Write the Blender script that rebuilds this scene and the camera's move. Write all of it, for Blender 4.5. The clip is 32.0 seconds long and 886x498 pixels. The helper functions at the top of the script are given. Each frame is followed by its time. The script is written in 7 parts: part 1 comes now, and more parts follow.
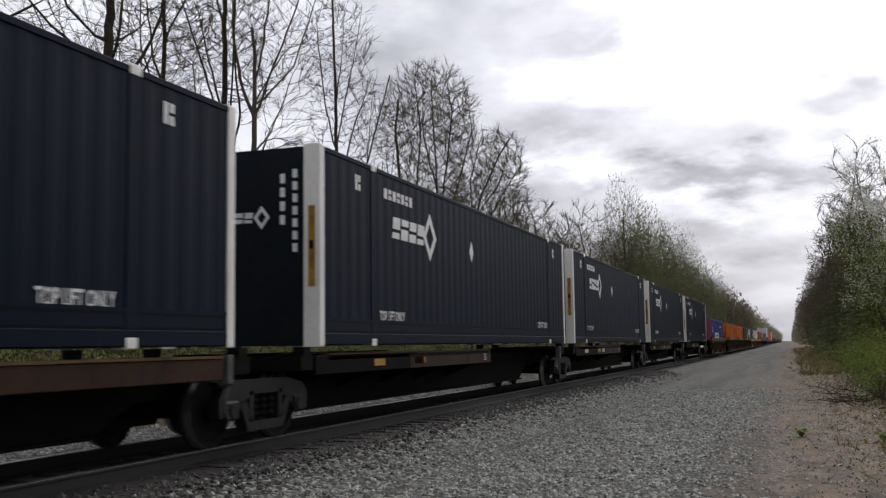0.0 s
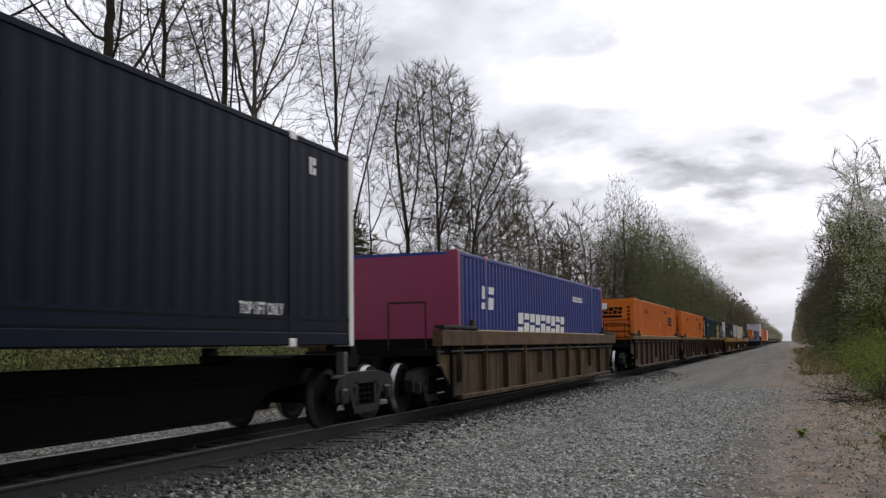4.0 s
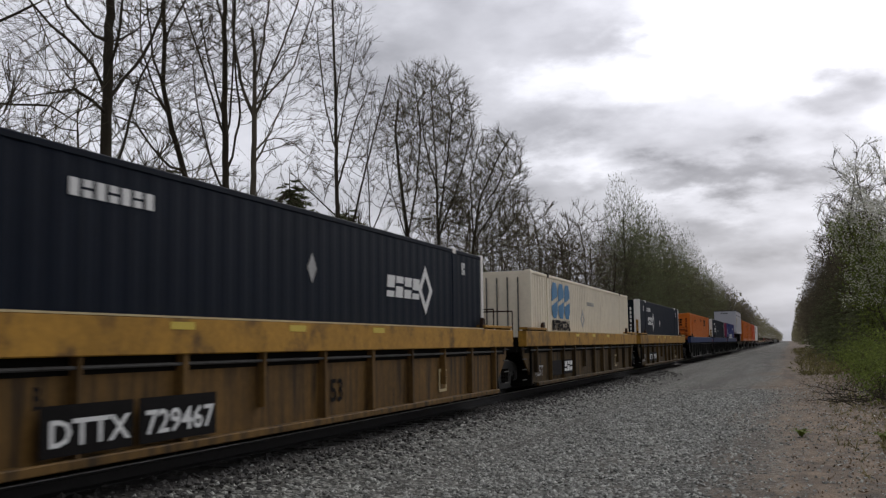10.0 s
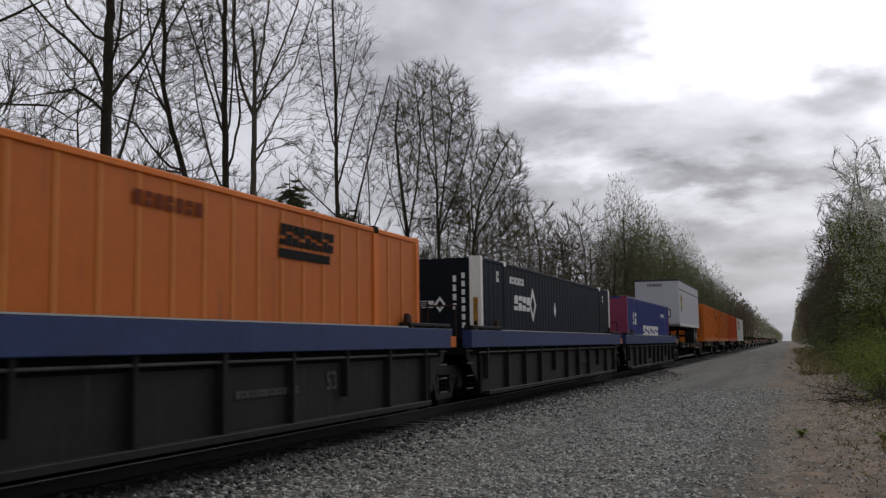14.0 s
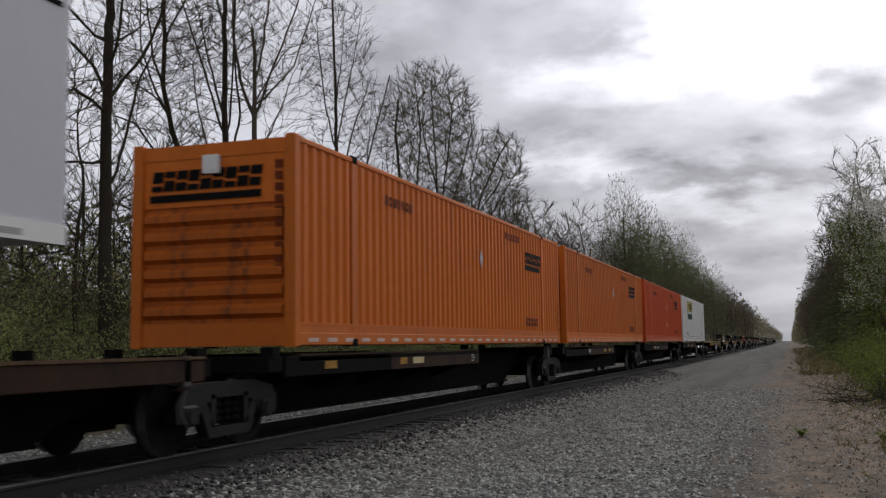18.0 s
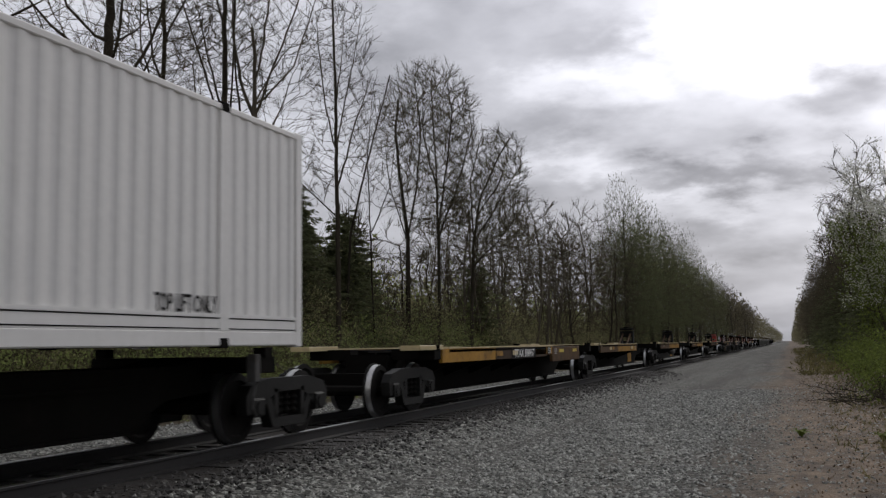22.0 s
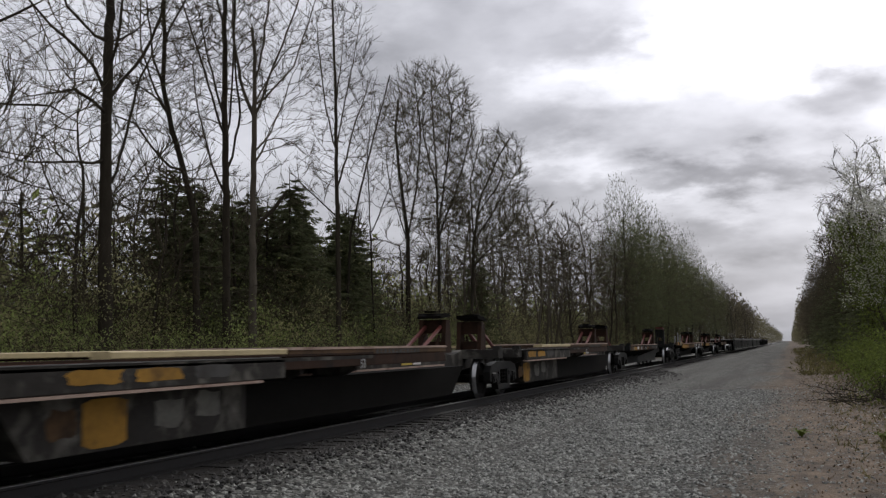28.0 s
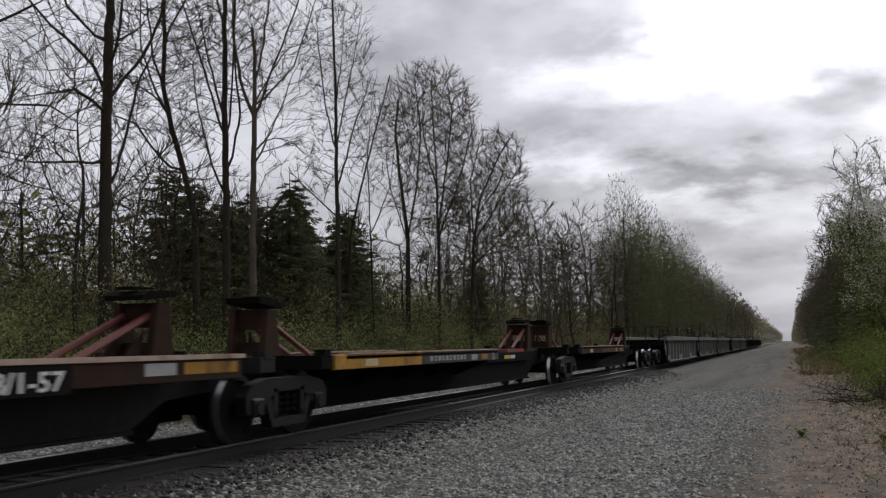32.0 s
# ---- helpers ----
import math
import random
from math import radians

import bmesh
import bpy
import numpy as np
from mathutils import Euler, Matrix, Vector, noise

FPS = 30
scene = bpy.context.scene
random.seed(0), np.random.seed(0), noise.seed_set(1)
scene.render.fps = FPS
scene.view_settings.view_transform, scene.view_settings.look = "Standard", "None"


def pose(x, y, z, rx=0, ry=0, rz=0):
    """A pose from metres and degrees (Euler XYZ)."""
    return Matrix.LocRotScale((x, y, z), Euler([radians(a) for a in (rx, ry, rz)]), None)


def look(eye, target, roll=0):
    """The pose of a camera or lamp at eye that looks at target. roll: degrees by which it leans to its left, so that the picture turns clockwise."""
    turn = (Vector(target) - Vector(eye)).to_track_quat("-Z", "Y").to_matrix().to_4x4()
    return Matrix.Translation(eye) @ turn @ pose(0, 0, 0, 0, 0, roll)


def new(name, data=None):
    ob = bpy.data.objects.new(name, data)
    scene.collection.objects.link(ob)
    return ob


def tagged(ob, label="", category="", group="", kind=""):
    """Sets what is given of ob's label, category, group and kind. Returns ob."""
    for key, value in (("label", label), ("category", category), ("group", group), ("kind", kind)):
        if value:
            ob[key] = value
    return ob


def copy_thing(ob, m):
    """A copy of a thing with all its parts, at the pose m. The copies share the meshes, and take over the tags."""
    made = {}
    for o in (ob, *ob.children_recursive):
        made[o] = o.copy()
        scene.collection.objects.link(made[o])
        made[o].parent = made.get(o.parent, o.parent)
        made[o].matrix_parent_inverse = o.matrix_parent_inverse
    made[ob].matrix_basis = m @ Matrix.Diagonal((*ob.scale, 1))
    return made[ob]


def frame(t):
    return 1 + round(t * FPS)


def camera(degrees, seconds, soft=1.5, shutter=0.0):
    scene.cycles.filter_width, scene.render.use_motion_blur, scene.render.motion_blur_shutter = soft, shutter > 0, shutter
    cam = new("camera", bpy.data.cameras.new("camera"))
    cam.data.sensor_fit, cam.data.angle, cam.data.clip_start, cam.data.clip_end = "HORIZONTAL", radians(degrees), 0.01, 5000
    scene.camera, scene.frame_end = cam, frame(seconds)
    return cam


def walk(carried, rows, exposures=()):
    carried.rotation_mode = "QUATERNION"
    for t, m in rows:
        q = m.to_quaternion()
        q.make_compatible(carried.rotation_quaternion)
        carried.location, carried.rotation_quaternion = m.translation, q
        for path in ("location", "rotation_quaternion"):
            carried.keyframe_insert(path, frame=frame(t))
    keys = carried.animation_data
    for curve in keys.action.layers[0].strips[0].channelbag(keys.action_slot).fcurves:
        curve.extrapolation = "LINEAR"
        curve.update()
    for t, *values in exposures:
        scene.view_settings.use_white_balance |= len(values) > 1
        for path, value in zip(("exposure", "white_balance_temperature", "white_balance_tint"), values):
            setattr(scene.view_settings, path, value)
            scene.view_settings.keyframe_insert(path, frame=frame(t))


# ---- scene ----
cam = camera(48.03, 32.0, soft=1.3, shutter=0.15)
EYE = (0.0, 0.0, 1.22)
SPEED = 16.821          # metres a second, towards the camera along -y
TRACK = -7.5            # x of the track's centre line


def aim(yaw, pitch, roll):
    yaw, pitch = radians(yaw), radians(pitch)
    way = Vector((-math.sin(yaw) * math.cos(pitch), math.cos(yaw) * math.cos(pitch), math.sin(pitch)))
    return look(EYE, Vector(EYE) + way * 10, roll)


walk(cam, [(0.0, aim(19.09, 5.515, -0.788)), (32.0, aim(19.09, 5.515, -0.788))], [(0.0, 0.35), (1.0, 0.42), (2.0, 0.5), (3.5, 0.5), (5.5, 0.15), (6.0, 0.1), (8.0, 0.0), (10.0, 0.05), (12.0, -0.13), (14.0, -0.08), (18.0, -0.06), (20.0, 0.0), (22.0, -0.12), (25.0, -0.08), (28.0, -0.05), (32.0, -0.02)])

# ---- world: an overcast sky, brightest round the hidden sun ----
SUN_AZ, SUN_EL = radians(14), radians(38)      # azimuth east of +y
sun_way = Vector((math.sin(SUN_AZ) * math.cos(SUN_EL), math.cos(SUN_AZ) * math.cos(SUN_EL), math.sin(SUN_EL)))


def node(tree, kind, x=0, **values):
    n = tree.nodes.new(kind)
    for key, value in values.items():
        if key in n.inputs:
            n.inputs[key].default_value = value
    return n


BANKS = (
    (-0.35, 0.34, 0.13, 0.07, -0.26), (-0.17, 0.315, 0.07, 0.03, -0.22), (-0.22, 0.228, 0.12, 0.022, -0.20),
    (-0.06, 0.162, 0.13, 0.022, -0.30), (0.06, 0.235, 0.08, 0.03, -0.22), (-0.05, 0.10, 0.10, 0.02, -0.12),
    (-0.235, 0.187, 0.035, 0.013, 0.22), (-0.185, 0.178, 0.03, 0.011, 0.14), (-0.085, 0.132, 0.06, 0.011, 0.14),
    (0.02, 0.30, 0.16, 0.045, 0.40), (-0.205, 0.275, 0.05, 0.016, 0.16), (-0.85, 0.34, 0.42, 0.24, 0.36),
)


def overcast():
    world = bpy.data.worlds.new("sky")
    scene.world = world
    world.use_nodes = True
    t = world.node_tree
    t.nodes.clear()
    out = t.nodes.new("ShaderNodeOutputWorld")
    bg = t.nodes.new("ShaderNodeBackground")
    sky = t.nodes.new("ShaderNodeTexSky")
    sky.sky_type = "NISHITA"
    sky.sun_disc = False
    sky.sun_elevation, sky.sun_rotation = SUN_EL, SUN_AZ
    sky.air_density, sky.dust_density = 1.0, 4.0
    co = t.nodes.new("ShaderNodeTexCoord")
    # a flat layer of cloud overhead: it crowds together towards the horizon
    axes = t.nodes.new("ShaderNodeSeparateXYZ")
    t.links.new(co.outputs["Generated"], axes.inputs[0])
    up = t.nodes.new("ShaderNodeMath")
    up.operation = "ABSOLUTE"
    t.links.new(axes.outputs["Z"], up.inputs[0])
    over = t.nodes.new("ShaderNodeMath")
    over.operation = "ADD"
    over.inputs[1].default_value = 0.34
    t.links.new(up.outputs[0], over.inputs[0])
    inverse = t.nodes.new("ShaderNodeMath")
    inverse.operation = "DIVIDE"
    inverse.inputs[0].default_value = 1.0
    t.links.new(over.outputs[0], inverse.inputs[1])
    layer = t.nodes.new("ShaderNodeVectorMath")
    layer.operation = "SCALE"
    t.links.new(co.outputs["Generated"], layer.inputs[0])
    t.links.new(inverse.outputs[0], layer.inputs["Scale"])
    mapping = t.nodes.new("ShaderNodeMapping")
    mapping.inputs["Location"].default_value = (5.7, 1.9, 1.3)
    mapping.inputs["Scale"].default_value = (1.0, 1.15, 0.2)
    t.links.new(layer.outputs[0], mapping.inputs[0])
    big = node(t, "ShaderNodeTexNoise", Scale=4.4, Detail=4.0, Roughness=0.42, Distortion=0.15)
    t.links.new(mapping.outputs[0], big.inputs["Vector"])

    def calc(op, a, b=None, c=None):
        n = t.nodes.new("ShaderNodeMath")
        n.operation = op
        for k, value in enumerate((a, b, c)):
            if value is None:
                continue
            if isinstance(value, (int, float)):
                n.inputs[k].default_value = value
            else:
                t.links.new(value, n.inputs[k])
        return n.outputs[0]

    # banks of cloud ahead: each is a soft, ragged patch given by its bearing, rise, width, depth and thickness
    torn = node(t, "ShaderNodeTexNoise", Scale=9.0, Detail=5.0, Roughness=0.55)
    t.links.new(mapping.outputs[0], torn.inputs["Vector"])
    tear = t.nodes.new("ShaderNodeSeparateColor")
    t.links.new(torn.outputs["Color"], tear.inputs[0])
    ahead = calc("MAXIMUM", axes.outputs["Y"], 0.05)
    bearing = calc("ADD", calc("DIVIDE", axes.outputs["X"], ahead), calc("MULTIPLY", calc("SUBTRACT", tear.outputs[0], 0.5), 0.26))
    rise = calc("ADD", calc("DIVIDE", axes.outputs["Z"], ahead), calc("MULTIPLY", calc("SUBTRACT", tear.outputs[1], 0.5), 0.09))
    tone = calc("MULTIPLY_ADD", big.outputs["Fac"], 0.62, 0.235)
    tone = calc("ADD", tone, calc("MULTIPLY", calc("SUBTRACT", tear.outputs[2], 0.5), 0.16))
    for at, high, wide, deep, thick in BANKS:
        u = calc("DIVIDE", calc("SUBTRACT", bearing, at), wide)
        v = calc("DIVIDE", calc("SUBTRACT", rise, high), deep)
        fade = calc("POWER", 2.718, calc("MULTIPLY", calc("ADD", calc("MULTIPLY", u, u), calc("MULTIPLY", v, v)), -1.0))
        tone = calc("MULTIPLY_ADD", fade, thick, tone)
    ramp = t.nodes.new("ShaderNodeValToRGB")
    ramp.color_ramp.elements[0].position, ramp.color_ramp.elements[0].color = 0.2, (0.196, 0.200, 0.230, 1)
    ramp.color_ramp.elements[1].position, ramp.color_ramp.elements[1].color = 1.0, (0.98, 0.988, 1.075, 1)
    t.links.new(tone, ramp.inputs[0])
    # glow of the hidden sun through the cloud
    dot = t.nodes.new("ShaderNodeVectorMath")
    dot.operation = "DOT_PRODUCT"
    t.links.new(co.outputs["Generated"], dot.inputs[0])
    dot.inputs[1].default_value = sun_way
    glow = t.nodes.new("ShaderNodeMapRange")
    glow.inputs["From Min"].default_value, glow.inputs["From Max"].default_value = 0.74, 1.0
    glow.inputs["To Min"].default_value, glow.inputs["To Max"].default_value = 0.84, 2.3
    glow.interpolation_type = "SMOOTHSTEP"
    t.links.new(dot.outputs["Value"], glow.inputs["Value"])
    mul = t.nodes.new("ShaderNodeVectorMath")
    mul.operation = "SCALE"
    t.links.new(ramp.outputs[0], mul.inputs[0])
    t.links.new(glow.outputs[0], mul.inputs["Scale"])
    thin = t.nodes.new("ShaderNodeVectorMath")
    thin.operation = "SCALE"
    thin.inputs["Scale"].default_value = 0.006
    t.links.new(sky.outputs[0], thin.inputs[0])
    add = t.nodes.new("ShaderNodeVectorMath")
    add.operation = "ADD"
    t.links.new(mul.outputs[0], add.inputs[0])
    t.links.new(thin.outputs[0], add.inputs[1])
    t.links.new(add.outputs[0], bg.inputs["Color"])
    bg.inputs["Strength"].default_value = 1.0
    t.links.new(bg.outputs[0], out.inputs["Surface"])


overcast()
sun = new("sun", bpy.data.lights.new("sun", "SUN"))
sun.data.energy, sun.data.angle, sun.data.color = 0.5, radians(25), (1.0, 0.94, 0.83)
sun.matrix_world = look(sun_way * 100, (0, 0, 0))


# ---- materials ----
def material(name, color, rough=0.6, metal=0.0, vary=0.25, scale=3.0, fine=40.0, bump=0.15, dirt=None, dirt_at=0.55, streak=0.0, random_tint=0.0, spec=0.5, island=0.0, stretch=(1, 1, 1), thin=0.0):
    """A worn surface: broad stains, fine grain, optional rust or dirt and rain streaks that run down it."""
    m = bpy.data.materials.new(name)
    m.use_nodes = True
    t = m.node_tree
    bsdf = t.nodes["Principled BSDF"]
    co = t.nodes.new("ShaderNodeTexCoord")
    st = t.nodes.new("ShaderNodeMapping")
    st.inputs["Scale"].default_value = stretch
    t.links.new(co.outputs["Object"], st.inputs[0])
    broad = node(t, "ShaderNodeTexNoise", Scale=scale, Detail=5.0, Roughness=0.6)
    grain = node(t, "ShaderNodeTexNoise", Scale=fine, Detail=4.0, Roughness=0.65)
    t.links.new(st.outputs[0], broad.inputs["Vector"])
    t.links.new(st.outputs[0], grain.inputs["Vector"])
    both = t.nodes.new("ShaderNodeMath")
    both.operation = "MULTIPLY_ADD"
    t.links.new(grain.outputs["Fac"], both.inputs[0])
    both.inputs[1].default_value = 0.45
    half = t.nodes.new("ShaderNodeMath")
    half.operation = "MULTIPLY"
    half.inputs[1].default_value = 0.55
    t.links.new(broad.outputs["Fac"], half.inputs[0])
    t.links.new(half.outputs[0], both.inputs[2])
    ramp = t.nodes.new("ShaderNodeValToRGB")
    dark = tuple(c * (1 - vary) for c in color) + (1,)
    light = tuple(min(1, c * (1 + vary * 0.8)) for c in color) + (1,)
    ramp.color_ramp.elements[0].position, ramp.color_ramp.elements[0].color = 0.32, dark
    ramp.color_ramp.elements[1].position, ramp.color_ramp.elements[1].color = 0.68, light
    t.links.new(both.outputs[0], ramp.inputs[0])
    last = ramp.outputs[0]
    if dirt:
        run = t.nodes.new("ShaderNodeMapping")
        run.inputs["Scale"].default_value = (6.0, 6.0, 0.5) if streak else (2.2, 2.2, 2.2)
        t.links.new(co.outputs["Object"], run.inputs[0])
        stain = node(t, "ShaderNodeTexNoise", Scale=1.0, Detail=6.0, Roughness=0.62)
        t.links.new(run.outputs[0], stain.inputs["Vector"])
        cut = t.nodes.new("ShaderNodeMapRange")
        cut.inputs["From Min"].default_value, cut.inputs["From Max"].default_value = dirt_at, dirt_at + 0.2
        cut.inputs["To Max"].default_value = 0.85
        t.links.new(stain.outputs["Fac"], cut.inputs["Value"])
        mix = t.nodes.new("ShaderNodeMix")
        mix.data_type = "RGBA"
        t.links.new(cut.outputs[0], mix.inputs["Factor"])
        t.links.new(last, mix.inputs["A"])
        mix.inputs["B"].default_value = tuple(dirt) + (1,)
        last = mix.outputs["Result"]
    if random_tint or island:
        if island:
            source = t.nodes.new("ShaderNodeNewGeometry").outputs["Random Per Island"]
        else:
            source = t.nodes.new("ShaderNodeObjectInfo").outputs["Random"]
        span = t.nodes.new("ShaderNodeMapRange")
        amount = island or random_tint
        span.inputs["To Min"].default_value, span.inputs["To Max"].default_value = 1 - amount, 1 + amount
        t.links.new(source, span.inputs["Value"])
        tint = t.nodes.new("ShaderNodeVectorMath")
        tint.operation = "SCALE"
        t.links.new(last, tint.inputs[0])
        t.links.new(span.outputs[0], tint.inputs["Scale"])
        last = tint.outputs[0]
    t.links.new(last, bsdf.inputs["Base Color"])
    bsdf.inputs["Roughness"].default_value = rough
    bsdf.inputs["Metallic"].default_value = metal
    bsdf.inputs["Specular IOR Level"].default_value = spec
    if bump:
        b = node(t, "ShaderNodeBump", Strength=bump, Distance=0.02)
        t.links.new(both.outputs[0], b.inputs["Height"])
        t.links.new(b.outputs[0], bsdf.inputs["Normal"])
    if thin:
        # leaves let light through
        through_leaf = t.nodes.new("ShaderNodeBsdfTranslucent")
        t.links.new(last, through_leaf.inputs["Color"])
        both_ways = t.nodes.new("ShaderNodeMixShader")
        both_ways.inputs[0].default_value = thin
        t.links.new(bsdf.outputs[0], both_ways.inputs[1])
        t.links.new(through_leaf.outputs[0], both_ways.inputs[2])
        t.links.new(both_ways.outputs[0], t.nodes["Material Output"].inputs["Surface"])
    return m


NAVY = material("navy_paint", (0.0038, 0.0078, 0.0165), 0.55, spec=0.06, vary=0.2, scale=0.7, fine=9, bump=0.03, dirt=(0.010, 0.013, 0.018), dirt_at=0.60, streak=1, random_tint=0.15)
NAVY_END = material("grimy_navy_end_paint", (0.0055, 0.0085, 0.0125), 0.6, spec=0.1, vary=0.3, scale=0.9, fine=9, bump=0.05, dirt=(0.012, 0.011, 0.010), dirt_at=0.52)
BLACKGREEN = material("green_black_paint", (0.010, 0.024, 0.028), 0.5, spec=0.25, vary=0.25, scale=0.7, fine=9, bump=0.05, dirt=(0.02, 0.026, 0.026), dirt_at=0.6, streak=1)
ORANGE = material("orange_paint", (0.56, 0.138, 0.012), 0.55, spec=0.22, vary=0.14, scale=0.6, fine=8, bump=0.05, dirt=(0.24, 0.075, 0.03), dirt_at=0.60, streak=1, random_tint=0.14)
ORANGE_END = material("dirty_orange_end_paint", (0.46, 0.11, 0.012), 0.6, spec=0.18, vary=0.2, scale=0.9, fine=9, bump=0.06, dirt=(0.13, 0.045, 0.02), dirt_at=0.50, streak=1)
REDORANGE = material("red_orange_paint", (0.52, 0.074, 0.010), 0.55, spec=0.22, vary=0.12, scale=0.6, fine=8, bump=0.05, dirt=(0.28, 0.04, 0.02), dirt_at=0.62, streak=1)
BLUE = material("blue_paint", (0.03, 0.045, 0.19), 0.5, spec=0.25, vary=0.15, scale=0.7, fine=9, bump=0.05, dirt=(0.06, 0.06, 0.1), dirt_at=0.6, streak=1)
MAROON = material("maroon_paint", (0.22, 0.02, 0.07), 0.5, vary=0.15, scale=0.9, fine=9, bump=0.05)
CREAM = material("cream_paint", (0.72, 0.645, 0.50), 0.6, spec=0.25, vary=0.12, scale=0.8, fine=10, bump=0.05, dirt=(0.26, 0.16, 0.09), dirt_at=0.63, streak=1)
WHITE = material("white_paint", (0.74, 0.73, 0.70), 0.5, vary=0.08, scale=0.9, fine=12, bump=0.05, dirt=(0.36, 0.33, 0.28), dirt_at=0.64, streak=1)
POST = material("white_post_paint", (0.72, 0.70, 0.65), 0.5, vary=0.15, scale=1.2, fine=12, bump=0.05, dirt=(0.36, 0.28, 0.16), dirt_at=0.6, streak=1)
TRAILER = material("trailer_grey_paint", (0.52, 0.52, 0.555), 0.45, vary=0.06, scale=0.8, fine=10, bump=0.03, dirt=(0.42, 0.42, 0.45), dirt_at=0.62, streak=1)
MARK_WHITE = material("white_marking", (0.68, 0.68, 0.66), 0.5, vary=0.12, scale=4, fine=30, bump=0.0)
MARK_BLACK = material("black_marking", (0.007, 0.006, 0.006), 0.7, spec=0.08, vary=0.3, scale=4, fine=30, bump=0.0)
MARK_RUST = material("brown_marking", (0.15, 0.033, 0.011), 0.7, spec=0.1, vary=0.3, scale=4, fine=30, bump=0.0)
MARK_YELLOW = material("yellow_marking", (0.55, 0.41, 0.04), 0.5, vary=0.15, scale=4, fine=30, bump=0.0)
MARK_GREEN = material("green_marking", (0.006, 0.055, 0.034), 0.5, vary=0.15, scale=4, fine=30, bump=0.0)
MARK_BLUE = material("blue_marking", (0.03, 0.16, 0.32), 0.5, vary=0.2, scale=4, fine=30, bump=0.0)
MARK_BROWN = material("dark_brown_marking", (0.07, 0.045, 0.025), 0.5, vary=0.2, scale=4, fine=30, bump=0.0)
MARK_GREY = material("grey_marking", (0.33, 0.33, 0.32), 0.5, vary=0.2, scale=4, fine=30, bump=0.0)
MARK_RED = material("red_marking", (0.45, 0.03, 0.02), 0.4, vary=0.2, scale=4, fine=30, bump=0.0)
DECK_YELLOW = material("yellow_steel_paint", (0.36, 0.19, 0.028), 0.65, spec=0.2, vary=0.4, scale=0.9, fine=12, bump=0.1, dirt=(0.055, 0.032, 0.017), dirt_at=0.50, random_tint=0.12)
DECK_PALE = material("pale_yellow_steel_paint", (0.52, 0.42, 0.22), 0.6, vary=0.25, scale=1.0, fine=12, bump=0.1, dirt=(0.25, 0.18, 0.1), dirt_at=0.58)
SIDE_OCHRE = material("ochre_brown_steel", (0.098, 0.062, 0.024), 0.75, spec=0.12, vary=0.45, scale=0.7, fine=9, bump=0.12, dirt=(0.013, 0.011, 0.009), dirt_at=0.40, streak=1)
SIDE_YELLOW = material("yellow_brown_steel", (0.14, 0.078, 0.022), 0.7, spec=0.15, vary=0.45, scale=0.7, fine=9, bump=0.12, dirt=(0.022, 0.016, 0.011), dirt_at=0.45, streak=1)
SIDE_BROWN = material("dark_brown_steel", (0.062, 0.039, 0.025), 0.75, spec=0.15, vary=0.4, scale=0.8, fine=9, bump=0.12, dirt=(0.020, 0.016, 0.013), dirt_at=0.50, streak=1)
SIDE_BLACK = material("grey_black_steel", (0.017, 0.017, 0.0155), 0.75, spec=0.15, vary=0.4, scale=0.8, fine=9, bump=0.12, dirt=(0.036, 0.031, 0.026), dirt_at=0.55, streak=1)
SIDE_GREY = material("weathered_grey_steel", (0.075, 0.073, 0.068), 0.75, spec=0.2, vary=0.3, scale=0.8, fine=9, bump=0.12, dirt=(0.035, 0.028, 0.024), dirt_at=0.52)
CHORD_BLUE = material("blue_steel_paint", (0.026, 0.042, 0.115), 0.65, spec=0.2, vary=0.3, scale=1.0, fine=10, bump=0.1, dirt=(0.035, 0.035, 0.045), dirt_at=0.56)
CHORD_OCHRE = material("ochre_steel_paint", (0.17, 0.10, 0.03), 0.7, spec=0.15, vary=0.45, scale=1.0, fine=10, bump=0.1, dirt=(0.03, 0.021, 0.014), dirt_at=0.50)
CHORD_BROWN = material("brown_steel_paint", (0.095, 0.055, 0.026), 0.7, spec=0.15, vary=0.45, scale=1.0, fine=10, bump=0.1, dirt=(0.025, 0.018, 0.013), dirt_at=0.50)
FLAKED = material("flaked_pale_grey_paint", (0.15, 0.145, 0.125), 0.75, spec=0.15, vary=0.35, scale=2.5, fine=18, bump=0.12, dirt=(0.03, 0.027, 0.024), dirt_at=0.5)
WELL_FADED = material("faded_grey_wagon_paint", (0.17, 0.17, 0.155), 0.75, spec=0.2, vary=0.25, scale=0.8, fine=9, bump=0.1, dirt=(0.07, 0.06, 0.05), dirt_at=0.55, streak=1)
PEELING = material("peeling_grey_paint", (0.034, 0.031, 0.027), 0.75, spec=0.12, vary=0.4, scale=1.6, fine=14, bump=0.12, dirt=(0.17, 0.16, 0.135), dirt_at=0.50)
STRIP = material("faded_reflective_tape", (0.56, 0.43, 0.36), 0.5, vary=0.2, scale=4, fine=30, bump=0.0)
SEAM = material("pale_orange_seam", (0.62, 0.24, 0.06), 0.6, spec=0.2, vary=0.2, scale=1.0, fine=10, bump=0.0)
CAP = material("pink_rusted_plank", (0.42, 0.31, 0.25), 0.75, spec=0.15, vary=0.35, scale=1.0, fine=14, bump=0.1, dirt=(0.12, 0.06, 0.045), dirt_at=0.52)
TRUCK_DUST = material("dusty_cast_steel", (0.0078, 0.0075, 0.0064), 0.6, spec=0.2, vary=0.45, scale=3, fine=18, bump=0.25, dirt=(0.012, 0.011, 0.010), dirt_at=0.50)
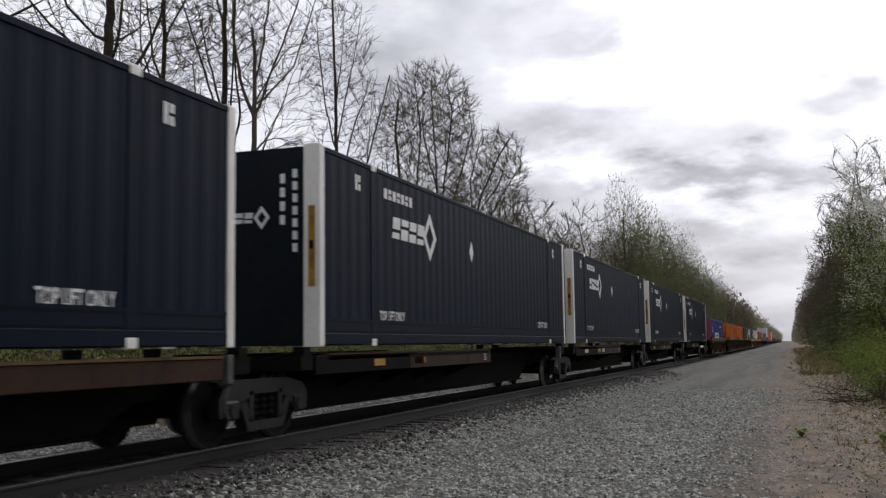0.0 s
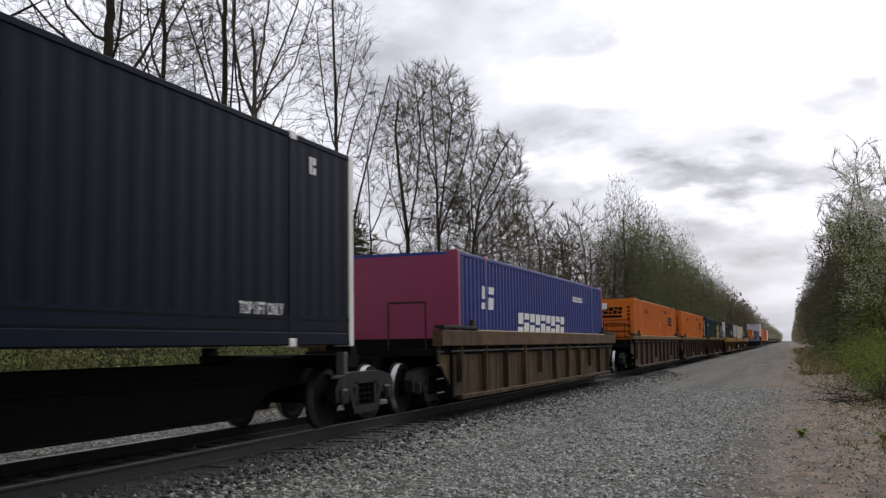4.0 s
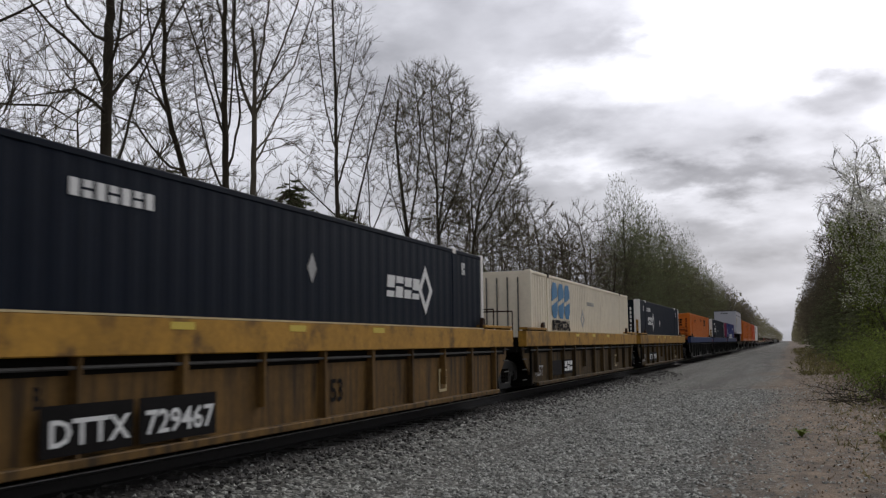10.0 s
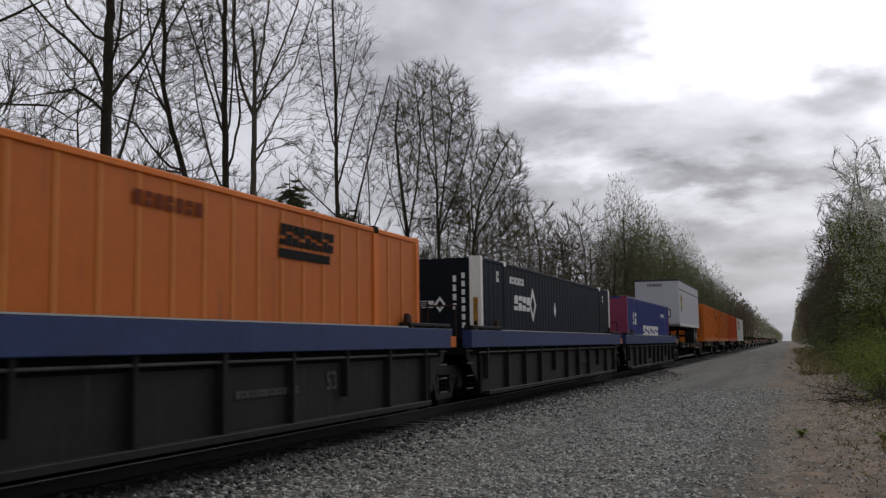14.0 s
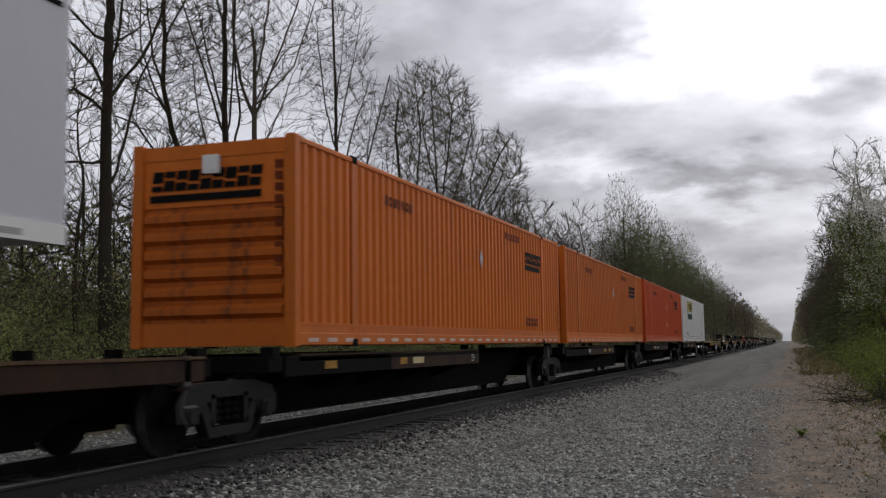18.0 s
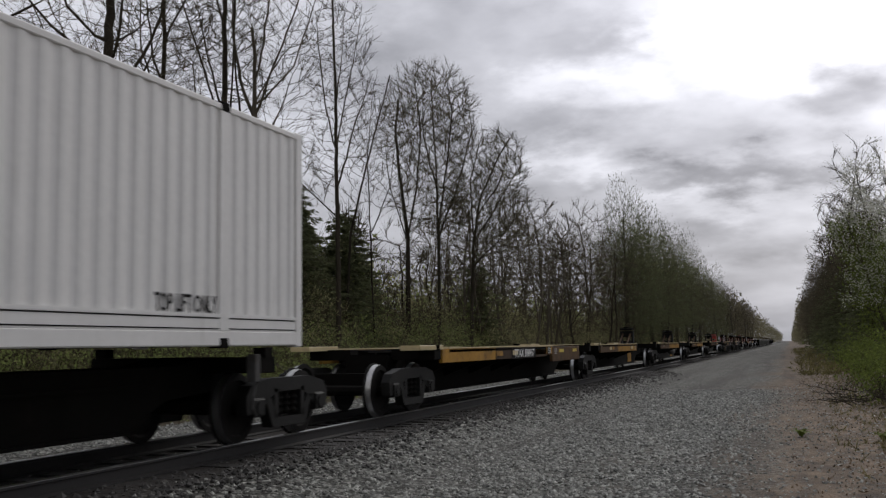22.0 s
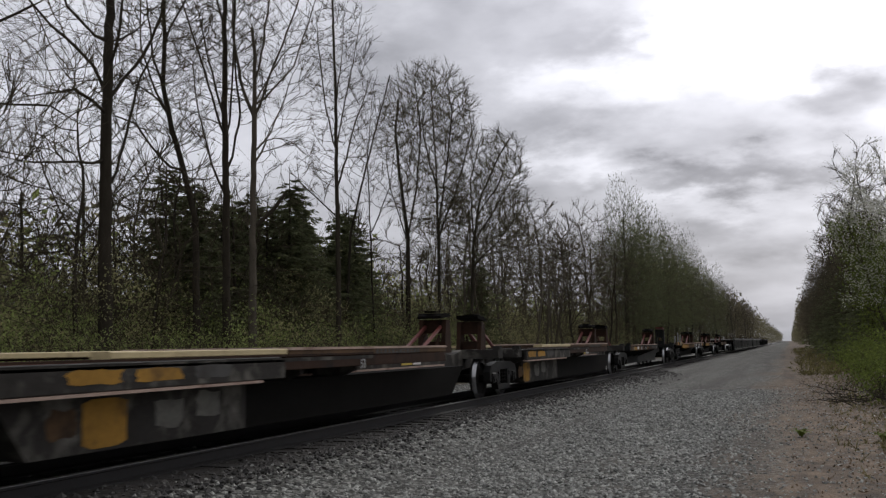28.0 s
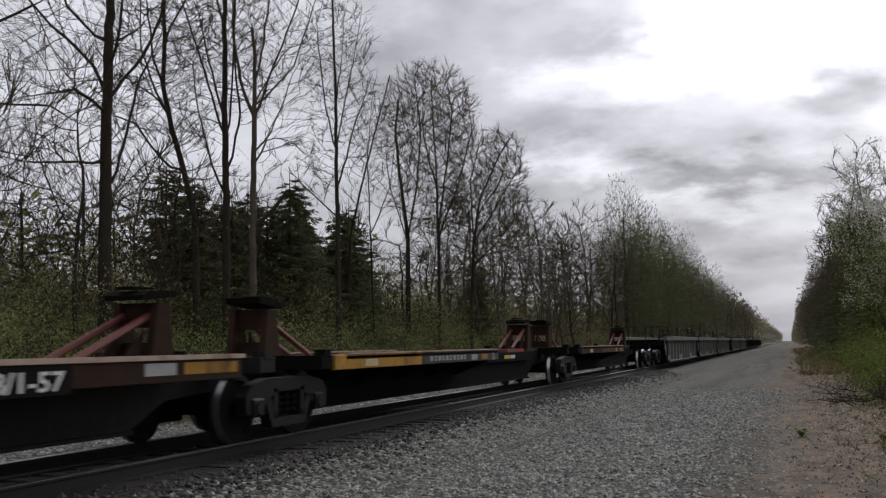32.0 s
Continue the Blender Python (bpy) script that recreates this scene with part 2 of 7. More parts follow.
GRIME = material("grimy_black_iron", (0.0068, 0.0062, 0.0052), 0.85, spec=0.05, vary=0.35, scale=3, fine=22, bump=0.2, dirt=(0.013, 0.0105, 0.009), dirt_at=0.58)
RUST = material("rusty_steel", (0.040, 0.021, 0.013), 0.8, spec=0.12, vary=0.4, scale=1.5, fine=18, bump=0.2, dirt=(0.015, 0.012, 0.010), dirt_at=0.50)
BRIGHT_RED = material("worn_red_paint", (0.42, 0.05, 0.03), 0.55, vary=0.3, scale=2, fine=14, bump=0.1, dirt=(0.14, 0.04, 0.03), dirt_at=0.6)
HITCH_RED = material("red_hitch_paint", (0.15, 0.035, 0.026), 0.6, vary=0.3, scale=2, fine=14, bump=0.1, dirt=(0.07, 0.05, 0.045), dirt_at=0.58)
RUBBER = material("tyre_rubber", (0.02, 0.02, 0.02), 0.85, vary=0.2, scale=6, fine=40, bump=0.2)
STEEL = material("polished_steel", (0.5, 0.5, 0.5), 0.28, metal=1.0, vary=0.15, scale=6, fine=50, bump=0.03)
RAILSIDE = material("rusty_rail", (0.011, 0.009, 0.008), 0.75, vary=0.3, scale=4, fine=30, bump=0.2)
WOOD_TIE = material("creosoted_timber", (0.02, 0.017, 0.014), 0.85, vary=0.35, scale=3, fine=30, bump=0.4, random_tint=0.3, stretch=(1, 8, 8))
BARK = material("grey_brown_bark", (0.050, 0.042, 0.030), 0.9, spec=0.1, vary=0.4, scale=2.0, fine=25, bump=0.5, random_tint=0.2, stretch=(3, 3, 0.7))
BARK_PALE = material("pale_grey_bark", (0.112, 0.096, 0.072), 0.9, spec=0.1, vary=0.45, scale=1.2, fine=25, bump=0.5, stretch=(3, 3, 0.7))
TWIG = material("grey_brown_twigs", (0.088, 0.074, 0.049), 0.9, vary=0.3, scale=1.0, fine=12, bump=0.0, random_tint=0.25, spec=0.1, thin=0.15)
BUDS = material("pale_green_buds", (0.21, 0.22, 0.12), 0.8, vary=0.3, scale=0.5, fine=6, bump=0.0, island=0.35, random_tint=0.15, spec=0.1, thin=0.45)
YOUNG = material("fresh_green_leaves", (0.14, 0.175, 0.042), 0.7, vary=0.3, scale=0.5, fine=6, bump=0.0, island=0.4, random_tint=0.2, spec=0.1, thin=0.45)
BROWNLEAF = material("brown_bud_haze", (0.165, 0.15, 0.09), 0.85, vary=0.35, scale=0.4, fine=5, bump=0.0, island=0.4, random_tint=0.25, spec=0.1, thin=0.55)
MOSS = material("mossy_green_leaves", (0.25, 0.295, 0.10), 0.8, vary=0.35, scale=0.4, fine=5, bump=0.0, island=0.25, random_tint=0.25, spec=0.1, thin=0.55)
OLIVE = material("olive_brown_leaves", (0.28, 0.265, 0.13), 0.8, vary=0.35, scale=0.4, fine=5, bump=0.0, island=0.25, random_tint=0.3, spec=0.1, thin=0.55)
NEEDLES = material("dark_spruce_needles", (0.125, 0.135, 0.07), 0.8, vary=0.4, scale=0.6, fine=8, bump=0.0, island=0.4, random_tint=0.2, spec=0.1, thin=0.55)
BLOSSOM = material("white_blossom_petals", (0.50, 0.50, 0.42), 0.7, vary=0.12, scale=1.0, fine=8, bump=0.0, island=0.25, thin=0.45)
GRASS = material("dry_and_green_grass", (0.17, 0.15, 0.065), 0.85, vary=0.4, scale=0.6, fine=6, bump=0.0, island=0.45, spec=0.1, thin=0.45)
STONE = material("grey_ballast_stone", (0.285, 0.285, 0.255), 0.85, vary=0.25, scale=2.0, fine=30, bump=0.3, island=0.7)
STONE_DARK = material("oily_ballast_stone", (0.062, 0.058, 0.052), 0.8, vary=0.3, scale=2.0, fine=30, bump=0.3, island=0.5)
DEADLEAF = material("dead_brown_leaves", (0.18, 0.125, 0.075), 0.85, vary=0.3, scale=2.0, fine=20, bump=0.0, island=0.45)


# ---- mesh building ----
class Shape:
    """Collects vertices and faces for one mesh."""

    def __init__(self):
        self.v, self.f = [], []

    def box(self, x0, x1, y0, y1, z0, z1, c=0.0):
        """A box, its four long edges along y chamfered by c."""
        if c:
            p = [(x0 + c, z0), (x1 - c, z0), (x1, z0 + c), (x1, z1 - c), (x1 - c, z1), (x0 + c, z1), (x0, z1 - c), (x0, z0 + c)]
            return self.along_y(p, y0, y1)
        n = len(self.v)
        self.v += [(x, y, z) for z in (z0, z1) for y in (y0, y1) for x in (x0, x1)]
        self.f += [(n, n + 2, n + 3, n + 1), (n + 4, n + 5, n + 7, n + 6), (n, n + 1, n + 5, n + 4), (n + 2, n + 6, n + 7, n + 3), (n, n + 4, n + 6, n + 2), (n + 1, n + 3, n + 7, n + 5)]
        return self

    def prism(self, points, push):
        """A polygon in space, given in order, pushed along a vector."""
        n, k = len(self.v), len(points)
        self.v += [tuple(p) for p in points] + [tuple(a + b for a, b in zip(p, push)) for p in points]
        self.f += [tuple(range(n + k - 1, n - 1, -1)), tuple(range(n + k, n + 2 * k))]
        self.f += [(n + i, n + (i + 1) % k, n + k + (i + 1) % k, n + k + i) for i in range(k)]
        return self

    def along_y(self, xz, y0, y1):
        return self.prism([(x, y0, z) for x, z in xz], (0, y1 - y0, 0))

    def along_x(self, yz, x0, x1):
        return self.prism([(x0, y, z) for y, z in yz], (x1 - x0, 0, 0))

    def tube(self, a, b, ra, rb=None, n=8, caps=True):
        rb = ra if rb is None else rb
        a, b = Vector(a), Vector(b)
        way = (b - a).normalized()
        side = way.orthogonal().normalized()
        other = way.cross(side)
        k = len(self.v)
        for p, r in ((a, ra), (b, rb)):
            for i in range(n):
                w = 2 * math.pi * i / n
                self.v.append(tuple(p + (side * math.cos(w) + other * math.sin(w)) * r))
        self.f += [(k + i, k + (i + 1) % n, k + n + (i + 1) % n, k + n + i) for i in range(n)]
        if caps:
            self.f += [tuple(range(k + n - 1, k - 1, -1)), tuple(range(k + n, k + 2 * n))]
        return self

    def lathe(self, profile, axis_x=0.0, n=20, cy=0.0, cz=0.0):
        """Rings round an axis along x: profile holds (x, radius)."""
        k = len(self.v)
        for x, r in profile:
            for i in range(n):
                w = 2 * math.pi * i / n
                self.v.append((axis_x + x, cy + r * math.cos(w), cz + r * math.sin(w)))
        for j in range(len(profile) - 1):
            for i in range(n):
                a, b = k + j * n + i, k + j * n + (i + 1) % n
                self.f.append((a, b, b + n, a + n))
        return self

    def strip(self, rows):
        """A sheet through rows of points, each row as long as the others."""
        k, w = len(self.v), len(rows[0])
        for row in rows:
            self.v += [tuple(p) for p in row]
        for j in range(len(rows) - 1):
            for i in range(w - 1):
                a = k + j * w + i
                self.f.append((a, a + 1, a + w + 1, a + w))
        return self

    def mesh(self, name, mat, smooth=False):
        me = bpy.data.meshes.new(name)
        me.from_pydata(self.v, [], self.f)
        if mat:
            me.materials.append(mat)
        if smooth:
            me.polygons.foreach_set("use_smooth", [True] * len(me.polygons))
        me.update()
        return me


def thing(name, label, category, group="", kind=""):
    ob = new(name)
    ob.empty_display_size = 0.2
    return tagged(ob, label, category, group, kind)


def part(name, shape, mat, parent=None, label="", smooth=False):
    ob = new(name, shape.mesh(name, mat, smooth))
    if parent:
        ob.parent = parent
    if label:
        ob["label"] = label
    if name in ("crown", "outer_crown", "bud_mass", "foliage", "needle_mass", "stem_mass", "blossom", "branchwork"):
        ob["kind"] = "stuff"
    return ob


def twin(ob, parent, x=0.0, y=0.0, z=0.0, turn=0.0):
    """One more part on the same mesh."""
    o = new(ob.name, ob.data)
    o.parent = parent
    o.matrix_basis = pose(x, y, z, 0, 0, turn)
    return o


MOVING = []                 # the things of the train, with their place at the start


def on_train(ob, y, z=0.0, turn=0.0):
    m = pose(TRACK, y, z, 0, 0, turn)
    ob.matrix_basis = m
    MOVING.append((ob, m))
    return ob


def lettering(text, height, parent, mat, x, y, z, end=False, name="lettering", wide=1.0, long=0.0):
    """Flat letters on a side that faces +x, or on an end that faces -y."""
    curve = bpy.data.curves.new("letters", "FONT")
    curve.body, curve.size, curve.fill_mode = text, height * 1.38, "FRONT"
    curve.resolution_u, curve.offset = 2, height * (0.10 if name == "word" else 0.028)
    tmp = new("letters", curve)
    bpy.context.view_layer.update()
    flat = tmp.evaluated_get(bpy.context.evaluated_depsgraph_get()).to_mesh()
    s = Shape()
    if long:
        wide = long / max(v.co.x for v in flat.vertices)
    for v in flat.vertices:
        u, w = v.co.x * wide, v.co.y
        s.v.append((x + u, y, z + w) if end else (x, y + u, z + w))
    s.f = [tuple(p.vertices) for p in flat.polygons]
    bpy.data.objects.remove(tmp)
    bpy.data.curves.remove(curve)
    return part(name, s, mat, parent)


def plate(s, x, y0, y1, z0, z1, deep=0.004):
    s.box(x, x + deep, y0, y1, z0, z1)


# ---- ground ----
def height_at(x, y):
    """The ballast bed under the track, its shoulder, the level access road and the verge."""
    d = abs(x - TRACK)
    if d < 1.75:
        base = -0.20
    elif x > TRACK and d < 3.1:
        base = -0.20 - 0.25 * (d - 1.75) / 1.35
    elif x > TRACK:
        base = -0.45
        if x > 0.8:
            base += min(0.25, 0.05 * (x - 0.8))
    else:
        base = -0.20 - min(0.5, max(0.0, 0.35 * (d - 3.6)))
    return base + 0.03 * noise.noise((x * 0.5, y * 0.3, 0.0)) + 0.012 * noise.noise((x * 2.3, y * 2.3, 4.0))


def ground_material():
    """Broken stone, each piece its own grey, thinning out to brown dirt on the verge and oily dark round the rails."""
    m = bpy.data.materials.new("gravel_and_dirt")
    m.use_nodes = True
    t = m.node_tree
    bsdf = t.nodes["Principled BSDF"]
    bsdf.inputs["Roughness"].default_value = 0.9
    bsdf.inputs["Specular IOR Level"].default_value = 0.2
    co = t.nodes.new("ShaderNodeTexCoord")
    cells = node(t, "ShaderNodeTexVoronoi", Scale=19.0)
    t.links.new(co.outputs["Object"], cells.inputs["Vector"])
    grey = t.nodes.new("ShaderNodeSeparateColor")
    t.links.new(cells.outputs["Color"], grey.inputs[0])
    stone = t.nodes.new("ShaderNodeValToRGB")
    e = stone.color_ramp.elements
    e[0].position, e[0].color = 0.0, (0.028, 0.026, 0.022, 1)
    e[1].position, e[1].color = 1.0, (0.35, 0.345, 0.31, 1)
    mid = stone.color_ramp.elements.new(0.55)
    mid.color = (0.096, 0.097, 0.085, 1)
    t.links.new(grey.outputs[0], stone.inputs[0])
    grit = node(t, "ShaderNodeTexNoise", Scale=90.0, Detail=3.0, Roughness=0.7)
    t.links.new(co.outputs["Object"], grit.inputs["Vector"])
    sep = t.nodes.new("ShaderNodeSeparateXYZ")
    t.links.new(co.outputs["Object"], sep.inputs[0])

    def noise_node(scale, stretch=(1, 1, 1), detail=6.0):
        mp = t.nodes.new("ShaderNodeMapping")
        mp.inputs["Scale"].default_value = stretch
        t.links.new(co.outputs["Object"], mp.inputs[0])
        n = node(t, "ShaderNodeTexNoise", Scale=scale, Detail=detail, Roughness=0.68)
        t.links.new(mp.outputs[0], n.inputs["Vector"])
        return n.outputs["Fac"]

    def wobble(fac, amount):
        n = t.nodes.new("ShaderNodeMath")
        n.operation = "MULTIPLY_ADD"
        n.inputs[1].default_value = amount
        t.links.new(fac, n.inputs[0])
        t.links.new(sep.outputs["X"], n.inputs[2])
        return n.outputs[0]

    def band(value, a, b, low, high):
        r = t.nodes.new("ShaderNodeMapRange")
        r.inputs["From Min"].default_value, r.inputs["From Max"].default_value = a, b
        r.inputs["To Min"].default_value, r.inputs["To Max"].default_value = low, high
        t.links.new(value, r.inputs["Value"])
        return r.outputs[0]

    def times(a, b):
        n = t.nodes.new("ShaderNodeMath")
        n.operation = "MULTIPLY"
        t.links.new(a, n.inputs[0])
        t.links.new(b, n.inputs[1])
        return n.outputs[0]

    def blend(a, color, fac):
        mix = t.nodes.new("ShaderNodeMix")
        mix.data_type = "RGBA"
        t.links.new(fac, mix.inputs["Factor"])
        t.links.new(a, mix.inputs["A"])
        if isinstance(color, tuple):
            mix.inputs["B"].default_value = color + (1,)
        else:
            t.links.new(color, mix.inputs["B"])
        return mix.outputs["Result"]

    soil = t.nodes.new("ShaderNodeValToRGB")
    e = soil.color_ramp.elements
    e[0].position, e[0].color = 0.32, (0.075, 0.06, 0.046, 1)
    e[1].position, e[1].color = 0.66, (0.27, 0.20, 0.138, 1)
    t.links.new(noise_node(3.0, (1, 0.5, 1), 9.0), soil.inputs[0])
    edge = wobble(noise_node(0.5, (1, 0.35, 1)), 4.4)
    dust = times(band(noise_node(0.8, (1, 0.3, 1)), 0.46, 0.66, 0.0, 0.7), band(sep.outputs["X"], -5.5, -1.0, 0.15, 1.0))
    last = blend(stone.outputs[0], (0.10, 0.085, 0.068), dust)
    last = blend(last, soil.outputs[0], band(edge, 0.7, 2.2, 0.0, 0.9))
    # darker strips where wheels have run
    tracks = times(band(noise_node(0.9, (1.1, 0.04, 1), 3.0), 0.48, 0.62, 0.0, 0.45), band(sep.outputs["X"], -5.6, -4.4, 0.0, 1.0))
    last = blend(last, (0.05, 0.044, 0.038), tracks)
    rim = wobble(noise_node(1.2), 0.7)
    last = blend(last, (0.035, 0.03, 0.027), band(rim, -5.35, -5.75, 0.0, 0.9))
    last = blend(last, stone.outputs[0], band(rim, -8.4, -8.9, 0.0, 0.9))
    last = blend(last, (0.075, 0.06, 0.038), band(rim, -11.4, -12.4, 0.0, 1.0))
    t.links.new(last, bsdf.inputs["Base Color"])
    bump = node(t, "ShaderNodeBump", Strength=0.9, Distance=0.02)
    height = t.nodes.new("ShaderNodeMath")
    height.operation = "MULTIPLY_ADD"
    height.inputs[1].default_value = 0.5
    t.links.new(grit.outputs["Fac"], height.inputs[0])
    t.links.new(cells.outputs["Distance"], height.inputs[2])
    bump.invert = True
    t.links.new(height.outputs[0], bump.inputs["Height"])
    t.links.new(bump.outputs[0], bsdf.inputs["Normal"])
    return m


def build_ground():
    xs = [-1500, -600, -250, -120, -70, -45, -32, -24, -19] + [-16 + 0.5 * i for i in range(40)] + [5, 7, 10, 15, 25, 45, 90, 250, 600, 1500]
    ys = [-300, -100, -40, -15, -5] + [0.8 * i for i in range(0, 60)] + [50 + 4 * i for i in range(30)] + [180, 220, 280, 360, 480, 700, 1000, 1500, 2200]
    rows = [[(x, y, height_at(x, y) if abs(x) < 60 else -0.7) for x in xs] for y in ys]
    ob = part("ground", Shape().strip(rows), ground_material(), smooth=True)
    tagged(ob, "grey gravel access road with brown dirt verge beside the ballast", "ground", kind="structure")


build_ground()


def build_track():
    for side, name in ((0.7175, "rail"), (-0.7175, "rail")):
        r = thing(name, "steel rail with a polished head on timber sleepers", "rail", "rails of the track", "structure")
        y0, y1 = -60, 1400
        p = [(-0.075, -0.18), (0.075, -0.18), (0.075, -0.165), (0.012, -0.145), (0.012, -0.045), (0.034, -0.035), (0.034, -0.012), (-0.034, -0.012), (-0.034, -0.035), (-0.012, -0.045), (-0.012, -0.145), (-0.075, -0.165)]
        part("rail_web", Shape().along_y(p, y0, y1), RAILSIDE, r, "rusty brown rail web and foot")
        part("rail_head", Shape().along_y([(-0.034, -0.012), (0.034, -0.012), (0.034, -0.004), (0.024, 0.0), (-0.024, 0.0), (-0.034, -0.004)], y0, y1), STEEL, r, "bright worn rail head")
        r.location = (TRACK + side, 0, 0)


build_track()


def build_ties():
    bed = thing("sleepers", "dark creosoted timber sleepers in the ballast under the rails", "sleepers", kind="structure")
    tie = part("tie", Shape().box(-1.3, 1.3, -0.115, 0.115, -0.36, -0.182, 0.012), WOOD_TIE, bed)
    tie.location = (TRACK, 3.0, 0)
    rr = random.Random(3)
    for k in range(1, 150):
        twin(tie, bed, TRACK + rr.uniform(-0.05, 0.05), 3.0 + 0.54 * k, rr.uniform(-0.008, 0.004), rr.uniform(-1.2, 1.2))


build_ties()


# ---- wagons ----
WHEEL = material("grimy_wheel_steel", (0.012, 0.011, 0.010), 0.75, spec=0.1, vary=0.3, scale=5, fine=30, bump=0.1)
TREAD = material("bright_worn_tread", (0.52, 0.52, 0.51), 0.36, metal=1.0, vary=0.1, scale=6, fine=40, bump=0.02)
TRUCKS = []                 # the first truck's pieces, whose meshes the others share
AXLES = {-1: [], 1: []}     # what turns about the front and the back axle


def first_truck(parent, y):
    """A four-wheeled truck: bolster, two cast side frames, springs, four wheels on two axles."""
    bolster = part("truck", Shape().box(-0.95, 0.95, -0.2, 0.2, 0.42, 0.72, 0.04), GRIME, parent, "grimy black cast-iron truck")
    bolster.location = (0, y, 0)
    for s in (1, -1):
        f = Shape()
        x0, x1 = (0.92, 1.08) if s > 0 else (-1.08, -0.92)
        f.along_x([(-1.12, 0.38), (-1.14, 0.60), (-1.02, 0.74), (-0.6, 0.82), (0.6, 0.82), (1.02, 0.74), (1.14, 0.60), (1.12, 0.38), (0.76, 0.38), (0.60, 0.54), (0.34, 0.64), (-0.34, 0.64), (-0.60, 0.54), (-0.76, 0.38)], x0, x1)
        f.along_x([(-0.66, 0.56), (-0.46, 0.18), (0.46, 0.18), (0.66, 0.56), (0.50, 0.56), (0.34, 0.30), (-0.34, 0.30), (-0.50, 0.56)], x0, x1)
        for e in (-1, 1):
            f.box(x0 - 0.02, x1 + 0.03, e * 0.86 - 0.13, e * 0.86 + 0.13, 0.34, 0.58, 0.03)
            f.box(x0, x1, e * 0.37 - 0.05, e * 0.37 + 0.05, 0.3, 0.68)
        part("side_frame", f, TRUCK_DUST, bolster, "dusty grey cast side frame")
        for k in (-0.2, 0.0, 0.2):
            coil = Shape()
            coil.lathe([(0.33 + 0.0425 * j, 0.075 if j % 2 else 0.05) for j in range(9)], 0, 8)
            coil.v = [(s * 1.0 + b, k + c, a) for a, b, c in coil.v]
            part("spring", coil, GRIME, bolster)
        for e in (-0.39, 0.39):
            part("brake_shoe", Shape().box(s * 0.75 - 0.05, s * 0.75 + 0.05, e - 0.03, e + 0.03, 0.3, 0.62), GRIME, bolster)
        for e in (-1, 1):
            cap = part("bearing_cap", Shape().tube((s * 1.06, 0, 0), (s * 1.13, 0, 0), 0.10, 0.085, n=10), TRUCK_DUST, bolster)
            cap.location = (0, e * 0.86, 0.45)
            AXLES[e].append(cap)
    for e in (-1, 1):
        axle = part("axle", Shape().tube((-1.0, 0, 0), (1.0, 0, 0), 0.09, n=8), GRIME, bolster)
        axle.location = (0, e * 0.86, 0.45)
        AXLES[e].append(axle)
        for s in (1, -1):
            w = part("wheel", Shape().lathe([(s * 0.66, 0.10), (s * 0.69, 0.12), (s * 0.69, 0.36), (s * 0.655, 0.40), (s * 0.655, 0.475), (s * 0.685, 0.475), (s * 0.70, 0.452), (s * 0.79, 0.445), (s * 0.80, 0.36), (s * 0.76, 0.34), (s * 0.76, 0.12)], 0, 20), WHEEL, bolster, "grimy steel wheel with a bright worn tread")
            w.data.materials.append(TREAD)
            for face in range(6 * 20, 7 * 20):
                w.data.polygons[face].material_index = 1
            w.location = (0, e * 0.86, 0.45)
            AXLES[e].append(w)
    return bolster


def truck(parent, y):
    if not TRUCKS:
        TRUCKS.append(first_truck(parent, y))
        return TRUCKS[0]
    model = TRUCKS[0]
    bolster = twin(model, parent, 0, y)
    bolster["label"] = model["label"]
    for o in model.children:
        c = twin(o, bolster, *o.location)
        if "label" in o:
            c["label"] = o["label"]
        for e in (-1, 1):
            if o in AXLES[e]:
                AXLES[e].append(c)
    return bolster


# ---- containers ----
LONG, WIDE, TALL = 16.15, 2.59, 2.896
HALF = WIDE / 2


def ribbed(x, y0, y1, z0, z1, pitch, deep, out):
    """A wall of upright corrugations in the plane x, its ribs standing out along out."""
    line, y, k = [], y0, 0
    n = max(1, round((y1 - y0) / pitch))
    p = (y1 - y0) / n
    for k in range(n):
        a = y0 + k * p
        line += [(x - out * deep, a), (x - out * deep, a + p * 0.32), (x, a + p * 0.5), (x, a + p * 0.82)]
    line.append((x - out * deep, y1))
    return Shape().strip([[(px, py, z) for px, py in line] for z in (z0, z1)])


def battened(x, y0, y1, z0, z1, pitch, deep, out):
    """A flat wall in sheets, with narrow raised battens over the joints."""
    line = []
    n = max(1, round((y1 - y0) / pitch))
    p = (y1 - y0) / n
    for k in range(n):
        a = y0 + k * p
        line += [(x - out * deep, a), (x - out * deep, a + p - 0.07), (x, a + p - 0.055), (x, a + p - 0.015)]
    line.append((x - out * deep, y1))
    return Shape().strip([[(px, py, z) for px, py in line] for z in (z0, z1)])


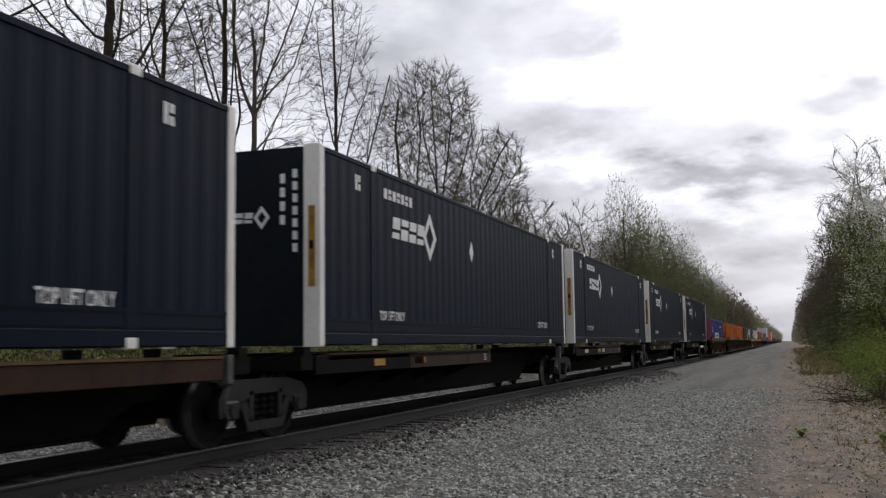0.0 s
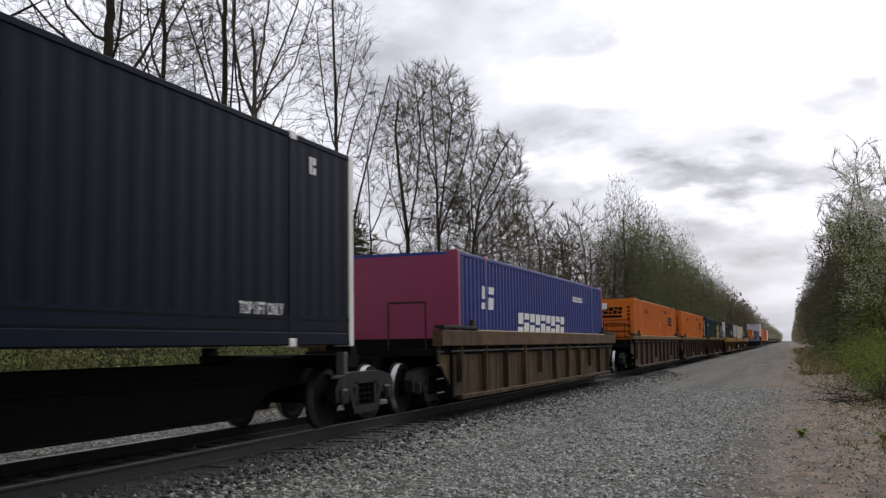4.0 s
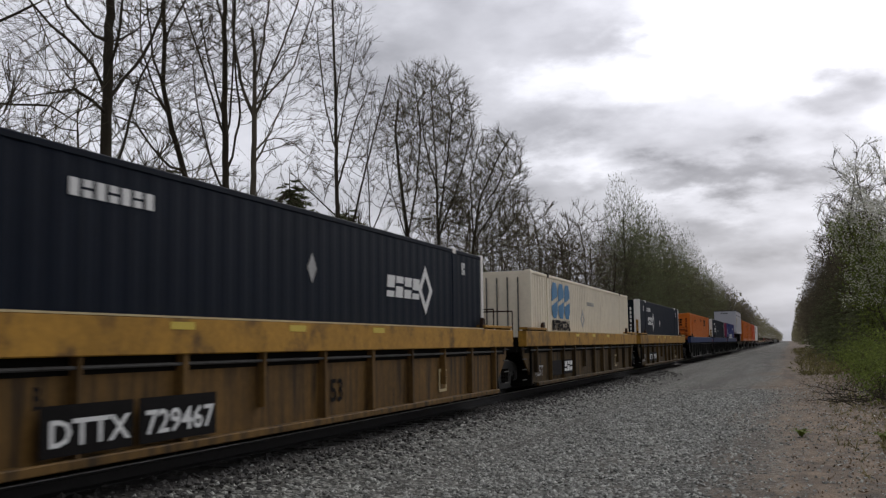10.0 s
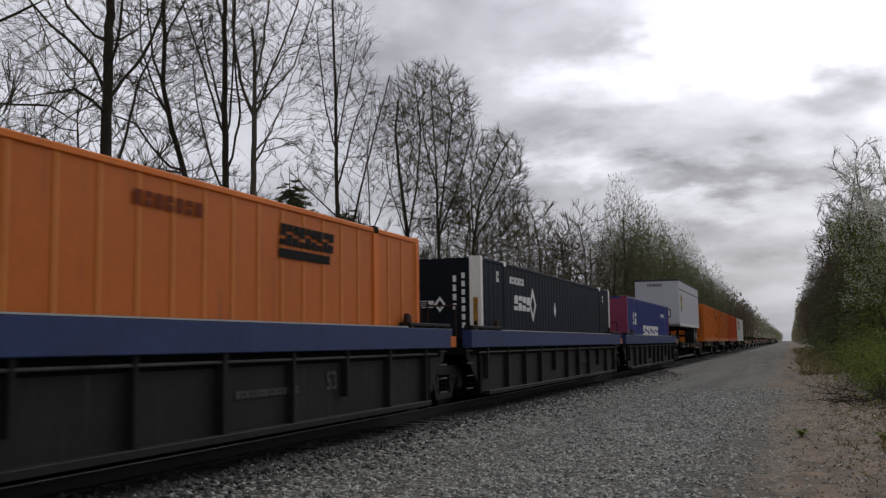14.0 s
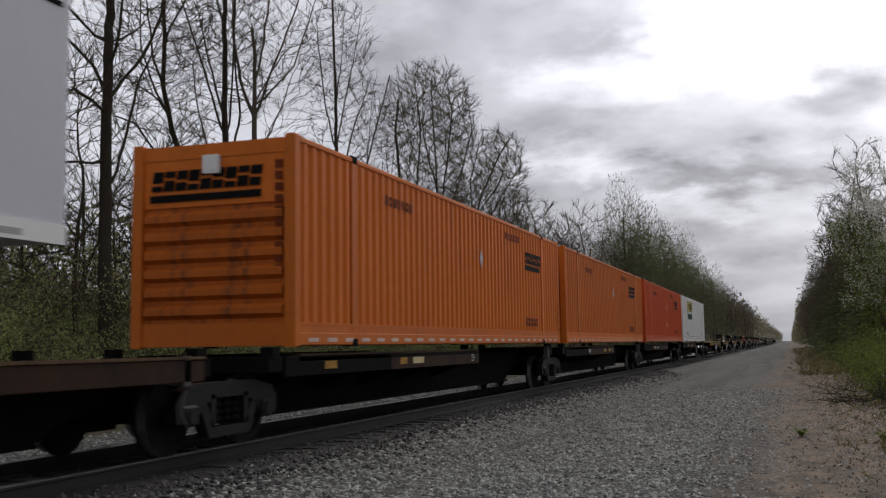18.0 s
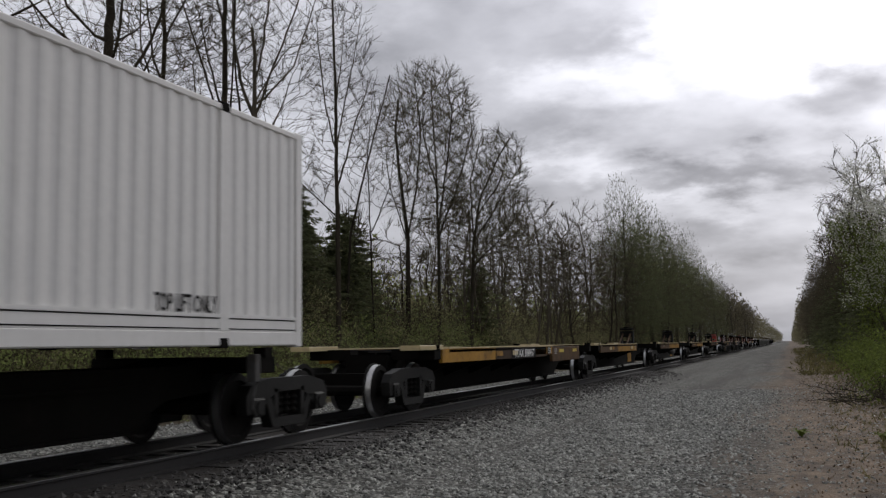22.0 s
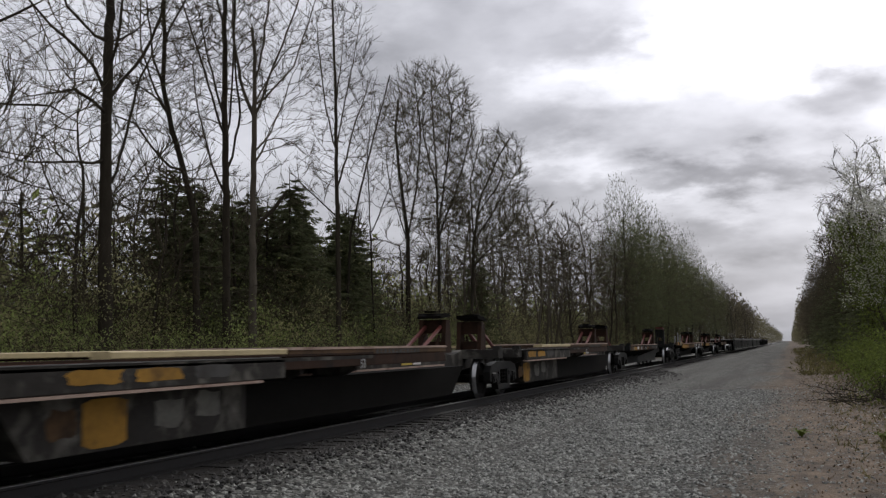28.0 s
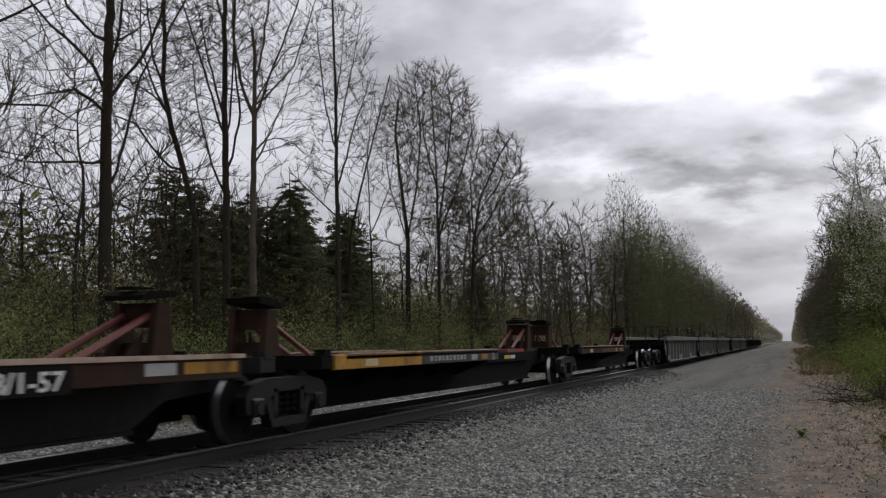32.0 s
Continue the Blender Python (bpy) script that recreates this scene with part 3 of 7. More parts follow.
def container(y, z, paint, label, post=None, pitch=0.28, deep=0.036, long=LONG, tall=TALL, end="flat", inset=1.95, rail=None, sill=0.20, group="containers on the train", battens=False):
    """A domestic box container: corrugated sides, ribbed or flat front end, rails, posts, castings and roof."""
    c = thing("container", label, "container", group)
    post = post or paint
    rail = rail or paint
    h = HALF
    across = 0.16 if post is paint else 0.25
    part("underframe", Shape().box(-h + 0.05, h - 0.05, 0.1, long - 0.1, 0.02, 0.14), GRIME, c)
    for s in (1, -1):
        wall = battened if battens else ribbed
        panel = part("side_panel", wall(s * (h - 0.012), 0.16, long - 0.16, sill + 0.04, tall - 0.10, pitch, deep, s), paint, c)
        if battens:
            panel.data.materials.append(SEAM)
            for k, face in enumerate(panel.data.polygons):
                face.material_index = 1 if k % 4 == 2 else 0
        part("top_rail", Shape().box(min(s * h, s * (h - 0.07)), max(s * h, s * (h - 0.07)), 0.1, long - 0.1, tall - 0.10, tall - 0.02, 0.012), rail, c)
        part("bottom_rail", Shape().box(min(s * h, s * (h - 0.1)), max(s * h, s * (h - 0.1)), 0.1, long - 0.1, 0.02, 0.20, 0.015).box(min(s * (h - 0.006), s * (h - 0.06)), max(s * (h - 0.006), s * (h - 0.06)), 0.12, long - 0.12, 0.198, sill + 0.02).box(min(s * h, s * (h - 0.06)), max(s * h, s * (h - 0.06)), 0.12, long - 0.12, sill + 0.015, sill + 0.055), rail, c)
        for yy in (0.0, long - 0.16):
            pst = part("corner_post", Shape().box(min(s * (h + 0.004), s * (h - across)), max(s * (h + 0.004), s * (h - across)), yy, yy + 0.15, 0.0, tall, 0.015), post, c)
        for yy in (inset, long - inset):
            # lifting posts set in from the ends, as on a 40 foot frame
            lp = part("lifting_post", Shape().box(min(s * h, s * (h - 0.05)), max(s * h, s * (h - 0.05)), yy - 0.10, yy + 0.10, 0.20, tall - 0.10), paint, c)
            part("casting", Shape().box(min(s * (h + 0.006), s * (h - 0.16)), max(s * (h + 0.006), s * (h - 0.16)), yy - 0.09, yy + 0.09, tall - 0.11, tall + 0.01, 0.012), post if post is not paint else GRIME, c)
            part("casting", Shape().box(min(s * (h + 0.006), s * (h - 0.16)), max(s * (h + 0.006), s * (h - 0.16)), yy - 0.09, yy + 0.09, 0.0, 0.12, 0.012), GRIME if post is paint else POST, c)
    if sill > 0.3:
        for zz in (0.215, sill - 0.004):
            part("groove", Shape().box(h - 0.02, h - 0.001, 0.2, long - 0.2, zz, zz + 0.014), MARK_BLACK, c)
    roof = Shape()
    rows = []
    n = int(long / 0.45)
    for k in range(n + 1):
        yy = 0.08 + (long - 0.16) * k / n
        zz = tall - 0.03 + (0.02 if k % 2 else 0.0)
        rows.append([(-h + 0.03, yy, zz), (h - 0.03, yy, zz)])
    part("roof", roof.strip(rows), paint, c)
    for yy, w in ((0.03, -1), (long - 0.03, 1)):
        ribs = w < 0 and end in ("ribs", "bars")
        e = Shape()
        if ribs:
            e.box(-h + 0.15, h - 0.15, yy + 0.04, yy + 0.06, 0.02, tall - 0.03)
        else:
            e.box(-h + 0.15, h - 0.15, yy - 0.01, yy + 0.03, 0.02, tall - 0.03)
        tint = NAVY_END if paint is NAVY else ORANGE_END if paint is ORANGE else paint
        panel = part("end_panel", e, tint, c)
        if not ribs:
            continue
        if end == "ribs":
            bands = [0.40 + 0.262 * k for k in range(6)]
            high = 0.20
            part("end_header", Shape().box(-h + 0.16, h - 0.16, yy - 0.005, yy + 0.04, tall - 0.24, tall - 0.05), paint, panel)
            part("end_sill", Shape().box(-h + 0.16, h - 0.16, yy - 0.005, yy + 0.04, 0.02, 0.34), paint, panel)
            part("name_panel", Shape().box(-h + 0.16, h - 0.16, yy + 0.008, yy + 0.04, 1.98, tall - 0.24), paint, panel)
        else:
            bands, high = [0.25 + 0.25 * k for k in range(10)], 0.16
        for zz in bands:
            part("rib", Shape().along_x([(yy + 0.04, zz), (yy - 0.035, zz + 0.06), (yy - 0.035, zz + high - 0.05), (yy + 0.04, zz + high)], -h + 0.2, h - 0.2), tint, panel)
    on_train(c, y, z)
    return c


def word_block(c, x, y, z, long, tall, mat, count, end=False, name="logo", gap=0.22, lean=0.16):
    """A name drawn as a row of plain leaning blocks, each split by a slot."""
    s = Shape()
    w = long / (count + (count - 1) * gap)
    for k in range(count):
        a = k * w * (1 + gap)
        slot = tall * (0.28, 0.52, 0.40)[k % 3]
        for u0, u1, v0, v1 in ((0, w, 0, slot), (0, w, slot + tall * 0.16, tall)):
            ring = [(a + u0 + lean * v0, v0), (a + u1 + lean * v0, v0), (a + u1 + lean * v1, v1), (a + u0 + lean * v1, v1)]
            if end:
                s.prism([(x + u, y, z + v) for u, v in ring], (0, -0.004, 0))
            else:
                s.prism([(x, y + u, z + v) for u, v in ring], (0.004, 0, 0))
    return part(name, s, mat, c)


def emblem(c, x, y, z, long, tall, mat):
    """Three large plain blocks with cut corners, each split by a slanting gap."""
    w = long * 0.30
    lower = [(0.22, 0), (0.78, 0), (1, 0.2), (1, 0.5), (0, 0.34), (0, 0.2)]
    upper = [(0, 0.46), (1, 0.62), (1, 0.8), (0.78, 1), (0.22, 1), (0, 0.8)]
    for k in range(3):
        for points in (lower, upper):
            part("emblem_block", Shape().prism([(x, y + long * 0.345 * k + u * w, z + v * tall) for u, v in points], (0.004, 0, 0)), mat, c)


def bars(c, x, y, z, long, tall, mat, count, end=False, upright=False, name="small_lettering"):
    """Writing too small to read, as a row of bars."""
    s = Shape()
    for k in range(count):
        a, b = long * k / count, long * (k + 0.68) / count
        for w0, w1 in ((0, 0.42), (0.58, 1.0)) if k % 2 else ((0, 1.0),):
            if upright:
                q = (0, tall, a, b)
            else:
                q = (a, b, tall * w0, tall * w1)
            if end:
                s.box(x + q[0], x + q[1], y - 0.004, y, z + q[2], z + q[3])
            else:
                s.box(x, x + 0.004, y + q[0], y + q[1], z + q[2], z + q[3])
            if upright:
                break
    return part(name, s, mat, c)


def diamond(c, x, y, z, w, h, mat, hollow=0.0, end=False, name="diamond_sign"):
    s = Shape()
    def ring(k):
        return [(0, -h * k), (w * k, 0), (0, h * k), (-w * k, 0)]
    def at(u, v):
        return (x + u, y, z + v) if end else (x, y + u, z + v)
    push = (0, -0.004, 0) if end else (0.004, 0, 0)
    if hollow:
        o, i = ring(1), ring(hollow)
        for k in range(4):
            j = (k + 1) % 4
            s.prism([at(*o[k]), at(*o[j]), at(*i[j]), at(*i[k])], push)
    else:
        s.prism([at(*p) for p in ring(1)], push)
    return part(name, s, mat, c)


FACE = HALF + 0.002         # where markings lie on the ribs' crowns


def navy_box(y, z, label, logo_at=2.75, group="containers on the train"):
    """A dark navy container with white posts."""
    c = container(y, z, NAVY, label, post=POST, pitch=0.36, deep=0.006, group=group, sill=0.36)
    x = FACE - 0.010
    word_block(c, x, logo_at, 1.80, 1.50, 0.36, MARK_WHITE, 4)
    diamond(c, x, logo_at + 1.85, 1.98, 0.36, 0.44, MARK_WHITE, 0.58, name="logo_diamond")
    bars(c, x, 2.4 if logo_at < 8 else 3.05, 2.42, 1.35, 0.17, MARK_WHITE, 7)
    bars(c, x, 1.25, 2.40, 0.22, 0.24, MARK_WHITE, 2)
    bars(c, x, LONG - 1.45, 2.40, 0.22, 0.24, MARK_WHITE, 2)
    diamond(c, x, 7.15 if logo_at < 8 else 8.0, 1.92 if logo_at < 8 else 2.08, 0.14, 0.21, MARK_WHITE if logo_at < 8 else MARK_GREY)
    lettering("TOP LIFT ONLY", 0.17, c, MARK_WHITE, x, 2.2, 0.40, long=1.1)
    lettering("TOP LIFT ONLY", 0.17, c, MARK_WHITE, x, 12.85, 0.40, long=1.1)
    yy = 0.02
    word_block(c, -0.42, yy - 0.004, 1.80, 0.62, 0.15, MARK_WHITE, 4, True)
    diamond(c, 0.36, yy - 0.002, 1.87, 0.13, 0.17, MARK_WHITE, 0.55, True, "logo_diamond")
    bars(c, 0.66, yy, 1.75, 0.8, 0.075, MARK_WHITE, 4, True, True)
    bars(c, 0.86, yy, 1.35, 1.25, 0.075, MARK_WHITE, 7, True, True)
    part("door_gear", Shape().box(HALF - 0.17, HALF - 0.07, -0.012, 0.0, 0.85, 2.0), DECK_YELLOW, c, "rusty yellow striker plate")
    part("door_latch", Shape().box(HALF - 0.15, HALF - 0.09, -0.03, -0.012, 1.38, 1.5), MARK_BLACK, c)
    return c


def orange_box(y, z, label, paint=None, name_at=12.4, strips=False, smooth=False, group="containers on the train", diamonds=1):
    paint = paint or ORANGE
    c = container(y, z, paint, label, pitch=0.62 if smooth else 0.28, deep=0.014 if smooth else 0.04, end="ribs", group=group, battens=smooth, sill=0.20 if smooth else 0.28)
    x = FACE - 0.010
    up = 0.3 if smooth else 0.0
    word_block(c, x, name_at, 2.03 + up, 1.6, 0.28, MARK_BLACK, 9, gap=0.16)
    s = Shape()
    plate(s, x, name_at - 0.02, name_at + 1.5, 1.86 + up, 1.98 + up)
    part("logo_bar", s, MARK_BLACK, c)
    bars(c, x, 3.2, 2.32, 1.3, 0.16, MARK_RUST, 7)
    bars(c, x, LONG - (8.2 if smooth else 5.6), 2.46, 1.3, 0.16, MARK_RUST, 7)
    bars(c, x, LONG - 3.8, 0.45, 1.3, 0.2, MARK_RUST, 8)
    for k in range(diamonds):
        diamond(c, x, 8.6, 1.85 - 0.95 * k, 0.13, 0.2, MARK_GREY if paint is ORANGE else DECK_PALE)
    yy = 0.02
    word_block(c, -1.0, yy, 2.22, 1.75, 0.28, MARK_BLACK, 9, True, gap=0.16)
    e = Shape().box(-1.02, 0.77, yy - 0.004, yy, 2.06, 2.16)
    part("logo_bar", e, MARK_BLACK, c)
    part("placard_box", Shape().box(-0.12, 0.13, -0.05, 0.02, 2.42, 2.68, 0.01).box(-0.09, 0.10, -0.056, -0.05, 2.46, 2.64), WHITE, c, "pale placard holder")
    bars(c, 0.98, yy, 1.0, 1.6, 0.12, MARK_RUST, 10, True, True)
    if strips:
        for k in range(26):
            a = 0.4 + k * 0.6
            s = Shape()
            plate(s, HALF + 0.001, a, a + 0.3, 0.07, 0.125)
            part("reflective_strip", s, STRIP, c)
    return c


# ---- well wagons ----
def well_car(y, pitch, side, chord, label, chord_tall=0.38, top=1.54, trucks=(0.0, None), ends=(0.62, 0.62), group="", steep=False):
    """One unit of an articulated well wagon: deep side sheets with a top chord and ribs, end bulkheads and platforms."""
    w = thing("well_wagon", label, "freight wagon", group or "well wagons of the train")
    h = 1.47
    a, b = ends[0] + 0.1, pitch - ends[1] - 0.1
    for s in (1, -1):
        xo, xi = s * h, s * (h - 0.14)
        outline = [(a + 1.1, 0.16), (b - 1.1, 0.16), (b - 0.15, 0.85), (b, 0.95), (b, top - chord_tall), (a, top - chord_tall), (a, 0.95), (a + 0.15, 0.85)]
        if steep:
            # nearly upright lower corners with a rounded cut over the trucks
            outline = [(a + 0.88, 0.16), (b - 0.88, 0.16), (b - 0.85, 0.50), (b - 0.72, 0.66), (b - 0.5, 0.75), (b, 0.78), (b, top - chord_tall), (a, top - chord_tall), (a, 0.78), (a + 0.5, 0.75), (a + 0.72, 0.66), (a + 0.85, 0.50)]
        sheet = Shape().along_x(outline, min(xi, s * (h - 0.18)), max(xi, s * (h - 0.18)))
        part("side_sheet", sheet, side, w)
        part("top_chord", Shape().box(min(xo, s * (h - 0.20)), max(xo, s * (h - 0.20)), a - 0.1, b + 0.1, top - chord_tall, top, 0.012), chord, w)
        part("chord_edge", Shape().box(min(xo, s * (h - 0.12)), max(xo, s * (h - 0.12)), a + 2.2, b - 2.2, top, top + 0.02), DECK_PALE if chord in (DECK_YELLOW, CHORD_BROWN, CHORD_OCHRE) else MARK_GREY, w, "worn pale edge")
        part("bottom_sill", Shape().box(min(xo, s * (h - 0.20)), max(xo, s * (h - 0.20)), a + 1.1, b - 1.1, 0.16, 0.25, 0.012), side, w)
        part("pipe", Shape().tube((s * (h - 0.075), a + 0.6, top - chord_tall - 0.10), (s * (h - 0.075), b - 0.6, top - chord_tall - 0.10), 0.02, n=6), SIDE_GREY, w, "dusty air pipe")
        # shade of the overhanging chord, put on the sheet as a black strip
        part("seam_plate", Shape().box(min(s * (h - 0.134), s * (h - 0.14)), max(s * (h - 0.134), s * (h - 0.14)), a + 0.2, b - 0.2, top - chord_tall - 0.17, top - chord_tall), GRIME, w, "black strip painted as the shade under the chord")
        n = 11
        for k in range(n):
            yy = a + 1.2 + (b - a - 2.4) * k / (n - 1)
            wide = 0.07 if k % 3 else 0.12
            part("rib", Shape().box(min(s * (h - 0.035), s * (h - 0.14)), max(s * (h - 0.035), s * (h - 0.14)), yy - wide * 0.6, yy + wide * 0.2, 0.24 if k % 4 else 0.5, top - chord_tall), side, w)
        for yy, e in ((a, -1), (b, 1)):
            # raised guide plates over the ends of the chord
            g = Shape().box(min(xo, s * (h - 0.2)), max(xo, s * (h - 0.2)), min(yy, yy - e * 2.1), max(yy, yy - e * 2.1), top + 0.03, top + 0.09, 0.01)
            part("guide_plate", g, chord if chord is DECK_YELLOW else SIDE_BLACK, w)
            for q in (0.15, 0.8, 1.5, 2.0):
                part("guide_foot", Shape().box(min(xo, s * (h - 0.15)), max(xo, s * (h - 0.15)), yy - e * q - 0.04, yy - e * q + 0.04, top, top + 0.035), side, w)
            fin = Shape().along_x([(yy - e * 2.15, top + 0.02), (yy - e * 1.85, top + 0.02), (yy - e * 1.95, top + 0.22), (yy - e * 2.07, top + 0.24)], min(s * (h - 0.05), s * (h - 0.12)), max(s * (h - 0.05), s * (h - 0.12)))
            part("container_guide", fin, RUST, w)
    part("floor", Shape().box(-h + 0.1, h - 0.1, a + 1.0, b - 1.0, 0.17, 0.22), GRIME, w)
    for yy, e in ((a + 0.75, -1), (b - 0.95, 1)):
        part("bulkhead", Shape().box(-h + 0.09, h - 0.09, yy - 0.05, yy + 0.05, 0.2, top - 0.15), GRIME, w)
        out = 0.0 if e < 0 else pitch
        part("end_platform", Shape().box(-1.25, 1.25, min(yy, out - e * 0.45), max(yy, out - e * 0.45), 1.02, 1.14).box(-0.35, 0.35, min(yy, out), max(yy, out), 0.72, 1.02), GRIME, w)
        # hand rails and a ladder on the end
        ey = yy + e * 0.75
        for xa, xb in ((-1.1, -0.55), (0.35, 1.1)):
            r = Shape()
            r.tube((xa, ey, 1.1), (xa, ey, 2.02), 0.018, n=6).tube((xb, ey, 1.1), (xb, ey, 2.02), 0.018, n=6)
            r.tube((xa, ey, 2.02), (xb, ey, 2.02), 0.018, n=6)
            part("handrail", r, RUST, w)
        for k in range(4):
            part("ladder_rung", Shape().tube((1.38, yy + e * 0.55, 0.35 + 0.25 * k), (1.38, yy + e * 0.95, 0.35 + 0.25 * k), 0.014, n=6), SIDE_GREY, w)
    for yy in trucks:
        if yy is not None:
            truck(w, yy)
    on_train(w, y)
    return w


# ---- spine wagons ----
def blotch(x, y0, y1, z0, z1, seed, ragged=0.4):
    """A ragged remnant of old paint on a side that faces +x."""
    r = random.Random(seed)
    n, cy, cz = 18, (y0 + y1) / 2, (z0 + z1) / 2
    ring = []
    for k in range(n):
        a = 2 * math.pi * k / n
        c, s = math.cos(a), math.sin(a)
        q = 1 / max(abs(c), abs(s)) * (1 - r.uniform(0, ragged))
        ring.append((x, cy + c * q * (y1 - y0) / 2, cz + s * q * (z1 - z0) / 2))
    return Shape().prism(ring, (0.004, 0, 0))


def hitch(parent, y, paint, red=False, way=1, capped=False, strut=None):
    """A raised trailer hitch: stand, slanting struts towards its own wagon's middle, and head plate."""
    up = 0.18 if capped else 0.0

    def at(*pts):
        pts = [(y + way * a, z) for a, z in pts]
        return pts if way > 0 else pts[::-1]
    foot = at((-0.24, 1.05), (0.24, 1.05), (0.13, 1.78 + up), (-0.11, 1.78 + up))
    wide = 0.26 if capped else 0.32
    tint = BRIGHT_RED if red else paint
    stand = part("hitch_stand", Shape().along_x(foot, wide - 0.1, wide), tint, parent, "red painted trailer hitch" if red else "grimy steel trailer hitch")
    part("hitch_leg", Shape().along_x(foot, -wide, 0.1 - wide), tint, stand)
    part("cross_plate", Shape().box(0.1 - wide, wide - 0.1, y - 0.05, y + 0.05, 1.1, 1.30), tint, stand)
    part("cross_plate", Shape().box(0.1 - wide, wide - 0.1, y - 0.05, y + 0.05, 1.48, 1.78 + up), tint, stand)
    for xx in (0.14 - wide, wide - 0.14):
        part("hitch_strut", Shape().tube((xx, y - way * 1.45, 1.10), (xx, y - way * 0.1, 1.62 + up), 0.045, n=6), strut or HITCH_RED, stand, "worn rusty strut")
        part("knee_plate", Shape().along_x(at((-0.62, 1.06), (-0.30, 1.06), (-0.2, 1.45)), xx - 0.02, xx + 0.02), tint, stand)
    head = Shape().along_x(at((-0.36, 1.80 + up), (0.30, 1.86 + up), (0.32, 1.94 + up), (-0.22, 1.92 + up), (-0.36, 1.86 + up)), 0.04 - wide, wide - 0.04)
    top = part("hitch_head", head, HITCH_RED if capped else BRIGHT_RED if red else GRIME, stand, "worn red hitch head" if red or capped else "")
    part("jaw", Shape().along_x(at((-0.34, 1.93 + up), (0.1, 1.95 + up), (0.1, 1.97 + up), (-0.34, 1.97 + up)), -0.12, 0.12), GRIME, top)
    part("base_plate", Shape().box(-0.4, 0.4, y - way * 1.9 - 0.75, y - way * 1.9 + 0.9, 1.0, 1.085), HITCH_RED, stand)
    part("warning_tag", Shape().box(0.40, 0.405, y - way * 1.3 - 0.3, y - way * 1.3 + 0.3, 1.01, 1.09), MARK_RED, stand)


